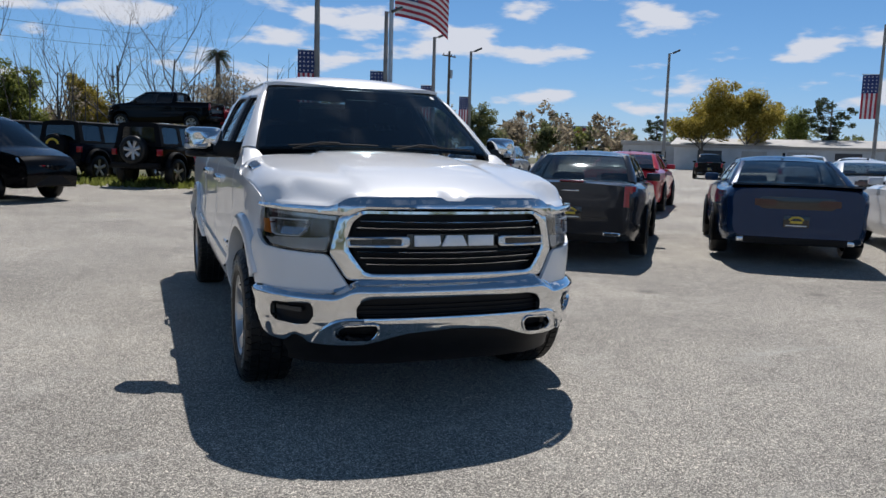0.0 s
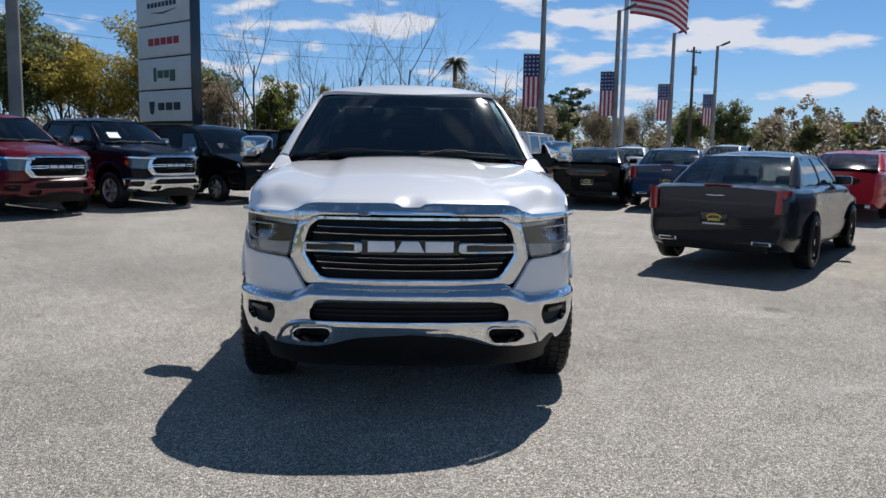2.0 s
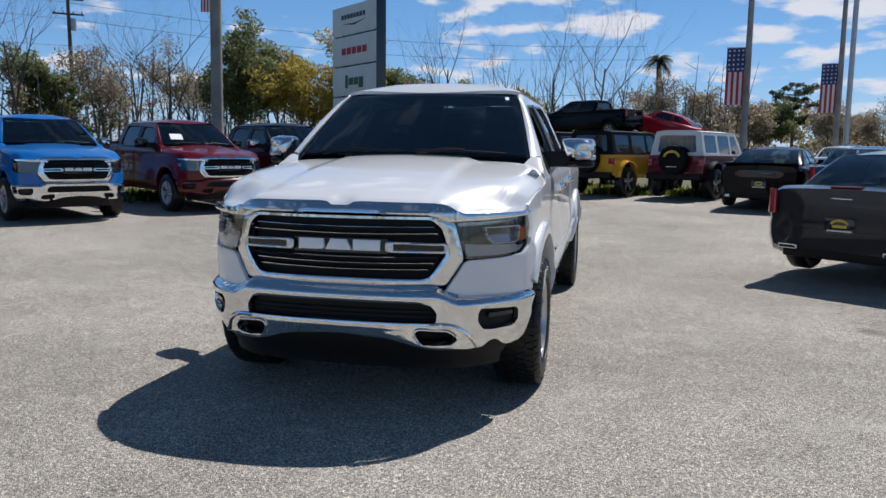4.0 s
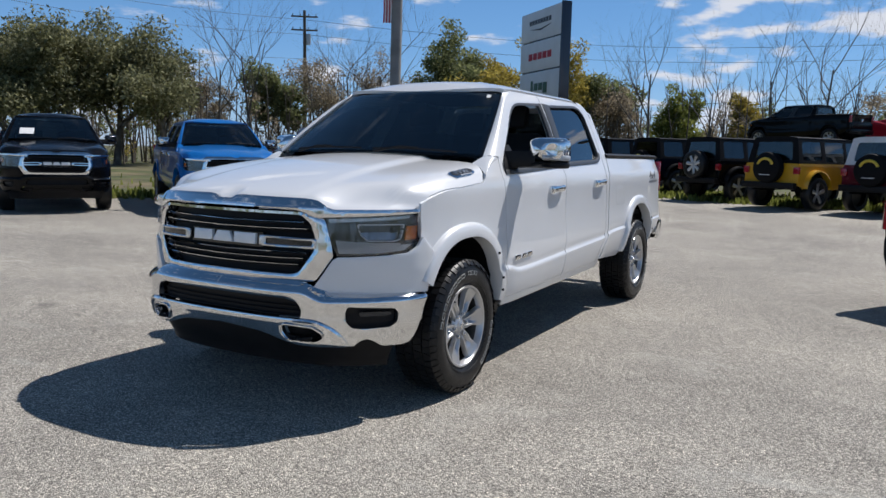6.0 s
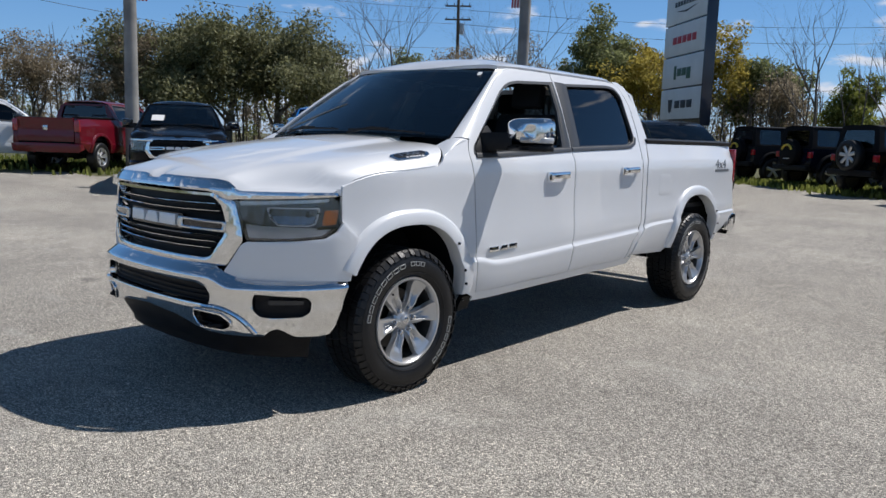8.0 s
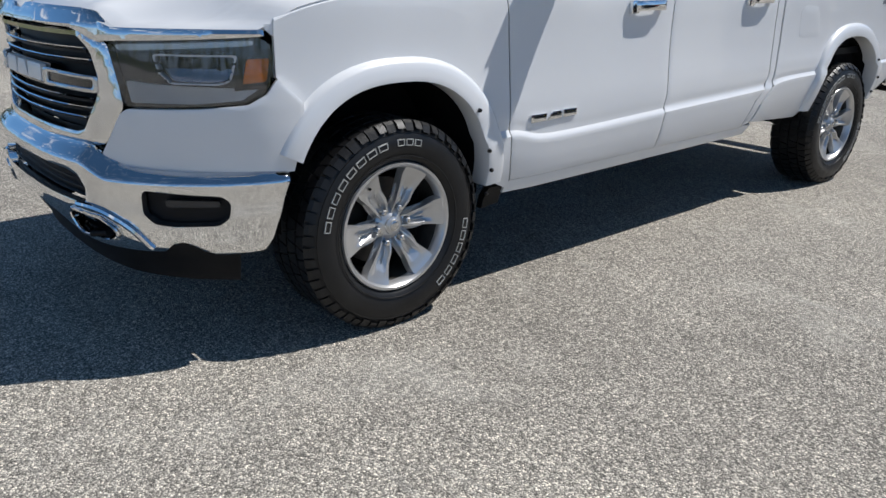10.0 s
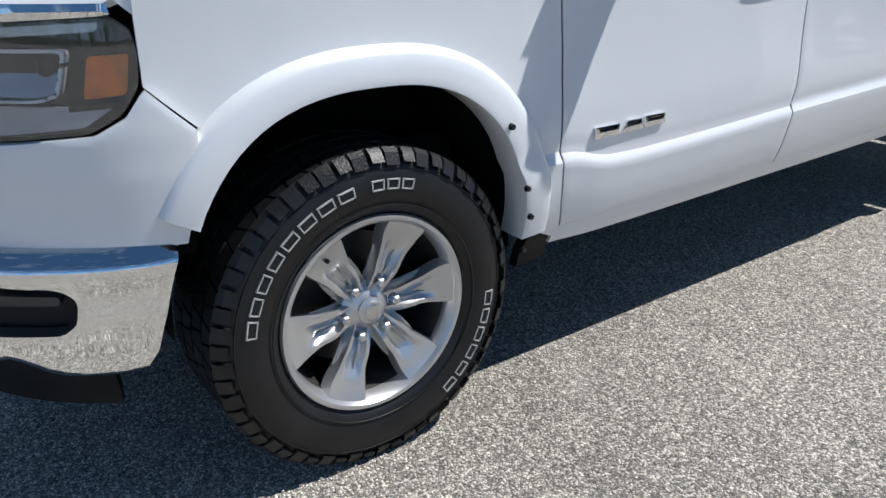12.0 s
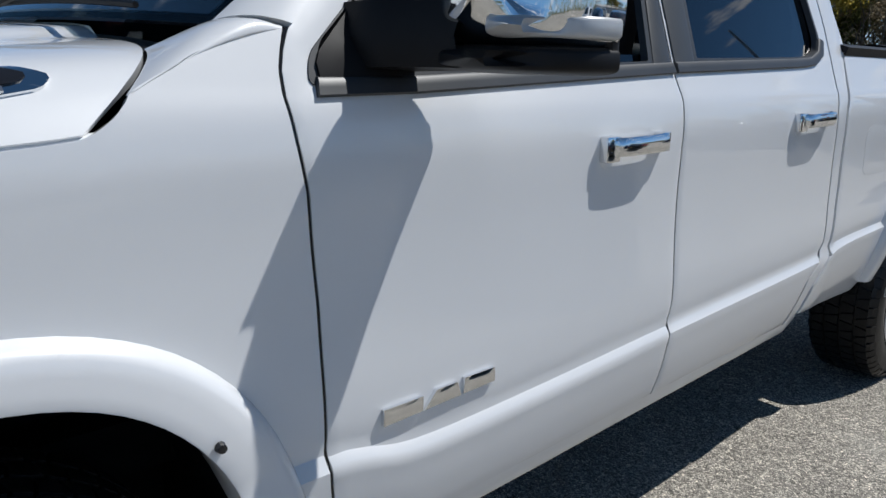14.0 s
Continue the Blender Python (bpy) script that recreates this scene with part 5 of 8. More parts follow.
            p += Vector((0.5, -0.5, 0.7)).normalized() * 0.014 * (1 - (2 * u - 1) ** 2) * smoothstep(1.0, 0.75, v)
            return (sign * p.x, p.y, p.z)
        part("front_pillar", grid(pillar_fn, 8, 26, 0.012), paint, T, "", 50)
        # quarter between rear door and bed, up to the roof
        rear_strip = shifted(SHUT_R[::-1], 0.003, 0.0) + [(2.69, 1.85), (2.60, 1.886), (2.72, 1.884), (2.80, 1.85), (2.845, 1.75), (2.86, 1.60), (2.835, 1.43), (2.772, 1.302), (2.734, 1.21), (2.733, 0.96), (2.693, 0.725), (2.595, 0.622), (2.545, 0.52)]
        part("rear_pillar", sheet(rear_strip, [], 0.025, side_map(sign, 0.001), 0.03 * sign, 0.002 * sign), paint, T)
    # cowl, wipers
    part("cowl", grid(lambda u, v: ((u * 2 - 1) * 0.77, 0.470 - 0.120 * abs(u * 2 - 1) ** 2.2 + (0.03 + 0.07 * (u * 2 - 1) ** 2) * v, 1.372 - 0.03 * abs(u * 2 - 1) ** 2 + 0.012 * v), 24, 3, 0.03), BLACK_PLASTIC, T, "black plastic cowl")
    def cowl_side(sign):
        """The fender's shoulder behind the hood, up to the foot of the pillar."""
        seam_x = HOOD_SEAM_X(0.24)

        def low(u):
            y, z = shoulder_line(u)
            return Vector((side_x(y, z), y, z))

        def left(v):
            a = low(0)
            x = a.x - (a.x - 0.80) * v
            y = hood_rear(x, x / seam_x) + 0.0055
            return Vector((x, y, hood_z(x, y) - 0.003)).lerp(a, (1 - v) ** 6)

        foot = low(1) + Vector((-0.004, 0.002, 0.004))
        edge = curve_through([left(1.0), (0.838, 0.470, 1.394), (0.880, 0.516, 1.399), foot], 10)

        def high(u):
            k = u * (len(edge) - 1)
            i = min(int(k), len(edge) - 2)
            return edge[i].lerp(edge[i + 1], k - i)

        def right(v):
            return low(1).lerp(high(1), v)

        def fn(u, v):
            p = low(u) * (1 - v) + high(u) * v + left(v) * (1 - u) + right(v) * u
            p -= low(0) * (1 - u) * (1 - v) + low(1) * u * (1 - v) + high(0) * (1 - u) * v + high(1) * u * v
            p += Vector((0.77, -0.1, 0.63)) * 0.012 * 4 * v * (1 - v) * math.sin(math.pi * u)
            return (sign * p.x, p.y, p.z)
        return grid(fn, 30, 24, 0.003 * sign)
    for sign in (1, -1):
        part("cowl_corner", cowl_side(sign), paint, T, "", 50)
    for x0, x1 in ((0.06, 0.66), (-0.62, -0.04)):
        pts = [Vector(ws_fn(0.5 + (x0 + (x1 - x0) * t) / 1.64, 0.012 + 0.045 * t * (1 - t))) + Vector((0, -0.020, 0.012)) for t in np.linspace(0, 1, 10)]
        wp = part("wiper_blade", tube(pts, 0.006, 6), BLACK_PLASTIC, T, "black wiper blade")
        part("wiper_arm", tube([pts[0] + Vector((0.02, -0.03, -0.02)), pts[3] + Vector((0, -0.012, 0.012)), pts[5] + Vector((0, -0.006, 0.008))], 0.007, 6), BLACK_PLASTIC, wp)
    # back of the cab and the rear window
    back = [(-0.90, 1.30), (0.90, 1.30), (0.885, 1.40), (0.72, 1.79), (0.62, 1.85), (-0.62, 1.85), (-0.72, 1.79), (-0.885, 1.40)]
    rear_win = rounded([(-0.72, 1.44), (0.72, 1.44), (0.62, 1.80), (-0.62, 1.80)], 0.05)
    back_map = lambda x, z: (x, 2.848 - 0.08 * max(z - 1.42, 0), z)
    part("cab_back", sheet(back, [rear_win], 0.05, back_map, 0.04), paint, T)
    part("rear_window", sheet(rear_win, [], 0.1, lambda x, z: (x, back_map(x, z)[1] - 0.01, z), 0.005), TINTED, T, "dark rear window")

    # bed, tailgate, rear bumper, tail lamps
    part("bed_floor", box(-0.90, 0.90, 2.87, 4.55, 0.84, 0.88), BLACK_PLASTIC, T, "black bed liner floor")
    for sign in (1, -1):
        part("bed_wall", box(*sorted((sign * 0.80, sign * 0.86)), 2.87, 4.56, 0.86, 1.41), BLACK_PLASTIC, T)
        part("bed_rail", grid(lambda u, v: (sign * (0.76 + 0.155 * u), 2.82 + 1.76 * v, 1.428 + 0.016 * math.sin(math.pi * u)), 6, 12, 0.03), BLACK_PLASTIC, T, "black bed rail cap", 60)
        part("tail_lamp", sheet(rounded([(4.565, 1.06), (4.612, 1.06), (4.612, 1.37), (4.565, 1.37)], 0.01), [], 0.02, side_map(sign, 0.006), 0.05 * sign), RED_LENS, T, "red tail lamp")
        part("tail_lamp_rear", box(*sorted((sign * 0.80, sign * 0.955)), 4.575, 4.625, 1.06, 1.37, 0.012), RED_LENS, T, "red tail lamp")
        part("bed_corner", box(*sorted((sign * 0.80, sign * 0.95)), 4.54, 4.612, 0.72, 1.05, 0.015), paint, T)
    part("bed_front", box(-0.90, 0.90, 2.815, 2.87, 0.86, 1.41), paint, T)
    tg = [(-0.795, 0.80), (0.795, 0.80), (0.795, 1.425), (-0.795, 1.425)]
    part("tailgate", sheet(rounded(tg, 0.02), [], 0.06, lambda x, z: (-x, 4.635 + 0.02 * smoothstep(1.25, 1.42, z) - 0.012 * math.exp(-((z - 1.12) / 0.10) ** 4), z), 0.06, 0.006), paint, T)
    part("tailgate_emblem", box(-0.07, 0.07, 4.63, 4.648, 1.10, 1.22, 0.008), SATIN, T)
    rb = [(-0.99, 0.60), (-0.95, 0.52), (0.95, 0.52), (0.99, 0.60), (0.99, 0.74), (0.60, 0.76), (-0.60, 0.76), (-0.99, 0.74)]
    part("rear_bumper", sheet(rb, [], 0.05, lambda x, z: (-x, 4.80 - 0.16 * abs(x) ** 3 - 0.04 * max(0.58 - z, 0) * 8, z), 0.05, 0.008), bumper_mat, T, "chrome rear bumper", 60)
    for sign in (1, -1):
        part("bumper_end", sheet(rounded([(4.44, 0.60), (4.64, 0.55), (4.68, 0.74), (4.52, 0.74)], 0.03), [], 0.03, lambda y, z, sg=sign: (sg * (0.985 - 0.02 * (y - 4.4)), y, z), 0.04 * sign, 0.006 * sign), bumper_mat, T)

    # what shows below and inside
    part("chassis", [box(-0.56, -0.44, -0.75, 4.55, 0.42, 0.60, 0.01), box(0.44, 0.56, -0.75, 4.55, 0.42, 0.60, 0.01)] + [box(-0.5, 0.5, y, y + 0.12, 0.46, 0.56) for y in (-0.6, 0.5, 1.4, 2.5, 3.2, 4.2)], DARK_UNDER, T, "black frame rails")
    part("axle", [tube([(-0.75, y, 0.39), (0.75, y, 0.39)], 0.045, 10) for y in (0.0, REAR_Y)] + [tube([(0.1, 0.2, 0.47), (0.05, 3.4, 0.42)], 0.045, 10)], DARK_UNDER, T)
    for pan in (box(-0.90, 0.90, 0.54, 2.80, 0.52, 0.60), box(-0.70, 0.70, -0.62, 0.50, 0.62, 0.72), box(-0.86, 0.86, 2.82, 4.58, 0.62, 0.84)):
        part("floor_pan", pan, DARK_UNDER, T)
    part("radiator_wall", box(-0.86, 0.86, -0.42, -0.36, 0.60, 1.10), DARK_UNDER, T)
    part("firewall", box(-0.90, 0.90, 0.48, 0.54, 0.55, 1.36), DARK_UNDER, T)
    for sign in (1, -1):
        part("bay_side", box(*sorted((sign * 0.60, sign * 0.90)), -0.40, 0.5, 1.0, 1.10), DARK_UNDER, T)
    for sign in (1, -1):
        part("door_lining", box(*sorted((sign * 0.86, sign * 0.90)), 0.56, 2.82, 0.5, 1.31), DARK_UNDER, T)
    part("dashboard", [box(-0.86, 0.86, 0.56, 0.86, 1.10, 1.345, 0.05), box(-0.12, 0.12, 0.84, 1.0, 0.75, 1.28, 0.03)], DASH_GREY, T, "dark dashboard")
    part("steering_wheel", moved(tube([(0.19 * math.cos(a), 0.19 * math.sin(a), 0) for a in np.linspace(0, 2 * math.pi, 33)[:-1]], 0.016, 8, True), pose(0.40, 0.98, 1.22, 65, 0, 0)), DASH_GREY, T)
    for x in (-0.42, 0.42):
        for y in (1.22, 2.15):
            seat = new("seat")
            seat.parent = T
            part("cushion", box(x - 0.27, x + 0.27, y, y + 0.5, 0.86, 1.02, 0.05), SEAT_CLOTH, seat)
            part("seat_back", moved(box(-0.26, 0.26, -0.07, 0.07, 0.0, 0.62, 0.05), pose(x, y + 0.48, 0.98, -14, 0, 0)), SEAT_CLOTH, seat)
            part("head_rest", moved(box(-0.13, 0.13, -0.05, 0.05, 0.66, 0.84, 0.04), pose(x, y + 0.48, 0.98, -10, 0, 0)), SEAT_CLOTH, seat)
    if main:
        for sign in (1, -1):
            # hood badge: a blue-chrome plate sunk into the hood's side, with its number
            def hood_at(y, h, out):
                x = 0.928 - (h - 1.258) * 1.15
                e = 0.004
                n = Vector((-(hood_z(x + e, y) - hood_z(x - e, y)) / (2 * e), -(hood_z(x, y + e) - hood_z(x, y - e)) / (2 * e), 1)).normalized()
                p = Vector((x, y, hood_z(x, y))) + n * out
                return (sign * p.x, p.y, p.z)
            plate = rounded([(-0.085, 1.285), (-0.050, 1.258), (0.12, 1.258), (0.205, 1.268), (0.222, 1.285), (0.185, 1.310), (-0.03, 1.310), (-0.065, 1.302)], 0.010)
            badge = part("hood_badge", sheet(plate, [], 0.012, lambda a, b: hood_at(a, b, 0.006), 0.012 * sign, 0.002 * sign), CHROME, T, "chrome hood badge")
            core = [((a - 0.07) * 0.82 + 0.07, (b - 1.285) * 0.68 + 1.286) for a, b in plate]
            part("badge_core", sheet(core, [], 0.012, lambda a, b: hood_at(a, b, 0.0075), 0.004 * sign), BADGE_BLACK, badge)
            if sign > 0:
                text_on("1500", 0.046, badge, SATIN, lambda a, b: hood_at(-0.022 + a, 1.274 + b * 0.85, 0.0105), 1.75)
            for i in range(6):
                a0 = 0.02 + 0.024 * i
                part("badge_mark", sheet([(a0, 1.263), (a0 + 0.018, 1.263), (a0 + 0.018, 1.269), (a0, 1.269)], [], 0.008, lambda a, b: hood_at(a, b, 0.009), 0.003 * sign), SATIN, badge)
            # door name as plain raised blocks
            for a0, a1, lean in ((0.687, 0.780, 0.0), (0.784, 0.878, 0.030), (0.884, 0.973, 0.004)):
                up = 0.035 * (a0 - 0.687)
                blk = [(a0, 0.713 + up), (a1, 0.716 + up), (a1 - lean * 0.3, 0.745 + up), (a0 + lean, 0.745 + up)]
                part("name_shape", sheet(blk, [], 0.012, side_map(sign, 0.010), 0.010 * sign, 0.002 * sign), CHROME, T, "plain chrome shape")
        text_on("4x4", 0.115, T, DECAL_GREY, lambda a, b: (side_x(4.08 + a, 1.195 + b) + 0.008, 4.08 + a + 0.25 * b, 1.195 + b), 1.55)
        part("decal_bar", sheet([(4.075, 1.158), (4.43, 1.162), (4.435, 1.186), (4.08, 1.182)], [], 0.02, side_map(1, 0.0065), 0.002), DECAL_GREY, T, "plain grey decal bar")
        # inspection sticker, interior mirror
        part("sticker", grid(lambda u, v: Vector(ws_fn(0.925 + 0.02 * u, 0.885 + 0.05 * v)) + Vector((0, -0.006, 0.004)), 2, 2, 0.002), PAPER, T, "small white windscreen sticker")
        part("inside_mirror", moved(box(-0.12, 0.12, -0.015, 0.015, -0.035, 0.035, 0.012), pose(0, 0.96, 1.74, 12, 0, 0)), BLACK_PLASTIC, T)
    part("headlining", box(-0.62, 0.62, 1.15, 2.55, 1.855, 1.87), DASH_GREY, T)
    return T

white_pickup = pickup("pickup_truck", "white crew-cab pickup truck with chrome bumper parked on asphalt", WHITE_PAINT, pose(0, 0, 0), main=True)

# ---- other vehicles ----
def rolled(parent, at, sign, radius=0.34, width=0.23, rim=None, spokes=5, name="wheel"):
    """A plain road wheel: tyre, rim and spokes."""
    rim = rim or ALLOY
    m = pose(*at) if sign > 0 else pose(*at) @ pose(0, 0, 0, 0, 0, 180)
    w = new(name)
    w.parent = parent
    hw, rr = width / 2, radius * 0.70
    part("tyre", moved(lathe([(rr, hw - 0.03), (rr + 0.02, hw), (radius - 0.03, hw), (radius, hw - 0.03), (radius, -hw + 0.03), (radius - 0.03, -hw), (rr, -hw + 0.02)], 32), m), RUBBER, w, "", 50)
    part("rim", moved(lathe([(rr + 0.004, hw - 0.012), (rr - 0.012, hw - 0.012), (rr - 0.022, hw - 0.06), (rr - 0.03, -0.02), (0.0, -0.02)], 32), m), BRAKE_STEEL if rim is ALLOY else GLOSS_BLACK, w, "", 40)
    for k in range(spokes):
        a = 2 * math.pi * k / spokes + 0.3

        def fn(u, v):
            r = 0.02 + (rr - 0.014) * v
            t = (u * 2 - 1) * (0.040 + 0.015 * v) * (1.0 if v > 0.1 else 0.8)
            return (hw - 0.03 + 0.012 * v - 0.02 * abs(u * 2 - 1) ** 2, r * math.cos(a) - t * math.sin(a), r * math.sin(a) + t * math.cos(a))
        part("spoke", moved(grid(lambda u, v: fn(1 - u, v), 4, 4, 0.02), m), rim, w, "", 45)
    part("hub_cap", moved(lathe([(0.0, hw - 0.014), (0.04, hw - 0.016), (0.05, hw - 0.04)], 16), m), rim, w, "", 40)
    return w


def car(name, label, paint, at, L=5.0, W=1.90, H=1.48, wb=3.05, front=0.92, belt=0.98, hood=0.92, deck=1.04, ws0=0.48, ws1=1.28, rw0=2.78, rw1=3.46,
        roof_w=0.60, wheel_r=0.345, coupe=False, tail="upright", group="", rim=None, category="car", black_deck=False):
    """A saloon or coupe, front towards -y, front axle at y = 0. ws0..ws1: foot and head of the windscreen; rw0..rw1: head and
    foot of the rear window."""
    T = thing(name, label, category, at, group)
    yF, yR = -front, L - front
    hw = W / 2
    # main body: stations from nose to tail
    top = table([yF, yF + 0.12, ws0 * 0.4, ws0, rw0, rw1, yR - 0.25, yR - 0.02], [0.66, hood - 0.10, hood - 0.01, belt + 0.02, belt + 0.05, deck - 0.01, deck, deck - 0.03])
    low = table([yF, yF + 0.3, 1.2, 2.2, yR - 0.4, yR], [0.30, 0.20, 0.19, 0.19, 0.24, 0.36])
    half = table([yF, yF + 0.10, yF + 0.35, 0.0, 1.0, 2.4, wb, yR - 0.45, yR - 0.10, yR], [hw * 0.55, hw * 0.80, hw * 0.93, hw * 0.985, hw * 0.965, hw * 0.97, hw, hw * 0.955, hw * 0.89, hw * 0.82])
    stations = np.concatenate([np.linspace(yF, yF + 0.4, 7), np.linspace(yF + 0.5, yR - 0.5, 34), np.linspace(yR - 0.4, yR, 8)])
    rows = []
    for y in stations:
        w, b, t = half(y), low(y), top(y)
        sh = t - 0.035
        prof = [(0.0, b), (w * 0.80, b), (w * 0.93, b + 0.03), (w * 0.975, b + 0.14), (w * 0.985, b + 0.26), (w * 0.972, b + 0.32), (w * 0.985, b + (sh - b) * 0.62), (w * 0.995, b + (sh - b) * 0.80), (w * 0.975, sh - 0.03), (w * 0.93, sh + 0.005), (w * 0.86, t), (w * 0.5, t + 0.018), (0.0, t + 0.024)]
        rows.append(prof)
    n = len(rows[0])
    v, f = [], []
    for y, prof in zip(stations, rows):
        v += [(x, y, z) for x, z in prof] + [(-x, y, z) for x, z in prof]
    for i in range(len(rows) - 1):
        for j in range(n - 1):
            a, bq = i * 2 * n + j, (i + 1) * 2 * n + j
            f += [(a, a + 1, bq + 1, bq), (a + n, bq + n, bq + n + 1, a + n + 1)]
    for i in (0, len(rows) - 1):
        k = i * 2 * n
        f += [(k + j, k + j + 1, k + n + j + 1, k + n + j) for j in range(n - 1)]
    part("body", (v, f), paint, T, "", 38)
    # wheels in dark arches
    for y in (0.0, wb):
        for sign in (1, -1):
            w = half(y)
            ring = [(y + (wheel_r + 0.045) * math.cos(a), wheel_r + (wheel_r + 0.05) * math.sin(a)) for a in np.linspace(-0.35, math.pi + 0.35, 30)]
            ring = [(p, max(q, 0.17)) for p, q in ring]
            part("wheel_arch", prism(ring, sign * (w * 0.80), sign * (w * 1.0 + 0.006), "x"), DARK_UNDER, T, "dark wheel arch", 30)
            rolled(T, (sign * (w - 0.095), y, wheel_r), sign, wheel_r, 0.235, rim)
    # greenhouse
    zb, zt = belt + 0.015, H - 0.055
    bw, rw = hw * 0.84, roof_w

    def gx(z):
        k = (z - zb) / (zt - zb)
        return bw + (rw - bw) * k - 0.02 * math.sin(math.pi * min(max(k, 0), 1)) * -1
    side = [(ws0 + 0.05, zb), (rw1 - 0.08, zb + 0.03), (rw0, zt - 0.04), (rw0 - 0.5, zt), (ws1, zt)]
    sm = lambda sg: (lambda y, z: (sg * gx(z), y, z))
    split = ws1 + (rw0 - ws1) * (0.62 if coupe else 0.42)
    wins = [rounded([(ws0 + 0.30, zb + 0.03), (split - 0.04, zb + 0.035), (split - 0.06, zt - 0.035), (ws1 + 0.07, zt - 0.035)], 0.03)]
    if not coupe:
        wins.append(rounded([(split + 0.04, zb + 0.035), (rw1 - 0.34, zb + 0.04), (rw0 - 0.10, zt - 0.07), (split + 0.03, zt - 0.035)], 0.03))
    else:
        wins.append(rounded([(split + 0.06, zb + 0.05), (rw1 - 0.75, zb + 0.06), (rw0 - 0.18, zt - 0.07), (split + 0.05, zt - 0.04)], 0.03))
    for sg in (1, -1):
        part("side_frame", sheet(side, wins, 0.045, sm(sg), 0.03 * sg, 0.003 * sg), paint, T)
        for win in wins:
            part("side_window", sheet(win, [], 0.09, lambda y, z, q=sg: (q * (gx(z) - 0.012), y, z), 0.004 * sg), CAR_GLASS, T, "dark side window")
        mz = zb + 0.05
        part("door_mirror", moved(box(-0.11, 0.11, -0.06, 0.08, -0.06, 0.07, 0.035), pose(sg * (bw + 0.13), ws0 + 0.52, mz + 0.03)), paint, T)
        part("mirror_stalk", box(*sorted((sg * (bw - 0.01), sg * (bw + 0.05))), ws0 + 0.50, ws0 + 0.58, mz - 0.02, mz + 0.02, 0.01), BLACK_PLASTIC, T)
        if not coupe:
            for yy in (split - 0.22, rw0 - 0.05):
                part("door_handle", box(*sorted((sg * (half(yy) * 0.985 - 0.01), sg * (half(yy) * 0.985 + 0.018))), yy, yy + 0.18, belt - 0.16, belt - 0.13, 0.008), CHROME, T)

    def roof_fn(u, q):
        k = u * 2 - 1
        y = ws1 - 0.02 + (rw0 + 0.04 - ws1) * q - 0.05 * (1 - k * k) * (1 - q) + 0.05 * (1 - k * k) * q
        return (k * (rw + 0.004), y, zt + (H - zt) * (1 - abs(k) ** 2.4) * (0.55 + 0.45 * math.sin(math.pi * min(max(q, 0), 1))) - 0.05 * smoothstep(0.5, 1.0, q) * (1 - 0.2 * k * k))
    part("roof", grid(roof_fn, 20, 14, 0.02), paint, T, "", 45)

    def screen(y0, z0, w0, y1, z1, w1, bow):
        return lambda u, q: ((u * 2 - 1) * (w0 + (w1 - w0) * q), y0 + (y1 - y0) * q + bow * (1 - (u * 2 - 1) ** 2), z0 + (z1 - z0) * q + 0.03 * math.sin(math.pi * q))
    part("windscreen", grid(screen(ws0 + 0.02, zb - 0.01, bw - 0.02, ws1 - 0.01, zt + 0.012, rw - 0.01, -0.07), 16, 10, 0.006), SIDE_GLASS, T, "", 60)
    part("rear_window", grid(screen(rw1, deck + 0.0, bw - 0.10, rw0 + 0.02, zt - 0.032, rw - 0.045, 0.05), 16, 10, 0.006), SIDE_GLASS, T, "dark rear window", 60)
    for sg in (1, -1):
        part("front_pillar", tube([(sg * (bw - 0.008 + (rw - bw) * k), ws0 + 0.03 + (ws1 - ws0 - 0.02) * k, zb - 0.02 + (zt + 0.012 - zb) * k + 0.02 * math.sin(math.pi * k)) for k in np.linspace(0, 1, 7)], 0.020, 8), paint, T, "", 60)

        def quarter(u, q):
            z = zb + 0.03 + (zt - 0.04 - zb - 0.03) * q
            a = Vector((gx(z), rw1 - 0.10 + (rw0 - rw1 + 0.10) * q, z))
            b = Vector((bw - 0.105 + (rw - 0.045 - bw + 0.105) * q, rw1 + (rw0 + 0.02 - rw1) * q, deck + (zt - 0.032 - deck) * q + 0.03 * math.sin(math.pi * q)))
            p = a.lerp(b, u) + Vector((0.02, 0.02, 0.006)) * 0.6 * math.sin(math.pi * u)
            return (sg * p.x, p.y, p.z)
        part("rear_pillar", grid(quarter, 6, 8, 0.02), paint, T, "", 60)
    part("cabin", box(-bw + 0.08, bw - 0.08, ws0 + 0.35, rw1 - 0.35, 0.35, zb - 0.12), CAR_INSIDE, T)
    for x in (-0.38, 0.38):
        for y in (1.5, 2.4):
            part("seat_back", moved(box(-0.25, 0.25, -0.06, 0.06, 0.0, 0.55 if y < 2 else 0.42, 0.05), pose(x, y, zb - 0.40, -14, 0, 0)), CAR_INSIDE, T)
    # nose
    part("front_grille", box(-0.55, 0.55, yF - 0.005, yF + 0.06, 0.42, 0.60, 0.02), GLOSS_BLACK, T)
    for sg in (1, -1):
        part("headlamp", moved(box(-0.20, 0.20, -0.05, 0.05, -0.06, 0.06, 0.03), pose(sg * (hw * 0.72), yF + 0.13, hood - 0.22, 0, 0, sg * 28)), LAMP_GREY, T)
    # tail
    hwR = half(yR) + 0.02
    if tail == "upright":
        for sg in (1, -1):
            def lamp_fn(u, q):
                a = u * 1.25
                x = hwR - 0.105 + 0.142 * math.sin(a) + 0.006 * q
                y = yR - 0.185 + 0.215 * math.cos(a)
                return (sg * x, y - 0.012 * q, 0.74 + 0.27 * q)
            part("tail_lamp", grid(lamp_fn, 8, 6, 0.03), RED_LENS, T, "tall red tail lamp", 50)
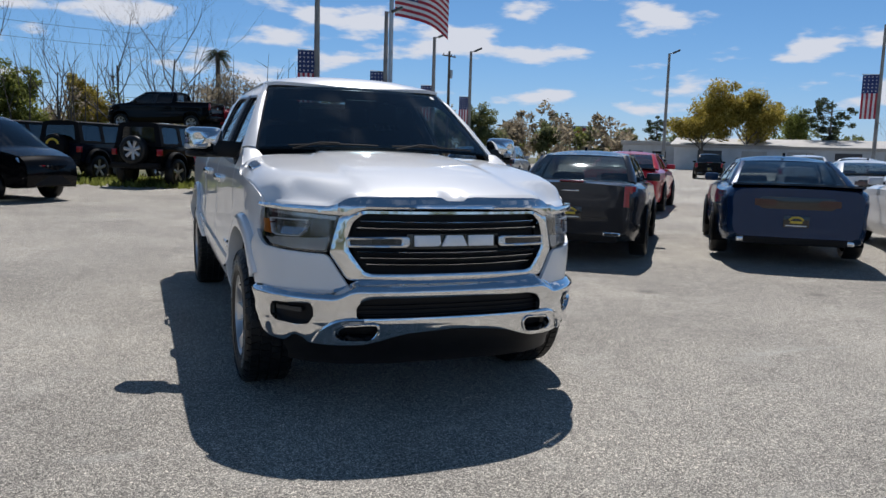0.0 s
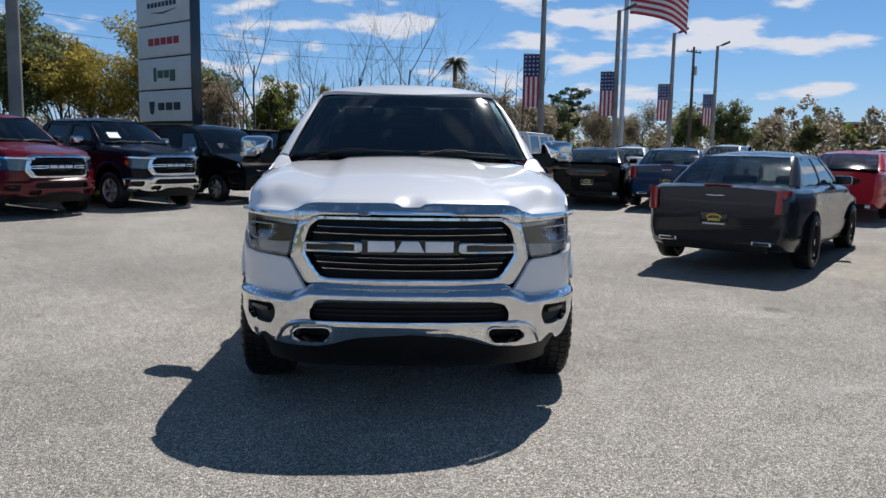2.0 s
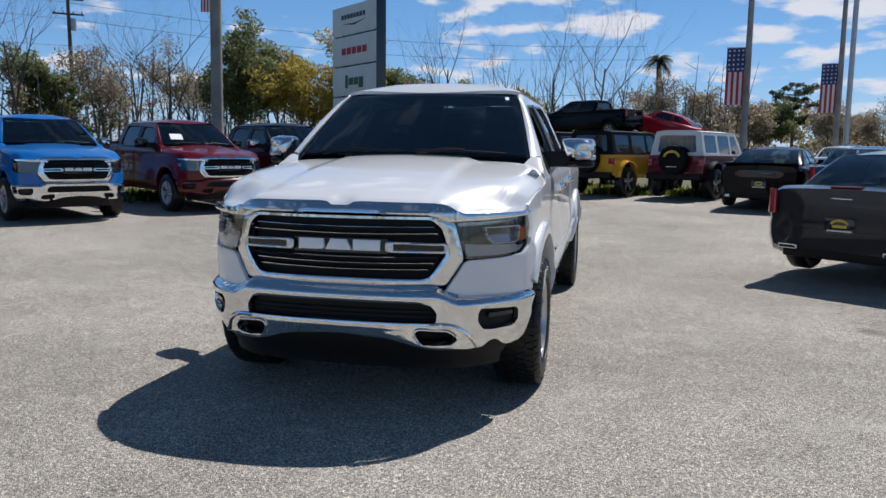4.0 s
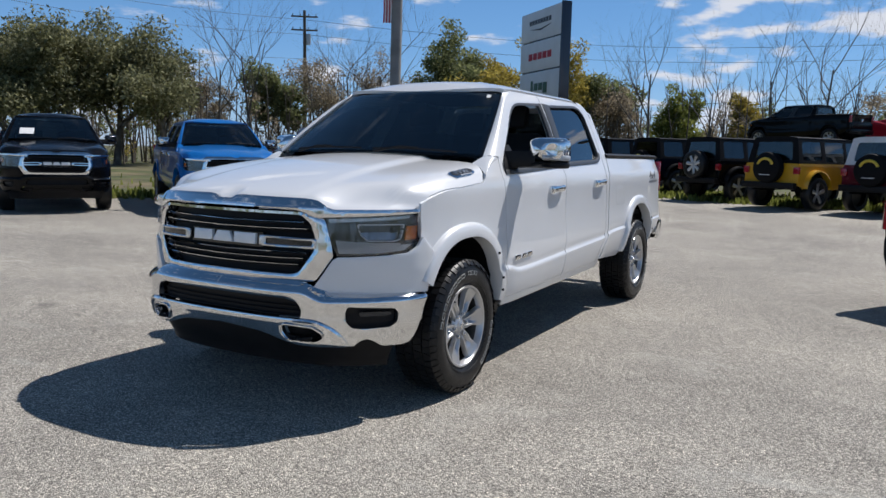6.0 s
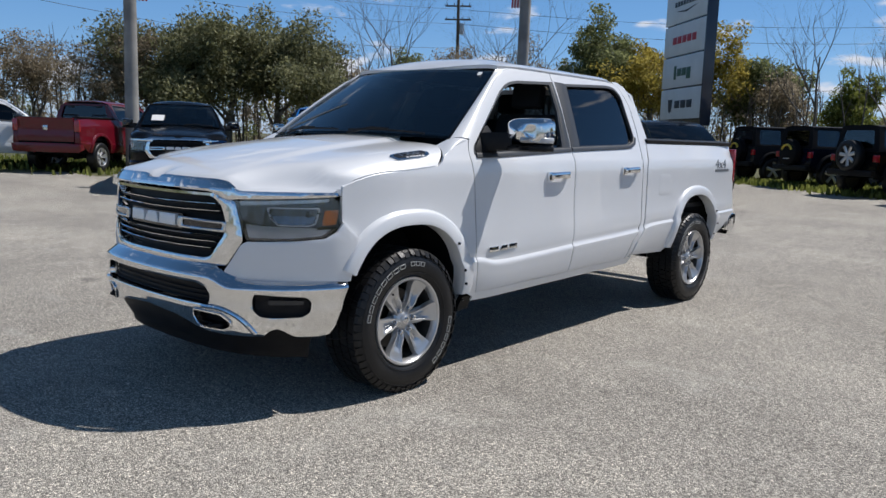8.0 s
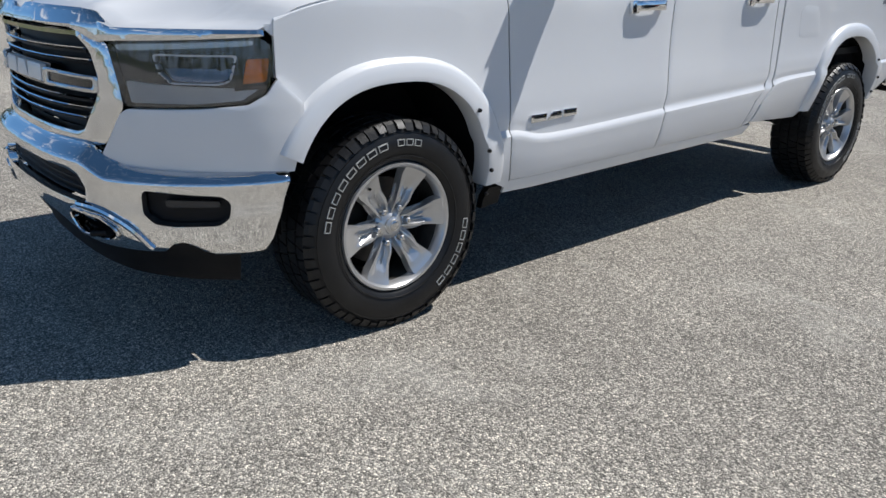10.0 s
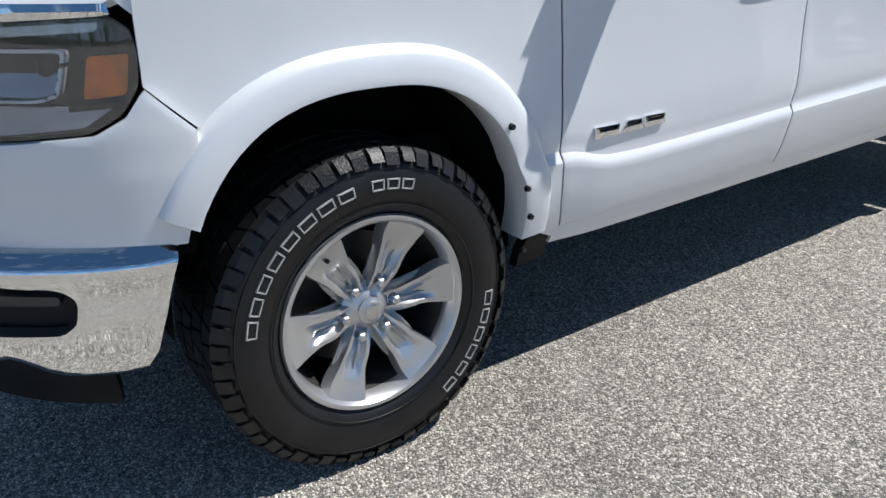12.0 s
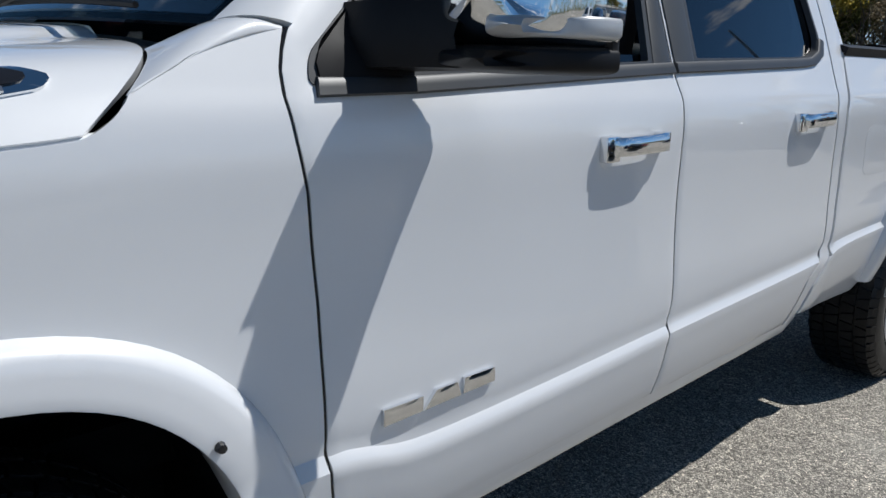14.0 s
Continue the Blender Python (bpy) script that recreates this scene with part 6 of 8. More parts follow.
        part("boot_line", box(-hwR * 0.62, hwR * 0.62, yR - 0.01, yR + 0.004, 0.585, 0.592), BADGE_BLACK, T)
        part("boot_emblem", [box(-0.11, 0.11, yR - 0.03, yR + 0.008, 0.925, 0.937, 0.003)], CHROME, T)
        part("brake_strip", box(-0.16, 0.16, yR - 0.15, yR - 0.05, deck + 0.005, deck + 0.022, 0.005), RED_LENS, T)
        for sg in (1, -1):
            part("exhaust_tip", moved(box(-0.115, 0.115, -0.06, 0.03, -0.028, 0.028, 0.02), pose(sg * 0.56, yR - 0.02, 0.375)), CHROME, T, "chrome exhaust tip")
            part("exhaust_bore", moved(box(-0.095, 0.095, -0.0, 0.034, -0.017, 0.017, 0.01), pose(sg * 0.56, yR - 0.02, 0.375)), BADGE_BLACK, T)
            part("reflector_strip", box(*sorted((sg * 0.45, sg * 0.75)), yR - 0.05, yR - 0.005, 0.455, 0.475), RED_LENS, T)
    else:
        part("tail_panel", sheet(rounded([(-hwR * 0.90, 0.74), (hwR * 0.90, 0.74), (hwR * 0.93, 0.90), (-hwR * 0.93, 0.90)], 0.05), [], 0.05, lambda x, z: (-x, yR + 0.012 - 0.11 * (x / hwR) ** 4, z), 0.03, 0.004), GLOSS_BLACK, T, "black full-width tail panel")
        for sg in (1, -1):
            part("tail_lamp", sheet(rounded([(0.26, 0.775), (hwR * 0.86, 0.775), (hwR * 0.88, 0.865), (0.26, 0.865)], 0.03), [], 0.04, lambda x, z, q=sg: (q * x, yR + 0.018 - 0.11 * (x / hwR) ** 4, z), -0.02 * sg), DARK_RED_LENS, T, "wide dark red tail lamp")
            part("reflector_strip", box(*sorted((sg * 0.52, sg * 0.80)), yR - 0.09, yR - 0.03, 0.47, 0.50), RED_LENS, T)
            part("exhaust_tip", moved(box(-0.11, 0.11, -0.06, 0.03, -0.035, 0.035, 0.02), pose(sg * 0.62, yR - 0.06, 0.31)), SATIN, T)
        part("spoiler", grid(lambda u, q: ((u * 2 - 1) * hwR * 0.98, yR - 0.20 + 0.20 * q - 0.08 * (u * 2 - 1) ** 4, deck + 0.005 + 0.045 * q + 0.01 * math.sin(math.pi * u)), 20, 4, 0.025), GLOSS_BLACK if black_deck else paint, T, "", 50)
    part("lower_valance", box(-hwR * 0.78, hwR * 0.78, yR - 0.10, yR - 0.015, 0.26, 0.42, 0.03), BLACK_PLASTIC, T)
    plate = part("plate_frame", box(-0.16, 0.16, yR - 0.01, yR + 0.012, 0.555, 0.725, 0.008) if tail == "upright" else box(-0.16, 0.16, yR - 0.02, yR + 0.012, 0.50, 0.66, 0.008), GLOSS_BLACK, T, "black dealer plate")
    zc = 0.665 if tail == "upright" else 0.60
    part("plate_arch", [tube([(0.085 * math.cos(a), yR + 0.013, zc - 0.01 + 0.045 * math.sin(a)) for a in np.linspace(0.1, math.pi - 0.1, 12)], 0.014, 6), box(-0.075, 0.075, yR + 0.01, yR + 0.016, zc - 0.045, zc - 0.015, 0.002)], PLATE_YELLOW, plate, "plain yellow arch mark")
    part("plate_bar", box(-0.13, 0.13, yR + 0.01, yR + 0.015, zc - 0.085, zc - 0.070), PAPER, plate)
    fin = [(0.0, 0.0), (0.16, 0.0), (0.13, 0.055), (0.10, 0.05)]
    part("antenna_fin", prism([(rw0 - 0.28 + a, H - 0.012 + b) for a, b in fin], -0.018, 0.018, "x"), GLOSS_BLACK, T)
    return T


def offroader(name, label, paint, top_mat, at, cover=True, group="", logo=True):
    """A boxy four-door off-roader: front towards -y, rear axle at y = 3.0; spare wheel on the tail."""
    T = thing(name, label, "off-road car", at, group)
    hw = 0.80
    tub = [(-0.62, 0.55), (-0.62, 0.98), (-0.50, 1.08), (0.62, 1.13), (0.70, 1.17), (3.62, 1.17), (3.68, 1.12), (3.70, 0.62), (3.45, 0.55), (3.42, 0.75), (3.30, 0.95), (2.70, 0.95), (2.55, 0.75), (2.45, 0.50), (0.55, 0.50), (0.42, 0.75), (0.30, 0.95), (-0.30, 0.95), (-0.42, 0.75), (-0.48, 0.55)]
    for sg in (1, -1):
        part("body_side", sheet(rounded(tub, 0.03), [], 0.06, lambda y, z, q=sg: (q * (hw - 0.10 * smoothstep(0.5, -0.65, y) - 0.03 * abs(z - 0.9)), y, z), 0.04 * sg, 0.004 * sg), paint, T)
        for yy in (0.0, 3.0):
            arc = [(yy + 0.50 * math.cos(a), 0.52 + 0.47 * math.sin(a)) for a in np.linspace(math.pi * 0.97, 0.03 * math.pi, 14)]
            rows = [[Vector((sg * x, p * 1.0, q + dz)) for x, dz in ((0.76, 0.02), (0.80, 0.035), (0.93, 0.02), (0.94, -0.02), (0.76, -0.03))] for p, q in arc]
            v = [p for r in rows for p in r]
            f = [(i * 5 + j, (i + 1) * 5 + j, (i + 1) * 5 + (j + 1) % 5, i * 5 + (j + 1) % 5) for i in range(len(rows) - 1) for j in range(5)]
            part("fender_flare", (v, f), BLACK_PLASTIC if paint is not YELLOW_PAINT else paint, T, "", 40)
            rolled(T, (sg * 0.80, yy, 0.41), sg, 0.41, 0.27, ALLOY, 5)
            part("wheel_well", box(*sorted((sg * 0.45, sg * 0.72)), yy - 0.46, yy + 0.46, 0.45, 0.98), DARK_UNDER, T)
        # hardtop side with three windows
        gx = lambda z: 0.765 - 0.13 * (z - 1.17) / 0.63
        side = [(0.72, 1.175), (3.66, 1.175), (3.60, 1.78), (3.50, 1.82), (1.18, 1.82), (1.10, 1.80)]
        wins = [rounded([(0.98, 1.22), (1.60, 1.22), (1.60, 1.73), (1.22, 1.73)], 0.04), rounded([(1.72, 1.22), (2.52, 1.22), (2.52, 1.73), (1.72, 1.73)], 0.04), rounded([(2.68, 1.25), (3.48, 1.25), (3.45, 1.73), (2.68, 1.73)], 0.06)]
        part("top_side", sheet(side, wins, 0.05, lambda y, z, q=sg: (q * gx(z), y, z), 0.03 * sg, 0.003 * sg), top_mat, T)
        for w in wins:
            part("side_window", sheet(w, [], 0.1, lambda y, z, q=sg: (q * (gx(z) - 0.012), y, z), 0.004 * sg), CAR_GLASS, T)
        part("tail_lamp", box(*sorted((sg * 0.66, sg * 0.82)), 3.66, 3.735, 0.90, 1.08, 0.015), RED_LENS, T, "red tail lamp")
        part("door_mirror", moved(box(-0.10, 0.10, -0.05, 0.05, -0.09, 0.09, 0.03), pose(sg * 0.95, 0.95, 1.30)), BLACK_PLASTIC, T)
        part("headlamp", moved(lathe([(0.0, -0.03), (0.085, -0.02), (0.10, 0.02)], 20, "y"), pose(sg * 0.52, -0.66, 0.92)), REFLECTOR, T)
    part("hood", grid(lambda u, v: ((u * 2 - 1) * (0.66 + 0.10 * v), -0.63 + 1.30 * v, 1.04 + 0.10 * v + 0.03 * (1 - (u * 2 - 1) ** 4)), 14, 8, 0.02), paint, T)
    part("nose", box(-0.68, 0.68, -0.66, -0.58, 0.60, 1.05, 0.03), paint, T)
    for i in range(7):
        part("grille_slot", box(-0.33 + 0.10 * i, -0.27 + 0.10 * i, -0.672, -0.655, 0.74, 1.0, 0.008), BADGE_BLACK, T)
    part("tail_panel", sheet(rounded([(-0.78, 0.62), (0.78, 0.62), (0.77, 1.17), (-0.77, 1.17)], 0.03), [], 0.1, lambda x, z: (-x, 3.69, z), 0.05, 0.004), paint, T)
    bw = rounded([(-0.56, 1.26), (0.56, 1.26), (0.50, 1.72), (-0.50, 1.72)], 0.05)
    part("top_back", sheet([(-0.765, 1.175), (0.765, 1.175), (0.64, 1.80), (0.56, 1.83), (-0.56, 1.83), (-0.64, 1.80)], [bw], 0.05, lambda x, z: (-x, 3.655 - 0.09 * (z - 1.17), z), 0.03), top_mat, T)
    part("rear_window", sheet(bw, [], 0.1, lambda x, z: (-x, 3.645 - 0.09 * (z - 1.17), z), 0.004), CAR_GLASS, T)
    part("top_roof", grid(lambda u, v: ((u * 2 - 1) * 0.64, 1.12 + 2.48 * v, 1.815 + 0.045 * (1 - (u * 2 - 1) ** 4) - 0.03 * (1 - min(v * 6, 1))), 14, 8, 0.03), top_mat, T, "", 50)
    part("windscreen", grid(lambda u, v: ((u * 2 - 1) * (0.70 - 0.08 * v), 0.72 + 0.36 * v, 1.17 + 0.63 * v), 6, 4, 0.01), CAR_GLASS, T)
    part("rear_bumper", box(-0.78, 0.78, 3.70, 3.86, 0.52, 0.68, 0.03), BLACK_PLASTIC, T)
    part("front_bumper", box(-0.78, 0.78, -0.92, -0.70, 0.52, 0.70, 0.03), BLACK_PLASTIC, T)
    part("cabin", box(-0.66, 0.66, 0.75, 3.55, 0.50, 1.12), CAR_INSIDE, T)
    spare = new("spare_wheel")
    spare.parent = T
    if cover:
        part("cover", moved(lathe([(0.0, 3.96), (0.33, 3.955), (0.385, 3.93), (0.40, 3.88), (0.40, 3.74), (0.36, 3.71)], 40, "y"), pose(0, 0, 1.05)), BLACK_TOP, spare, "black spare wheel cover", 40)
        if logo:
            part("arch_mark", moved(tube([(0.21 * math.cos(a), 3.965, 0.06 + 0.17 * math.sin(a)) for a in np.linspace(0.15, math.pi - 0.15, 16)], 0.035, 6), pose(0, 0, 1.05)), PLATE_YELLOW, spare, "plain yellow arch mark")
            part("mark_bar", box(-0.15, 0.15, 3.955, 3.968, 0.86, 0.875), PAPER, spare)
    else:
        rolled(spare, (0, 0, 0), 1, 0.41, 0.26, ALLOY, 7, "road_wheel").matrix_basis = pose(0, 3.84, 1.05, 0, 0, 90)
    return T


def van(name, label, paint, at):
    """A short delivery van, front towards -y, front axle at y = 0."""
    T = thing(name, label, "van", at)
    prof = [(-0.84, 0.30), (-0.88, 0.55), (-0.84, 0.80), (-0.70, 0.95), (-0.20, 1.08), (0.08, 1.14), (0.75, 1.62), (1.00, 1.76), (1.40, 1.84), (3.60, 1.86), (3.74, 1.80), (3.82, 1.20), (3.84, 0.40), (3.50, 0.28)]
    arch_f = [(0.40 * math.cos(a), 0.32 + 0.42 * math.sin(a)) for a in np.linspace(0, math.pi, 14)]
    bottom = [(3.50, 0.28)] + [(p + 3.1, q) for p, q in arch_f if q > 0.30] + [(2.6, 0.26), (0.5, 0.26)] + [(p, q) for p, q in arch_f if q > 0.30] + [(-0.5, 0.28)]
    out = prof[:-1] + bottom

    def gx(y, z):
        return 0.90 - 0.16 * max(z - 1.05, 0) / 0.8 - 0.05 * max(0.5 - z, 0) - 0.22 * smoothstep(0.1, -0.9, y) - 0.02 * smoothstep(3.3, 3.85, y)
    win = rounded([(0.62, 1.16), (1.45, 1.16), (1.45, 1.66), (1.02, 1.66)], 0.05)
    for sg in (1, -1):
        part("body_side", sheet(out, [win], 0.045, lambda y, z, q=sg: (q * gx(y, z), y, z), 0.04 * sg, 0.006 * sg), paint, T, "", 40)
        part("side_window", sheet(win, [], 0.1, lambda y, z, q=sg: (q * (gx(y, z) - 0.012), y, z), 0.004 * sg), CAR_GLASS, T)
        for yy in (0.0, 3.1):
            rolled(T, (sg * 0.79, yy, 0.325), sg, 0.325, 0.21, SATIN, 9)
            part("wheel_well", box(*sorted((sg * 0.4, sg * 0.70)), yy - 0.4, yy + 0.4, 0.3, 0.76), DARK_UNDER, T)
        part("headlamp", sheet(rounded([(0.44, 0.78), (0.70, 0.83), (0.74, 0.93), (0.62, 0.95), (0.46, 0.86)], 0.02), [], 0.03, lambda x, z, q=sg: (q * x, -0.84 + 0.62 * (x - 0.40) ** 1.3 + 0.35 * max(z - 0.75, 0), z), -0.03 * sg), REFLECTOR, T, "clear headlamp")
        part("fog_lamp", moved(lathe([(0.0, -0.02), (0.05, -0.01), (0.06, 0.02)], 14, "y"), pose(sg * 0.55, -0.80, 0.45)), LAMP_GREY, T)
        part("door_mirror", moved(box(-0.12, 0.12, -0.05, 0.06, -0.10, 0.10, 0.04), pose(sg * 1.02, 0.62, 1.22)), CHROME, T)
    line = [(-0.88, 0.55), (-0.84, 0.80), (-0.70, 0.95), (-0.20, 1.08), (0.08, 1.14)]

    def strip(pts, n=10, inset=0.0):
        c = curve_through([(a, b, 0) for a, b in pts], 4)
        rows = [[Vector(((k * 2 / n - 1) * (gx(p.x, p.y) - inset), p.x - 0.06 * (1 - (k * 2 / n - 1) ** 2), p.y + 0.03 * (1 - (k * 2 / n - 1) ** 2))) for k in range(n + 1)] for p in c]
        return thicken_grid(rows, 0.02)
    part("hood", strip(line[2:]), paint, T, "", 45)
    part("nose", strip([(-0.84, 0.30), (-0.88, 0.55), (-0.84, 0.80), (-0.70, 0.95)]), paint, T, "", 45)
    part("windscreen", strip([(0.08, 1.14), (0.42, 1.40), (0.75, 1.62), (0.92, 1.72)]), CAR_GLASS, T, "windscreen with a paper sheet", 60)
    part("roof", strip([(0.92, 1.72), (1.40, 1.84), (2.5, 1.86), (3.60, 1.86), (3.74, 1.80)]), paint, T, "", 45)
    part("back", strip([(3.74, 1.80), (3.82, 1.20), (3.84, 0.40)]), paint, T)
    part("grille", sheet(rounded([(-0.46, 0.66), (0.46, 0.66), (0.50, 0.76), (-0.50, 0.76)], 0.03), [], 0.05, lambda x, z: (x, -0.955 + 0.25 * x * x, z), 0.03), GLOSS_BLACK, T)
    part("grille_strip", sheet([(-0.48, 0.765), (0.48, 0.765), (0.48, 0.785), (-0.48, 0.785)], [], 0.05, lambda x, z: (x, -0.952 + 0.25 * x * x, z), 0.02), CHROME, T)
    part("intake", sheet(rounded([(-0.50, 0.36), (0.50, 0.36), (0.46, 0.56), (-0.46, 0.56)], 0.03), [], 0.05, lambda x, z: (x, -0.962 + 0.25 * x * x, z), 0.03), BLACK_PLASTIC, T)
    part("cabin", box(-0.7, 0.7, 0.3, 3.7, 0.32, 1.10), CAR_INSIDE, T)
    part("window_paper", moved(box(-0.13, 0.13, -0.004, 0.004, -0.09, 0.09), pose(-0.42, 0.30, 1.36, -50, 0, 0)), PAPER, T, "white paper sheet")
    return T


def on_ground(x, y, rz, ahead=0.0):
    """The pose whose local point (0, ahead) stands at x, y."""
    c, s_ = math.cos(radians(rz)), math.sin(radians(rz))
    px, py = x + s_ * ahead, y - c * ahead
    return pose(px, py, ground_z(px, py), 0, 0, rz)


# row of pickups and a van, noses towards the lane
ROW = 54
red_pickup = pickup("pickup_truck", "dark red crew-cab pickup with chrome grille and window paper", RED_PAINT, on_ground(-6.4, 9.95, ROW + 2, -1.0), bumper_mat=RED_PAINT, group="pickups in the row")
blue_pickup = pickup("pickup_truck", "bright blue crew-cab pickup with chrome front bumper", BLUE_PAINT, on_ground(-7.9, 7.2, ROW + 2, -1.0), group="pickups in the row")
black_pickup = pickup("pickup_truck", "black crew-cab pickup with chrome grille and window paper", BLACK_PAINT, on_ground(-10.5, 5.15, ROW + 4, -1.0), bumper_mat=BLACK_PAINT, group="pickups in the row")
old_pickup = pickup("pickup_truck", "dark blue crew-cab pickup with chrome bumper beside a van", NAVY_PAINT, on_ground(-4.85, 12.0, ROW, -1.0), group="pickups in the row")
van("van", "black compact delivery van parked beside a pickup", BLACK_PAINT, on_ground(-3.3, 14.2, ROW - 4, -0.9))
red_tail = pickup("pickup_truck", "dark red crew-cab pickup seen from behind on grass", RED_PAINT, on_ground(-17.5, 5.3, 214, 4.7), bumper_mat=RED_PAINT)
white_side = pickup("pickup_truck", "white crew-cab pickup with black wheels on grass", WHITE_PAINT, on_ground(-21.0, 3.6, 163, 3.0), bumper_mat=WHITE_PAINT)
for truck, x, z in ((red_pickup, -0.47, 1.568), (black_pickup, -0.47, 1.568), (old_pickup, -0.45, 1.568)):
    part("window_paper", moved(box(-0.13, 0.13, -0.003, 0.003, -0.10, 0.10), pose(x, 0.598, z, -53, 0, -8)), PAPER, truck, "white paper sheet on the glass")

# saloons and coupes on the open lot, tails towards the lane
def tail_at(x, y, heading, L, front):
    """Pose of a car whose tail stands at x, y and which points along heading (degrees from +y to +x)."""
    return on_ground(x, y, 180 - heading, L - front)


car("sedan", "dark grey four-door sedan with red upright tail lamps", GREY_PAINT, tail_at(3.72, 4.12, 39, 5.04, 0.92), group="cars on the lot", rim=GLOSS_BLACK)
car("coupe", "deep blue two-door coupe with black spoiler and full-width tail lamps", DEEP_BLUE, tail_at(6.55, 3.05, 38, 5.02, 0.95), L=5.02, W=1.98, H=1.46, wb=2.95, front=0.95, deck=1.02, belt=0.99, ws0=0.62, ws1=1.36, rw0=2.50, rw1=3.36, coupe=True, tail="wide", group="cars on the lot", rim=GLOSS_BLACK, black_deck=True)
car("coupe", "bright red two-door coupe with black spoiler", BRIGHT_RED, tail_at(8.9, 10.6, 42, 5.02, 0.95), L=5.02, W=1.95, H=1.46, wb=2.95, front=0.95, deck=1.02, belt=0.99, ws0=0.62, ws1=1.36, rw0=2.50, rw1=3.36, coupe=True, tail="wide", group="cars on the lot", rim=GLOSS_BLACK, black_deck=True)
car("coupe", "black two-door coupe parked before an off-roader", BLACK_PAINT, tail_at(4.55, 13.9, 20, 5.02, 0.95), L=5.02, W=1.93, H=1.46, wb=2.95, front=0.95, deck=1.02, belt=0.99, ws0=0.62, ws1=1.36, rw0=2.50, rw1=3.36, coupe=True, tail="wide", group="cars on the lot", rim=GLOSS_BLACK)
car("sedan", "dark blue four-door sedan behind a grey sedan", DEEP_BLUE, tail_at(6.2, 12.9, 26, 5.0, 0.92), group="cars on the lot", rim=ALLOY)

car("coupe", "white two-door coupe with black spoiler beside a blue coupe", WHITE_PAINT, tail_at(14.5, 8.3, 40, 4.8, 0.95), L=4.8, W=1.93, H=1.38, wb=2.81, front=0.95, deck=1.0, belt=0.95, ws0=0.62, ws1=1.40, rw0=2.45, rw1=3.30, coupe=True, tail="wide", group="cars on the lot", rim=ALLOY, black_deck=True)
car("sedan", "white four-door sedan parked beside a deep blue coupe", WHITE_PAINT, tail_at(8.75, 1.70, 38, 4.9, 0.92), L=4.9, group="cars on the lot", rim=ALLOY)

# off-roaders, tails towards the lane
def jeep_at(x, y, heading):
    return on_ground(x, y, 180 - heading, 3.8)


offroader("off_roader", "yellow four-door off-roader with black top and covered spare wheel", YELLOW_PAINT, BLACK_TOP, jeep_at(0.55, 17.6, 30), group="off-roaders in the row")
offroader("off_roader", "dark red four-door off-roader with white hardtop and covered spare wheel", RED_PAINT, WHITE_TOP, jeep_at(2.9, 17.2, 28), group="off-roaders in the row")
offroader("off_roader", "black four-door off-roader with an uncovered spare wheel", BLACK_PAINT, BLACK_TOP, jeep_at(-1.65, 19.5, 34), cover=False, group="off-roaders in the row")
offroader("off_roader", "black four-door off-roader with covered spare wheel", NAVY_PAINT, BLACK_TOP, jeep_at(-3.9, 21.8, 36), group="off-roaders in the row")
offroader("off_roader", "dark grey four-door off-roader with pale roof edge", GREY_PAINT, BLACK_TOP, jeep_at(-6.2, 23.6, 38), group="off-roaders in the row")

# cars farther across the lot
FAR = [(27.0, 20.0, 60, WHITE_PAINT, "white"), (20.5, 16.2, 48, WHITE_PAINT, "white"), (31.5, 34.0, 40, BLACK_PAINT, "black"), (36.5, 46.0, 222, BLACK_PAINT, "black"), (26.5, 36.5, 38, SILVER_PAINT, "silver"),
       (12.2, 24.5, 36, SILVER_PAINT, "silver"), (14.6, 29.5, 30, BLACK_PAINT, "black"), (9.4, 27.2, 24, WHITE_PAINT, "white"), (11.5, 34.0, 20, NAVY_PAINT, "dark blue")]
for x, y, h, p_, word in FAR:
    car("sedan", word + " sedan parked far across the lot", p_, tail_at(x, y, h, 5.0, 0.92), group="cars far across the lot", H=1.62 if word != "white" else 1.5)

# ---- sign, poles, flags ----
SIGN_GREY = material("sign_panel", (0.66, 0.67, 0.68), 0.45, vary=0.06, scale=1.5)
SIGN_DARK = material("sign_edge", (0.012, 0.018, 0.035), 0.3, vary=0.1, scale=2, coat=0.4)
SIGN_RED = material("sign_red", (0.42, 0.015, 0.03), 0.5, vary=0.05, scale=4)
SIGN_GREEN = material("sign_green", (0.05, 0.11, 0.07), 0.5, vary=0.05, scale=4)
SIGN_INK = material("sign_ink", (0.02, 0.025, 0.035), 0.5, vary=0.05, scale=4)
CONCRETE_POLE = material("concrete_pole", (0.30, 0.29, 0.27), 0.85, vary=0.15, scale=1.2, bump=0.3, bump_scale=40, other=(0.20, 0.195, 0.185), other_scale=0.8)
STEEL_POLE = material("steel_pole", (0.42, 0.43, 0.44), 0.4, 0.6, vary=0.1, scale=2)
WOOD_POLE = material("wood_pole", (0.11, 0.085, 0.062), 0.85, vary=0.3, scale=3, bump=0.4, bump_scale=30, stretch=(1, 1, 0.15))
FLAG_RED = material("flag_red", (0.42, 0.03, 0.05), 0.75, vary=0.1, scale=3)
FLAG_WHITE = material("flag_white", (0.72, 0.72, 0.72), 0.75, vary=0.06, scale=3)
FLAG_BLUE = material("flag_blue", (0.03, 0.05, 0.16), 0.75, vary=0.1, scale=3)
WIRE = material("wire", (0.02, 0.02, 0.02), 0.6, vary=0.1, scale=5)
SHED_WHITE = material("shed_white", (0.55, 0.56, 0.56), 0.6, vary=0.1, scale=0.8)
SHED_ROOF = material("shed_roof", (0.42, 0.40, 0.37), 0.6, vary=0.12, scale=0.6)


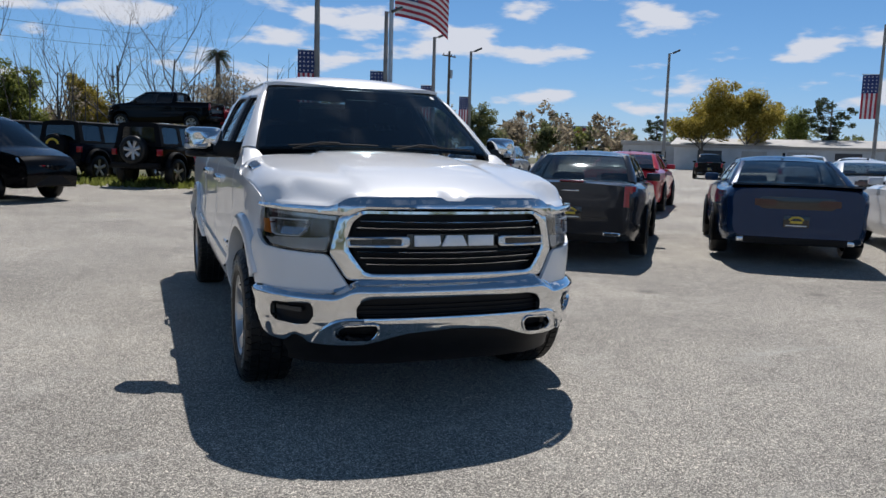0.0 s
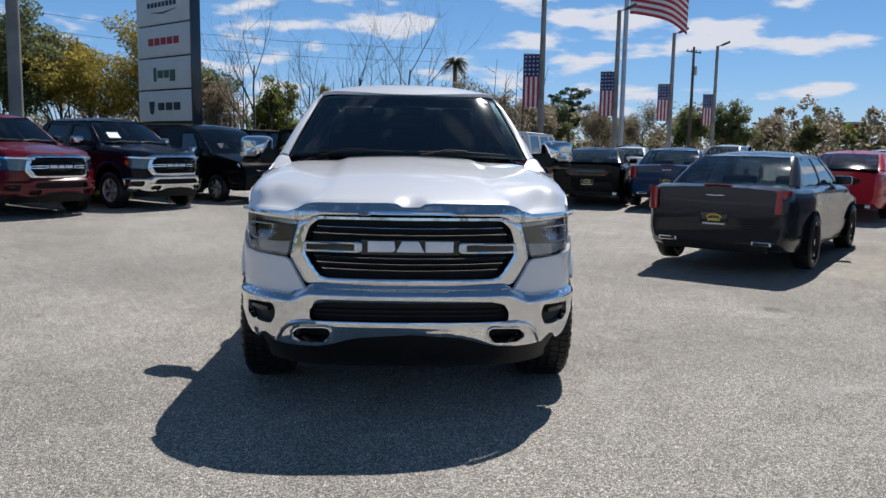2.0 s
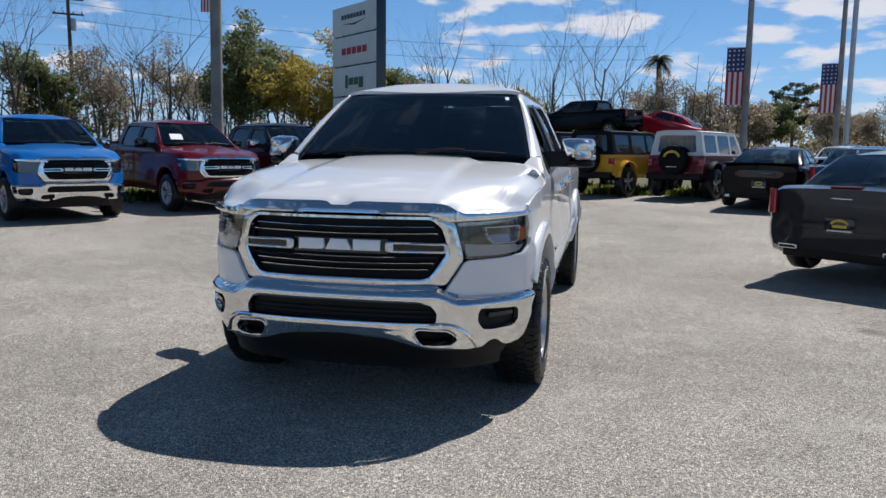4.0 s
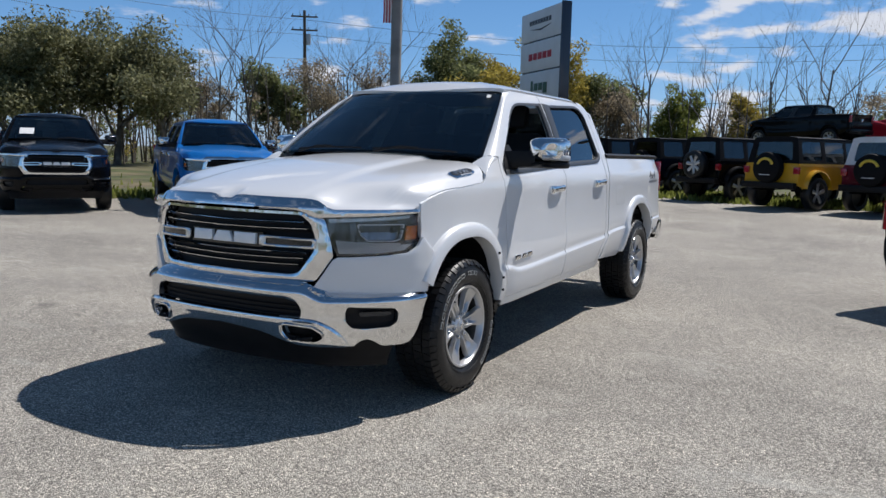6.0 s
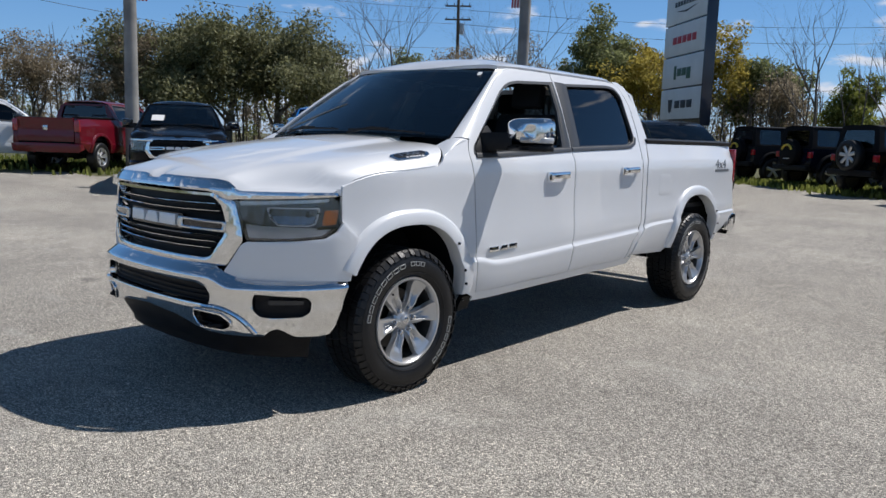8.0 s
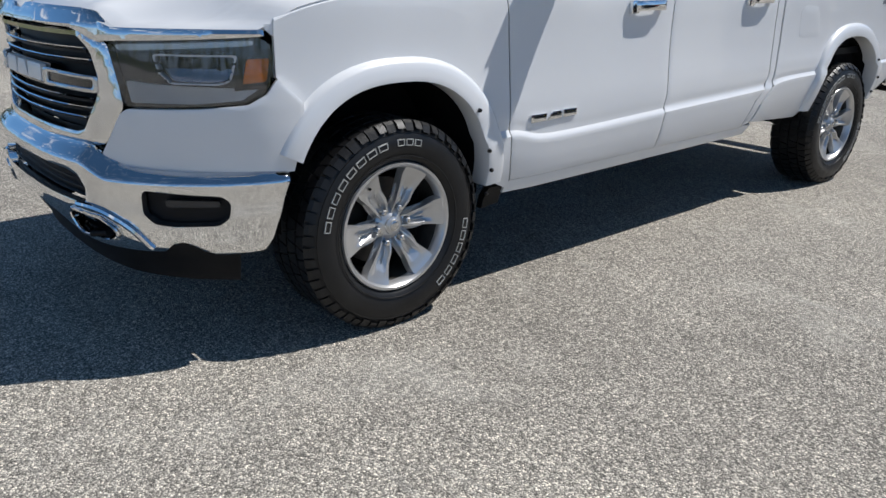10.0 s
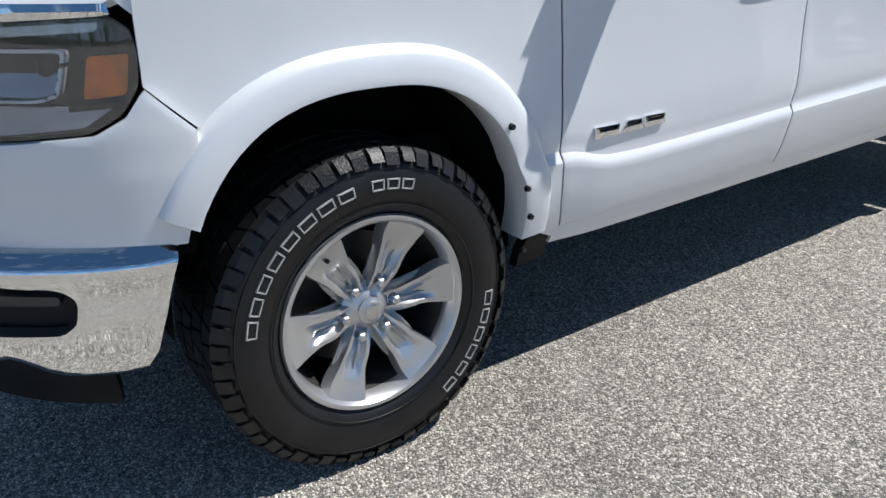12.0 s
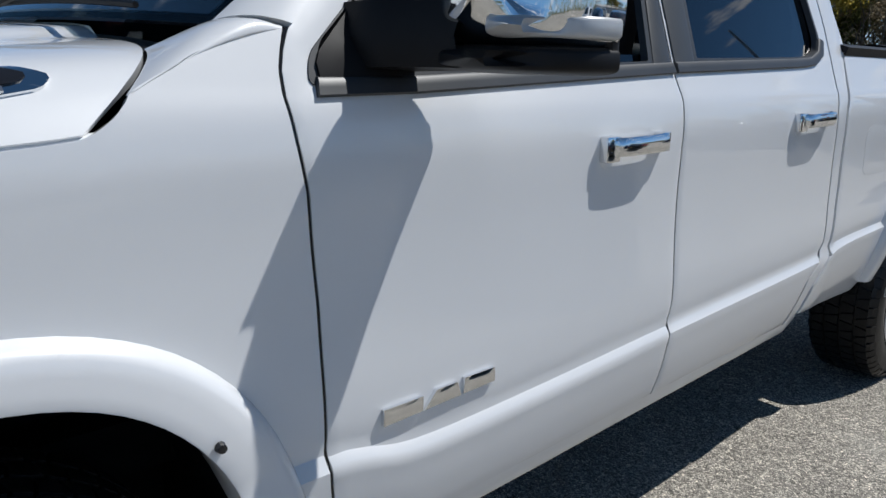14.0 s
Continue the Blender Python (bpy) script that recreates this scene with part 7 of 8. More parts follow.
def sign_pylon():
    a, b = Vector((-10.05, 25.4, 0)), Vector((-7.45, 23.15, 0))
    u = (b - a).normalized()
    w = (b - a).length
    m = Matrix.Translation((a.x, a.y, ground_z(a.x, a.y))) @ Matrix(((u.x, -u.y, 0, 0), (u.y, u.x, 0, 0), (0, 0, 1, 0), (0, 0, 0, 1)))
    T = thing("sign_pylon", "tall grey dealer sign pylon with four panels and a dark edge", "sign", m)
    top, low = 6.72, 2.05
    part("back_slab", box(0.02, w - 0.04, 0.08, 0.30, low - 0.15, top - 0.03, 0.02), SIGN_DARK, T)
    part("edge", box(w - 0.02, w + 0.05, -0.03, 0.36, low - 0.2, top + 0.05, 0.015), SIGN_DARK, T, "dark blue edge panel")
    part("foot", box(0.4, w - 0.4, 0.1, 0.3, 0.0, low - 0.1), SIGN_DARK, T)
    h = (top - low) / 4
    names = ["wide_name", "red_name", "green_name", "dark_name"]
    for i in range(4):
        z1 = top - i * h
        pn = part("panel", box(0.0, w - 0.03, 0.0, 0.10, z1 - h + 0.06, z1, 0.015), SIGN_GREY, T, "grey sign panel")
        part("panel_gap", box(w * 0.22, w - 0.06, 0.02, 0.09, z1 - h + 0.0, z1 - h + 0.055), BADGE_BLACK, T)
        zc = z1 - h * 0.5
        if i == 0:
            for k in range(8):
                part("name_bar", box(w * 0.22 + k * 0.235, w * 0.22 + k * 0.235 + 0.17, -0.012, 0.005, zc + 0.08, zc + 0.25), SIGN_INK, pn)
            part("wing_mark", prism([(w * 0.24, zc - 0.08), (w * 0.50, zc - 0.12), (w * 0.78, zc - 0.03), (w * 0.50, zc - 0.19)], -0.012, 0.005), SIGN_INK, pn)
        elif i == 1:
            for k in range(5):
                part("name_bar", box(w * 0.22 + k * 0.40, w * 0.22 + k * 0.40 + 0.33, -0.012, 0.005, zc - 0.11, zc + 0.15, 0.01), SIGN_RED, pn)
        elif i == 2:
            for k, (ww, z0, z2) in enumerate(((0.20, -0.24, 0.26), (0.34, -0.13, 0.15), (0.34, -0.13, 0.15), (0.34, -0.26, 0.15))):
                x0 = w * 0.30 + (0.0, 0.27, 0.66, 1.05)[k]
                part("name_bar", box(x0, x0 + ww, -0.012, 0.005, zc + z0, zc + z2, 0.01), SIGN_GREEN, pn)
        else:
            part("emblem", prism([(w * 0.20, zc + 0.20), (w * 0.31, zc + 0.20), (w * 0.29, zc - 0.22), (w * 0.255, zc - 0.30), (w * 0.22, zc - 0.22)], -0.012, 0.005), SIGN_INK, pn)
            for k in range(3):
                part("name_bar", box(w * 0.37 + k * 0.50, w * 0.37 + k * 0.50 + 0.42, -0.012, 0.005, zc - 0.13, zc + 0.15, 0.01), SIGN_INK, pn)
    return T


def flag_cloth(parent, w, h, at, hang, wave, name="flag"):
    """A striped flag: at is its upper corner at the pole; hang True: it hangs down with the field on top."""
    F = new(name)
    F.parent = parent
    F.matrix_basis = at

    def place(a, b):
        d = 0.06 * wave * math.sin(a * 3.1 + b * 1.7) + 0.04 * wave * math.sin(b * 5.3 + a)
        return (a, d, -b)
    if hang:
        n = 7
        for i in range(n):
            x0, x1 = w * i / n, w * (i + 1) / n
            top = h * 0.42 if i < n else 0
            part("stripe", grid(lambda u, v: place(x0 + (x1 - x0) * u, top + (h - top) * v), 3, 14, 0.01), FLAG_RED if i % 2 == 0 else FLAG_WHITE, F, "", 60)
        part("field", grid(lambda u, v: place(w * u, h * 0.42 * v), 8, 8, 0.012), FLAG_BLUE, F, "blue field with white stars", 60)
        stars = []
        for i in range(4):
            for j in range(5):
                cx, cy = w * (i + 0.6) / 4.2, h * 0.42 * (j + 0.6) / 5.2
                p = place(cx, cy)
                pts = [(p[0] + r * math.cos(t), p[2] + r * math.sin(t)) for t, r in [(math.pi / 2 + k * math.pi / 5, (0.075, 0.034)[k % 2]) for k in range(10)]]
                stars.append(prism(pts, p[1] - 0.022, p[1] - 0.012))
    else:
        n = 13
        for i in range(n):
            y0, y1 = h * i / n, h * (i + 1) / n
            x0 = w * 0.42 if i < 7 else 0.0
            part("stripe", grid(lambda u, v: place2(x0 + (w - x0) * u, y0 + (y1 - y0) * v, w, wave), 16, 2, 0.01), FLAG_RED if i % 2 == 0 else FLAG_WHITE, F, "", 60)
        part("field", grid(lambda u, v: place2(w * 0.42 * u, h * 7 / 13 * v, w, wave), 8, 6, 0.012), FLAG_BLUE, F, "blue field with white stars", 60)
        stars = []
        for i in range(6):
            for j in range(5):
                p = place2(w * 0.42 * (i + 0.6) / 6.2, h * 7 / 13 * (j + 0.6) / 5.2, w, wave)
                pts = [(p[0] + r * math.cos(t), p[2] + r * math.sin(t)) for t, r in [(math.pi / 2 + k * math.pi / 5, (0.13, 0.06)[k % 2]) for k in range(10)]]
                stars.append(prism(pts, p[1] - 0.03, p[1] - 0.016))
    tagged(part("star", join(stars), FLAG_WHITE, F, "", 0), kind="stuff")
    return F


def place2(a, b, w, wave):
    k = a / w
    return (a * 0.93, wave * 0.45 * math.sin(k * 7.0 + b * 0.35) * k, -b - 0.34 * a * k - 0.10 * math.sin(k * 6.0) * k)


def light_pole(x, y, height, flag=True, head=True, radius=0.16, lean=0.0, facing=0.0, drop=3.0, size=(1.05, 3.3), side=-1):
    T = thing("light_pole", "tall grey light pole" + (" with a hanging striped flag" if flag else ""), "light pole", pose(x, y, ground_z(x, y), 0, lean, facing), "light poles along the lot")
    part("shaft", tube([(0, 0, -0.2), (0, 0, height * 0.5), (0, 0, height)], radius, 12, taper=[radius, radius * 0.85, radius * 0.68]), CONCRETE_POLE, T, "", 60)
    if head:
        part("arm", tube([(0, 0, height - 0.12), (0.25, 0, height + 0.02), (0.55, 0, height + 0.10)], 0.05, 8), STEEL_POLE, T)
        part("lamp_head", moved(box(-0.42, 0.42, -0.24, 0.24, -0.08, 0.08, 0.04), pose(0.72, 0, height + 0.18, 0, -24, 0)), GREY_TRIM, T)
    if flag:
        z = height - drop
        part("flag_arm", tube([(0, 0, z), (side * size[0] * 1.15, 0, z + 0.05)], 0.025, 6), STEEL_POLE, T)
        flag_cloth(T, size[0], size[1], pose(min(side, 0) * (size[0] + 0.12) + max(side, 0) * 0.12, 0, z), True, 1.0)
    return T


sign_pylon()
# facing: the pole's x axis lies across the view
for x, y, hgt, drop in ((7.95, 39.5, 11.2, 4.5), (14.67, 48.1, 10.8, 4.1), (22.2, 58.5, 11.0, 4.1), (30.3, 69.3, 11.6, 4.6)):
    light_pole(x, y, hgt, True, True, 0.20, 0.0, -math.degrees(math.atan2(x - 0.5, y + 4.8)), drop, (0.95, 3.0))
light_pole(-10.42, 16.6, 12.5, True, False, 0.19, 0.6, 24.0, 4.3, (0.30, 3.0))
light_pole(-17.6, 7.75, 12.5, True, False, 0.20, 0.4, 66.0, 5.0, (0.34, 2.7), 1)
light_pole(52.0, 65.5, 12.6, False, True, 0.2, 0.0, -38)
light_pole(55.2, 42.0, 12.6, True, True, 0.17, 0.0, -46, 4.0, (1.2, 3.6))

flagpole = thing("flagpole", "tall silver flagpole with a large waving striped flag", "flagpole", pose(16.5, 52.8, ground_z(16.5, 52.8), 0, 0, -14))
part("shaft", tube([(0, 0, -0.2), (0, 0, 12), (0, 0, 22)], 0.2, 12, taper=[0.19, 0.17, 0.10]), STEEL_POLE, flagpole, "", 60)
flag_cloth(flagpole, 4.5, 2.9, pose(0.25, 0, 14.3), False, 1.0, "large_flag")


def utility_pole(x, y, h, arms=1, rz=0.0):
    T = thing("utility_pole", "weathered wooden utility pole with cross-arm", "utility pole", pose(x, y, ground_z(x, y), 0, 0, rz), "utility poles")
    part("shaft", tube([(0, 0, -0.3), (0.05, 0, h * 0.5), (0, 0, h)], 0.17, 10, taper=[0.19, 0.16, 0.12]), WOOD_POLE, T, "", 60)
    for i in range(arms):
        z = h - 0.5 - 1.1 * i
        part("cross_arm", box(-1.1, 1.1, -0.06, 0.06, z - 0.06, z + 0.06, 0.01), WOOD_POLE, T)
        for k in (-0.95, -0.35, 0.35, 0.95):
            part("insulator", moved(lathe([(0.0, 0.18), (0.05, 0.16), (0.03, 0.08), (0.05, 0.04), (0.03, 0.0)], 8, "z"), pose(k, 0, z + 0.06)), GREY_TRIM, T)
    part("transformer", moved(lathe([(0.0, 0.5), (0.2, 0.48), (0.22, 0.0), (0.2, -0.4), (0.0, -0.42)], 14, "z"), pose(0.32, 0, h - 2.4)), STEEL_POLE, T, "", 50)
    return T


def from_view(az, dist):
    """A place by its bearing (degrees from +y towards +x) and distance as seen from the lane."""
    return 1.0 + dist * math.sin(radians(az)), -4.2 + dist * math.cos(radians(az))


utility_pole(29.5, 73.3, 12.0, 1, 30)
ux, uy = from_view(-38.2, 66)
utility_pole(ux, uy, 12.6, 2, 38)
for i, (z0, z1, az1, d1) in enumerate(((12.2, 11.8, -76, 46), (11.0, 10.6, -76, 46), (9.0, 8.8, -76, 44), (12.2, 11.2, 2, 75), (11.0, 10.0, 2, 75), (6.6, 6.2, 4, 62), (5.6, 5.2, 4, 60))):
    bx, by = from_view(az1, d1)
    pts = [(ux + (bx - ux) * k, uy + (by - uy) * k, z0 + (z1 - z0) * k - 1.1 * math.sin(math.pi * k)) for k in np.linspace(0, 1, 14)]
    tagged(part("power_line", tube(pts, 0.014, 5), WIRE, None, "", 60), "thin black overhead power line", "cable", "power lines")

# ---- buildings and racks far off ----
bx, by = from_view(47.5, 105)
shed = thing("warehouse", "long low white warehouse with a shallow roof", "warehouse", pose(bx, by, ground_z(bx, by), 0, 0, -44))
part("wall", box(-19, 34, 0, 14, 0, 3.3), SHED_WHITE, shed)
part("roof", prism([(-0.6, 3.3), (14.6, 3.3), (7, 4.4)], -19.5, 34.5, "x"), SHED_ROOF, shed)
part("fascia", box(-19.3, 34.3, -0.35, -0.02, 2.95, 3.35, 0.03), SHED_ROOF, shed)
for k in range(9):
    part("bay_door", box(-16 + 5.4 * k, -13 + 5.4 * k, -0.05, 0.02, 0.1, 2.6), GREY_TRIM if k % 3 == 0 else SHED_ROOF, shed)
bx, by = from_view(36.5, 120)
hut = thing("roadside_building", "small white flat-roofed building across the road", "building", pose(bx, by, ground_z(bx, by), 0, 0, -36))
part("wall", box(-6, 9, 0, 8, 0, 3.4), SHED_WHITE, hut)
part("parapet", box(-6.3, 9.3, -0.3, 8.2, 3.4, 4.0, 0.05), SHED_ROOF, hut)
for k in range(4):
    part("window", box(-5 + 3.4 * k, -3 + 3.4 * k, -0.04, 0.03, 1.0, 2.5), CAR_INSIDE, hut)
bx, by = from_view(30.4, 150)
board = thing("billboard", "roadside billboard on a single post", "billboard", pose(bx, by, ground_z(bx, by), 0, 0, -30))
part("post", tube([(0, 0, -0.2), (0, 0, 4.5)], 0.22, 10), STEEL_POLE, board)
part("face", box(-2.6, 2.6, -0.2, 0.2, 4.5, 7.3, 0.05), SHED_WHITE, board)
part("picture_bar", box(-2.4, -0.3, -0.26, -0.18, 4.8, 7.0, 0.03), SIGN_INK, board)
part("picture_bar", box(0.1, 2.3, -0.26, -0.18, 5.6, 6.9, 0.03), SIGN_RED, board)

rack = thing("display_rack", "raised steel display rack for vehicles", "rack", pose(-0.4, 37.5, ground_z(-0.4, 37.5), 0, 0, 62))
part("deck", box(-1.3, 1.3, -4.6, 4.8, 1.65, 1.85, 0.03), GREY_TRIM, rack)
for px in (-1.1, 1.1):
    for py in (-4.2, 0, 4.2):
        part("post", box(px - 0.08, px + 0.08, py - 0.08, py + 0.08, 0, 1.65), GREY_TRIM, rack)
rm = pose(-0.4, 37.5, ground_z(-0.4, 37.5), 0, 0, 62)
pickup("pickup_truck", "black crew-cab pickup standing on a raised rack", BLACK_PAINT, rm @ pose(0, -1.9, 1.855, 0, 0, 180) @ pose(0, -3.6, 0), bumper_mat=BLACK_PAINT)
ramp = thing("display_ramp", "sloping steel display ramp", "ramp", pose(3.6, 39.0, ground_z(3.6, 39.0), 0, 0, 70))
part("deck", moved(box(-1.2, 1.2, -3.4, 3.4, -0.1, 0.0), pose(0, 0, 1.9, 14, 0, 0)), GREY_TRIM, ramp)
for px in (-1.0, 1.0):
    for py, z in ((2.6, 2.45), (-2.6, 1.15)):
        part("post", box(px - 0.08, px + 0.08, py - 0.08, py + 0.08, 0, z), GREY_TRIM, ramp)
car("coupe", "bright red coupe standing on a sloping ramp", BRIGHT_RED, pose(3.6, 39.0, ground_z(3.6, 39.0), 0, 0, 70) @ pose(0, 0, 1.9, 14, 0, 0) @ pose(0, 1.5, 0.01, 0, 0, 180) @ pose(0, 0, 0), L=4.9, W=1.93, H=1.46, wb=2.9, front=0.95, deck=1.02, belt=0.99, ws0=0.62, ws1=1.36, rw0=2.5, rw1=3.36, coupe=True, tail="wide")

# ---- trees ----
BARK = material("bark", (0.10, 0.082, 0.065), 0.9, vary=0.3, scale=2.5, bump=0.6, bump_scale=25, other=(0.20, 0.185, 0.16), other_scale=1.5)
BARE_BARK = material("pale_bark", (0.105, 0.092, 0.078), 0.9, vary=0.3, scale=2.5, bump=0.4, bump_scale=25)


def leaf_material(name, colour, other, spread=0.35):
    m = bpy.data.materials.new(name)
    m.use_nodes = True
    n, l = m.node_tree.nodes, m.node_tree.links
    p = n["Principled BSDF"]
    p.inputs["Roughness"].default_value = 0.6
    p.inputs["Specular IOR Level"].default_value = 0.3
    geo = n.new("ShaderNodeNewGeometry")
    r = n.new("ShaderNodeValToRGB")
    e = r.color_ramp.elements
    e[0].color, e[1].color = (*[c * (1 - spread) for c in colour], 1), (*other, 1)
    k = e.new(0.55)
    k.color = (*colour, 1)
    l.new(geo.outputs["Random Per Island"], r.inputs[0])
    l.new(r.outputs[0], p.inputs["Base Color"])
    tr = n.new("ShaderNodeBsdfTranslucent")
    l.new(r.outputs[0], tr.inputs["Color"])
    mx = n.new("ShaderNodeMixShader")
    mx.inputs[0].default_value = 0.58
    l.new(p.outputs[0], mx.inputs[1])
    l.new(tr.outputs[0], mx.inputs[2])
    l.new(mx.outputs[0], n["Material Output"].inputs[0])
    return m


LEAF_OAK = leaf_material("oak_leaves", (0.185, 0.190, 0.092), (0.40, 0.395, 0.235))
LEAF_GREEN = leaf_material("green_leaves", (0.175, 0.20, 0.085), (0.36, 0.37, 0.17))
LEAF_YELLOW = leaf_material("spring_leaves", (0.36, 0.29, 0.055), (0.58, 0.48, 0.13))
LEAF_LIME = leaf_material("lime_leaves", (0.20, 0.23, 0.05), (0.36, 0.38, 0.11))
LEAF_BROWN = leaf_material("brown_twigs", (0.28, 0.23, 0.16), (0.50, 0.43, 0.30))
LEAF_PINE = leaf_material("pine_needles", (0.045, 0.065, 0.030), (0.11, 0.135, 0.06))
LEAF_PALM = leaf_material("palm_fronds", (0.045, 0.060, 0.022), (0.12, 0.13, 0.05))


def leaves(rng, centres, spreads, count, size, flat=0.7):
    """Small bent leaf sprays scattered round centres: arrays of verts and quads."""
    n = count * len(centres)
    c = np.repeat(np.array(centres, float), count, axis=0)
    sp = np.repeat(np.array(spreads, float), count)[:, None]
    d = rng.normal(size=(n, 3))
    d /= np.linalg.norm(d, axis=1)[:, None]
    p = c + d * sp * (rng.random((n, 1)) ** 0.4) * np.array([1, 1, flat])
    a = rng.normal(size=(n, 3))
    a /= np.linalg.norm(a, axis=1)[:, None]
    b = np.cross(a, rng.normal(size=(n, 3)))
    b /= np.linalg.norm(b, axis=1)[:, None] + 1e-9
    s = size * (0.5 + rng.random((n, 1)))
    v = np.stack([p - a * s, p + b * s * 0.42, p + a * s, p - b * s * 0.42], 1).reshape(-1, 3)
    f = np.arange(n * 4).reshape(n, 4)
    return v, f


def array_mesh(name, v, f, mat, parent=None, label=""):
    me = bpy.data.meshes.new(name)
    v, f = np.asarray(v, np.float32), np.asarray(f, np.int32)
    me.vertices.add(len(v))
    me.vertices.foreach_set("co", v.ravel())
    me.loops.add(f.size)
    me.loops.foreach_set("vertex_index", f.ravel())
    me.polygons.add(len(f))
    me.polygons.foreach_set("loop_start", np.arange(len(f), dtype=np.int32) * f.shape[1])
    me.update(calc_edges=True)
    me.materials.append(mat)
    ob = new(name, me)
    if parent is not None:
        ob.parent = parent
    return tagged(ob, label) if label else ob


def limbs(rng, h, spread, levels, first=0.35, thick=0.03, droop=0.0, kids=(4, 3, 3, 3)):
    """Tubes of a branching tree and the places of its twig ends."""
    tubes, ends = [], []

    def grow(p, d, length, r, level):
        pts, rad = [p.copy()], [r]
        q = p.copy()
        steps = 4 if level < 2 else 3
        for i in range(steps):
            d2 = d + Vector(rng.normal(size=3)) * (0.16 if level else 0.06)
            d2.z += 0.05 - droop * level
            d = d2.normalized()
            q = q + d * (length / steps)
            pts.append(q.copy())
            rad.append(r * (1 - 0.62 * (i + 1) / steps))
        tubes.append(tube(pts, r, 6 if level < 2 else 4, taper=rad))
        if level >= levels:
            ends.append(q)
            return
        for k in range(kids[min(level, len(kids) - 1)]):
            t = first + (1 - first) * (k + rng.random()) / kids[min(level, len(kids) - 1)]
            i = min(int(t * steps), steps - 1)
            base = pts[i].lerp(pts[i + 1], t * steps - i)
            az = rng.random() * 2 * math.pi
            out = Vector((math.cos(az), math.sin(az), 0.35 + 0.5 * rng.random()))
            nd = (d * (0.55 if level == 0 else 0.8) + out * spread).normalized()
            grow(base, nd, length * (0.52 + 0.22 * rng.random()), rad[i] * 0.55, level + 1)
        ends.append(q)
    grow(Vector((0, 0, -0.1)), Vector((0, 0, 1)), h * 0.62, h * thick, 0)
    return tubes, ends


def tree(az, dist, h, kind, seed, width=1.0):
    x, y = from_view(az, dist)
    rng = np.random.default_rng(seed)
    h *= 0.92 if az >= 9 else (0.95 if kind == "oak" else 0.76 if -38 < az < -13 and kind != "bare" else 0.84)
    words = {"oak": "broad dark green live oak with sprawling limbs", "yellow": "yellow-green tree in spring leaf", "green": "dense green broadleaf tree", "bare": "leafless tree with fine grey branches", "pine": "dark pine with layered crown", "palm": "tall palm with a ragged crown", "lime": "pale green tree in fresh leaf", "brown": "brown twiggy tree with few leaves"}
    T = thing("tree", words[kind], "tree", pose(x, y, ground_z(x, y), 0, 0, rng.random() * 360), "")
    if kind == "palm":
        part("trunk", tube([(0.05 * math.sin(k * 3), 0, h * k * 0.93) for k in np.linspace(-0.02, 1, 10)], 0.2, 8, taper=list(np.linspace(0.26, 0.17, 10))), BARK, T, "", 60)
        v, f = [], []
        for i in range(46):
            a, el = rng.random() * 2 * math.pi, rng.uniform(-0.9, 1.2)
            ln = h * rng.uniform(0.10, 0.155)
            base = np.array([0, 0, h * 0.94])
            out = np.array([math.cos(a), math.sin(a), 0])
            side = np.array([-math.sin(a), math.cos(a), 0])
            for j in range(12):
                t = (j + 1) / 12
                c = base + out * ln * t * math.cos(el * (1 - 0.5 * t)) + np.array([0, 0, ln * (math.sin(el) * t - 0.75 * t * t)])
                w = ln * 0.32 * math.sin(math.pi * (0.15 + 0.8 * t))
                for sgn in (1, -1):
                    tip = c + side * sgn * w + out * w * 0.5 - np.array([0, 0, w * 0.5])
                    q = out * ln * 0.03
                    k = len(v)
                    v += [c - q, c + q, tip + q * 0.3, tip - q * 0.3]
                    f.append((k, k + 1, k + 2, k + 3))
        array_mesh("crown", v, f, LEAF_PALM, T)
        return T
    if kind == "bare":
        tubes, ends = limbs(rng, h, 0.62, 4, 0.30, 0.0105, kids=(5, 4, 3, 3))
        part("trunk", tubes[0], BARE_BARK, T, "", 60)
        tagged(part("branch", join(tubes[1:]), BARE_BARK, T, "", 0), kind="stuff")
        return T
    if kind == "pine":
        part("trunk", tube([(0, 0, -0.1), (0.1, 0, h * 0.5), (0, 0.1, h * 0.95)], 0.2, 8, taper=[h * 0.022, h * 0.016, h * 0.005]), BARK, T, "", 60)
        cen, spr, tubes = [], [], []
        for i in range(40):
            z = h * rng.uniform(0.45, 0.97)
            r = h * 0.20 * width * math.sin(math.pi * min(1, 0.25 + (1 - z / h) * 1.3)) * rng.uniform(0.4, 1.1)
            a = rng.random() * 2 * math.pi
            cen.append((r * math.cos(a), r * math.sin(a), z))
            spr.append(h * 0.055 * rng.uniform(0.7, 1.4))
            tubes.append(tube([(0, 0, z - 0.3), cen[-1]], 0.04, 4, taper=[0.06, 0.015]))
        part("limb", tubes, BARK, T, "", 60)
        v, f = leaves(rng, cen, spr, 90, h * 0.016, 0.6)
        array_mesh("crown", v, f, LEAF_PINE, T)
        return T
    spread = {"oak": 1.15, "yellow": 0.6, "green": 0.6, "lime": 0.6, "brown": 0.6}[kind] * width
    tubes, ends = limbs(rng, h * (0.78 if kind != "oak" else 0.66), spread, 3, 0.28, 0.024 if kind != "oak" else 0.034, kids=(6, 4, 3))
    part("trunk", tubes[0], BARK, T, "", 60)
    tagged(part("limb", join(tubes[1:]), BARK if kind != "brown" else BARE_BARK, T, "", 0), kind="stuff")
    mat = {"oak": LEAF_OAK, "yellow": LEAF_YELLOW, "green": LEAF_GREEN, "lime": LEAF_LIME, "brown": LEAF_BROWN}[kind]
    pick = [tuple(e) for e in ends]
    per = {"oak": 190, "yellow": 120, "green": 140, "lime": 120, "brown": 70}[kind]
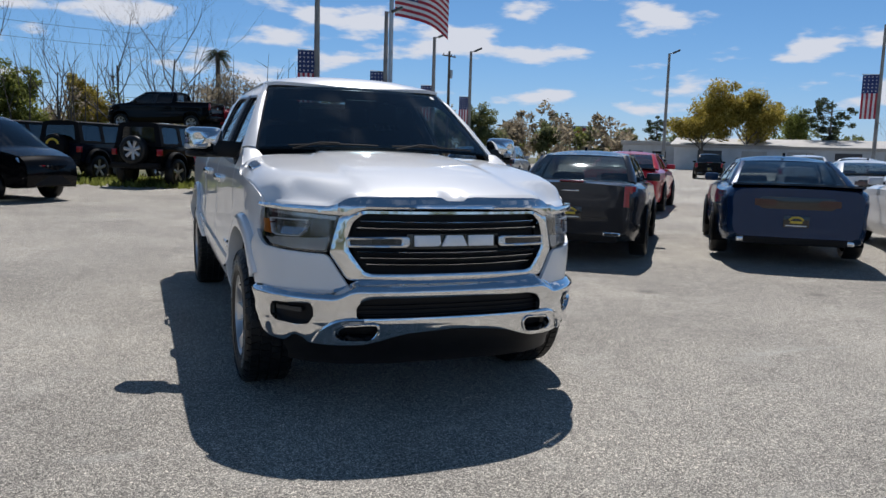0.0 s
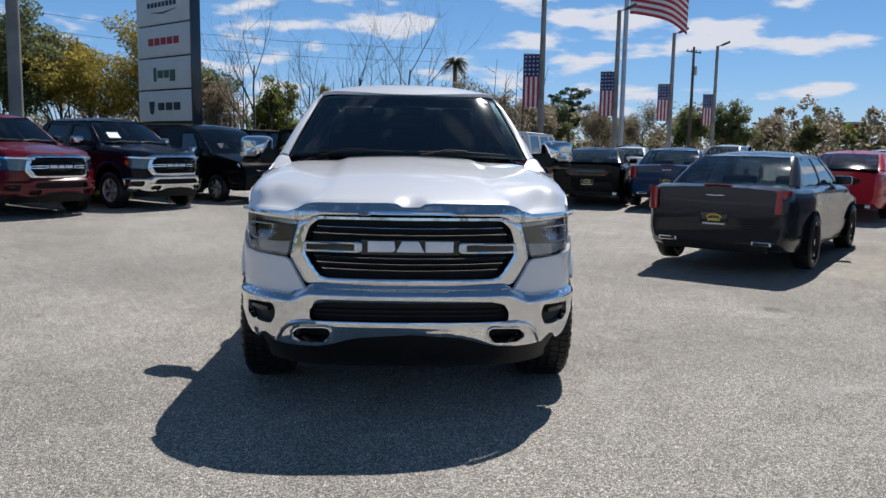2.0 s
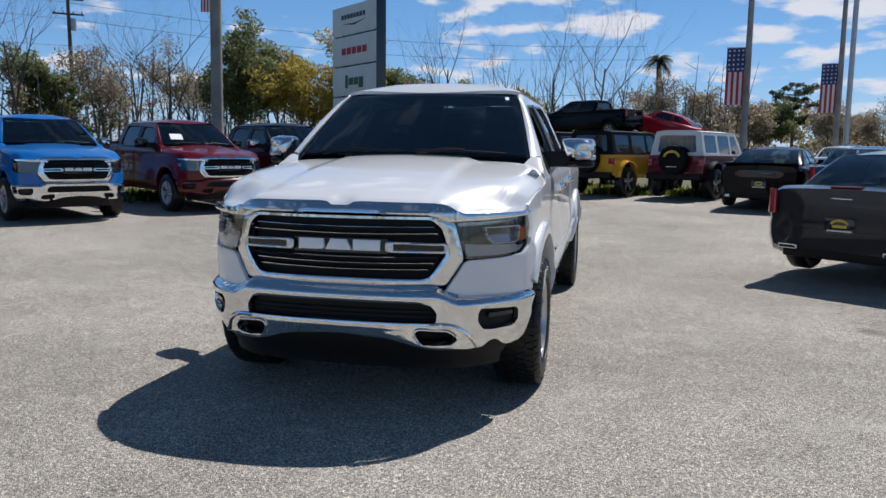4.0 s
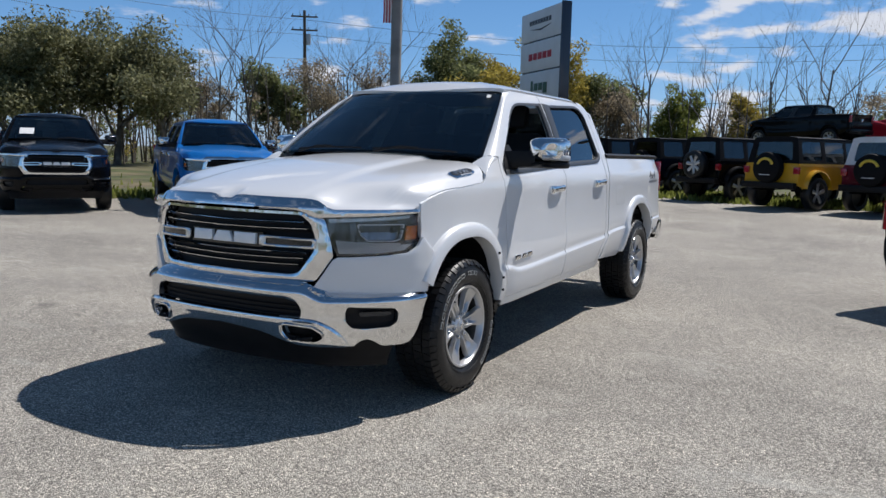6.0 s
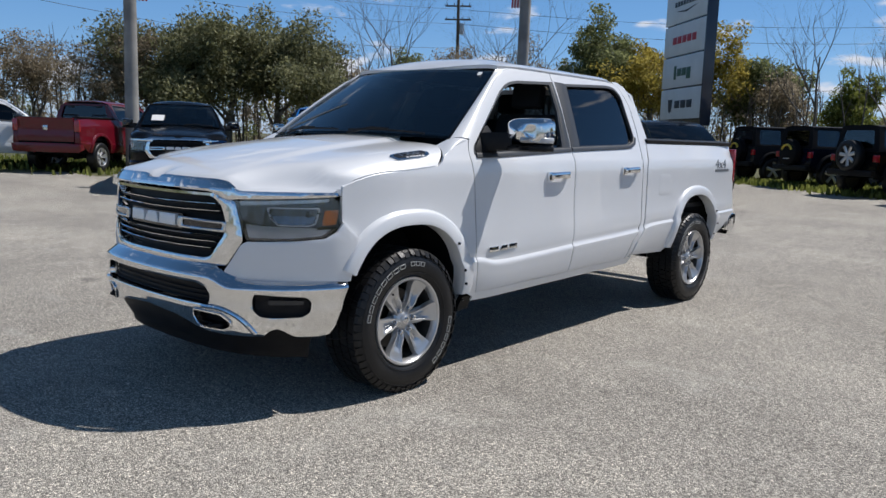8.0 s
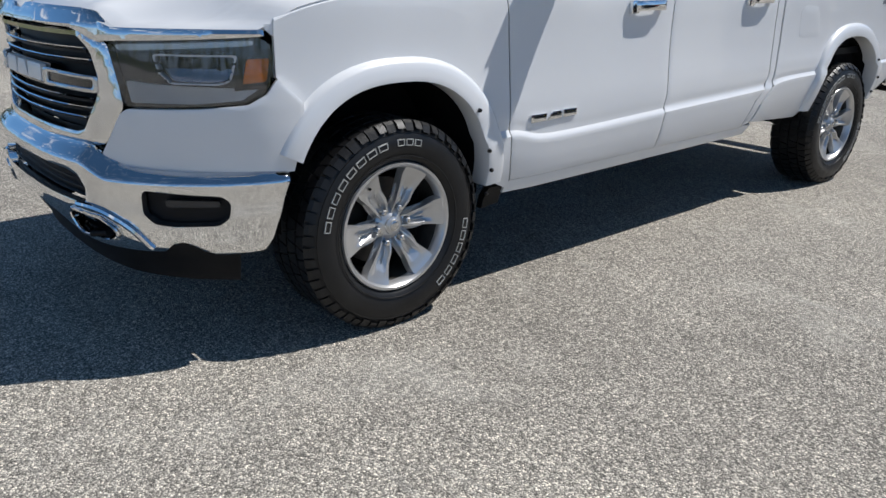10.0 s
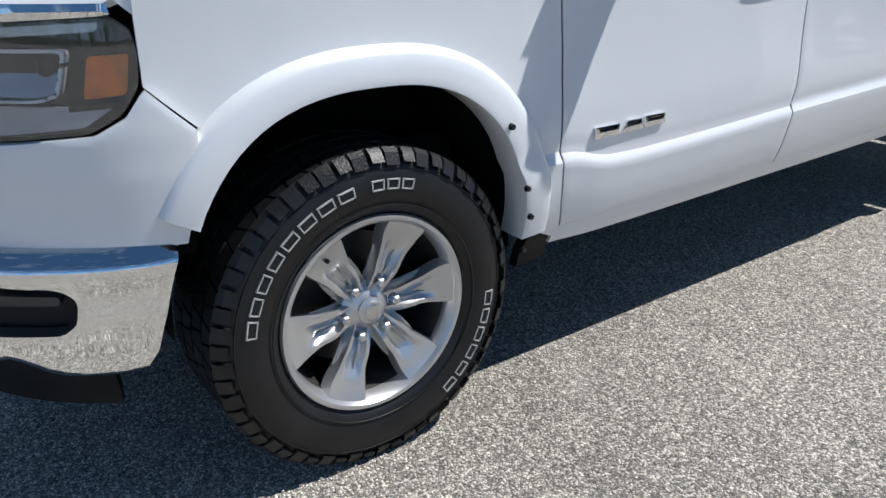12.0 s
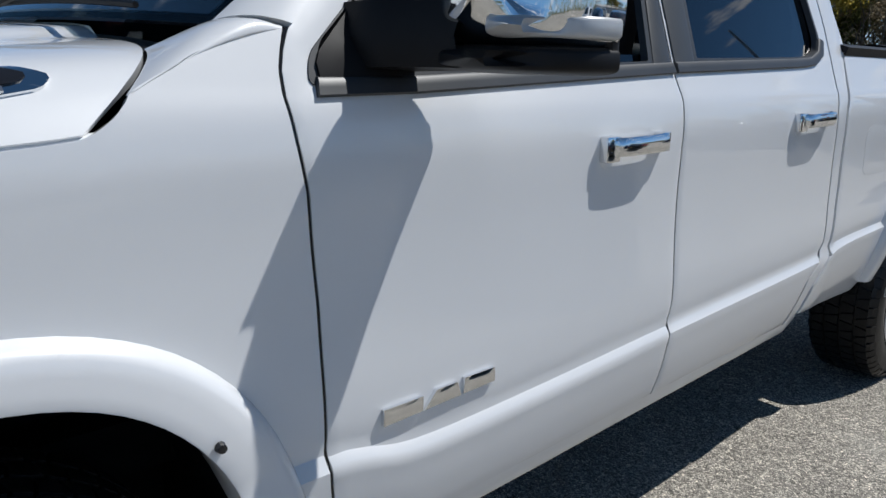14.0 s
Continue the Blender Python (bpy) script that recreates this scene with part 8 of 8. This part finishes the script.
    size = {"oak": 0.105, "yellow": 0.09, "green": 0.10, "lime": 0.09, "brown": 0.075}[kind] * max(dist / 45.0, 0.8) ** 0.5
    if kind == "yellow" and dist > 80:
        per, size = 230, size * 1.15
    v, f = leaves(rng, pick, [h * (0.105 if kind == "oak" or dist > 80 else 0.085) * rng.uniform(0.7, 1.35) for _ in pick], per, size, 0.75)
    array_mesh("crown", v, f, mat, T)
    return T


TREES = [
    # bearing, distance, height, kind, seed, width
    (-60.5, 46, 7.8, "brown", 11, 1.1), (-57.0, 44, 10.6, "oak", 12, 1.2), (-53.8, 45, 11.2, "oak", 61, 1.2), (-50.6, 46, 10.8, "oak", 13, 1.2), (-47.4, 45, 10.2, "oak", 14, 1.1), (-59.5, 46, 9.6, "oak", 62, 1.1),
    (-74.5, 42, 11.5, "pine", 15, 1.2), (-78.5, 40, 11.0, "green", 16, 1.0), (-69.5, 46, 7.6, "brown", 17, 1.2), (-66.5, 47, 8.2, "brown", 18, 1.2), (-63.5, 46, 7.8, "brown", 19, 1.1),
    (-43.5, 44, 10.6, "bare", 20, 1.0), (-41.0, 46, 12.6, "bare", 21, 1.0), (-45.0, 50, 7.5, "brown", 22, 1.0), (-39.5, 52, 8.0, "green", 23, 1.0),
    (-36.5, 48, 9.4, "brown", 24, 1.0), (-34.2, 46, 10.6, "bare", 25, 1.0), (-32.2, 47, 11.0, "bare", 26, 1.0), (-30.6, 50, 9.6, "brown", 27, 1.0),
    (-27.2, 46, 10.6, "green", 28, 0.9), (-24.6, 47, 10.2, "green", 29, 0.9), (-22.8, 45, 9.8, "yellow", 30, 1.0), (-19.6, 46, 10.4, "yellow", 31, 1.0), (-16.8, 50, 9.4, "green", 32, 0.9),
    (-12.2, 44, 11.0, "bare", 33, 1.0), (-8.0, 46, 9.6, "bare", 34, 1.0), (-3.8, 47, 10.8, "bare", 35, 1.0), (-1.0, 47, 11.8, "bare", 36, 1.0), (0.8, 49, 9.6, "bare", 37, 0.9),
    (-10.2, 50, 6.6, "lime", 38, 1.2), (-5.8, 52, 6.2, "yellow", 39, 1.1), (-14.5, 48, 7.2, "brown", 40, 1.1),
    (2.95, 62, 10.4, "palm", 41, 1.0), (2.8, 58, 8.0, "brown", 42, 1.3), (6.6, 60, 7.8, "brown", 43, 1.3), (9.2, 70, 7.0, "brown", 44, 1.2),
    (11.8, 95, 10.0, "pine", 45, 1.3), (10.2, 92, 8.0, "green", 46, 1.2), (14.2, 98, 8.2, "brown", 47, 1.3), (17.2, 105, 9.0, "brown", 48, 1.3), (20.2, 112, 9.0, "green", 49, 1.2), (22.8, 118, 9.4, "green", 50, 1.2), (25.6, 125, 8.4, "brown", 51, 1.3), (28.2, 130, 8.0, "green", 52, 1.2),
    (39.2, 104, 12.2, "yellow", 53, 1.15), (42.2, 106, 12.0, "yellow", 54, 1.15), (36.0, 128, 9.0, "pine", 55, 1.3), (47.2, 112, 11.0, "pine", 56, 1.6), (44.8, 120, 9.4, "lime", 57, 1.0), (50.6, 116, 10.0, "bare", 58, 1.0), (33.6, 150, 8.0, "green", 59, 1.2),
]
for row in TREES:
    tree(*row)


def thicket():
    """The tangle of brush and young trees along the back of the lot, and the far woods."""
    rng = np.random.default_rng(77)
    for name, mat, az0, az1, d0, d1, hmax, n, per, size, label in (
            ("brush", LEAF_BROWN, -82, 9, 47, 58, 5.0, 560, 90, 0.10, "brown leafless brush along the back of the lot"),
            ("brush", LEAF_GREEN, -82, 9, 48, 57, 4.2, 240, 90, 0.11, "green brush along the back of the lot"),
            ("brush", LEAF_YELLOW, -62, 6, 50, 58, 4.2, 90, 90, 0.10, "yellow-green brush along the back of the lot"),
            ("woods", LEAF_BROWN, 6, 36, 120, 165, 9.0, 420, 44, 0.42, "brown far woods across the road"),
            ("woods", LEAF_GREEN, 6, 62, 125, 175, 8.0, 460, 44, 0.45, "green far woods across the road"),
            ("woods", LEAF_LIME, 18, 60, 130, 170, 7.0, 160, 40, 0.42, "pale green far woods across the road"),
            ("woods", LEAF_PINE, -90, -70, 40, 60, 7.0, 90, 60, 0.22, "dark woods beyond the lot"),
            # added out of view, to cut low sky light and fill reflections
            ("woods", LEAF_GREEN, 60, 270, 70, 120, 9.0, 500, 40, 0.45, "unseen woods added round the rest of the lot")):
        cen, spr = [], []
        for i in range(n):
            az, d = rng.uniform(az0, az1), rng.uniform(d0, d1)
            x, y = from_view(az, d)
            z = hmax * rng.random() ** 1.25 * (0.75 + 0.25 * math.sin(az * 0.7 + 1.3 * math.sin(az * 0.31)))
            cen.append((x, y, ground_z(x, y) + z))
            spr.append(hmax * 0.14 * rng.uniform(0.6, 1.3))
        v, f = leaves(rng, cen, spr, per, size, 1.0)
        tagged(array_mesh(name, v, f, mat), label, name, kind="stuff")
    stems = []
    for i in range(380):
        az, d = rng.uniform(-80, 9), rng.uniform(46, 56)
        x, y = from_view(az, d)
        h = rng.uniform(3.0, 7.2)
        lx, ly = rng.normal(size=2) * 0.5
        stems.append(tube([(x, y, ground_z(x, y) - 0.1), (x + lx * 0.4, y + ly * 0.4, h * 0.5), (x + lx, y + ly, h)], 0.05, 4, taper=[0.07, 0.045, 0.01]))
        for k in range(4):
            t = rng.uniform(0.35, 0.9)
            a = rng.random() * 6.28
            s = Vector((x + lx * t * 0.8, y + ly * t * 0.8, h * t))
            stems.append(tube([s, s + Vector((math.cos(a) * 0.7, math.sin(a) * 0.7, rng.uniform(0.4, 1.3)))], 0.02, 3, taper=[0.025, 0.006]))
    tagged(part("brush_stems", join(stems), BARE_BARK, None, "", 0), "tangle of thin bare stems behind the lot", "brush", kind="stuff")


thicket()


def lawn():
    """Rough grass under and behind the parked row."""
    rng = np.random.default_rng(5)
    v, f = [], []
    areas = (((-5.5, 22.5), (0.5, 18.9), 3.0, 2600), ((0.5, 19.0), (5.0, 18.6), 2.5, 1600), ((-13.5, 8.0), (-7.5, 15.0), 2.5, 2600), ((-22, 2.0), (-17.5, 7.0), 4.0, 2600))
    for (x0, y0), (x1, y1), w, n in areas:
        for i in range(n):
            t = rng.random()
            x, y = x0 + (x1 - x0) * t + rng.normal() * w * 0.3, y0 + (y1 - y0) * t + abs(rng.normal()) * w * 0.6
            if x < -17 :
                x -= abs(rng.normal()) * 2
            z = ground_z(x, y)
            a, h = rng.random() * 6.28, rng.uniform(0.06, 0.22)
            k = len(v)
            dx, dy = math.cos(a) * 0.05, math.sin(a) * 0.05
            v += [(x - dx, y - dy, z), (x + dx, y + dy, z), (x + dx * 0.5 + dy, y + dy * 0.5, z + h), (x - dx * 0.3 + dy, y - dy * 0.3, z + h * 0.9)]
            f.append((k, k + 1, k + 2, k + 3))
    tagged(array_mesh("grass", v, f, LEAF_LIME), "rough green grass tufts at the lot's edge", "grass", kind="stuff")


lawn()
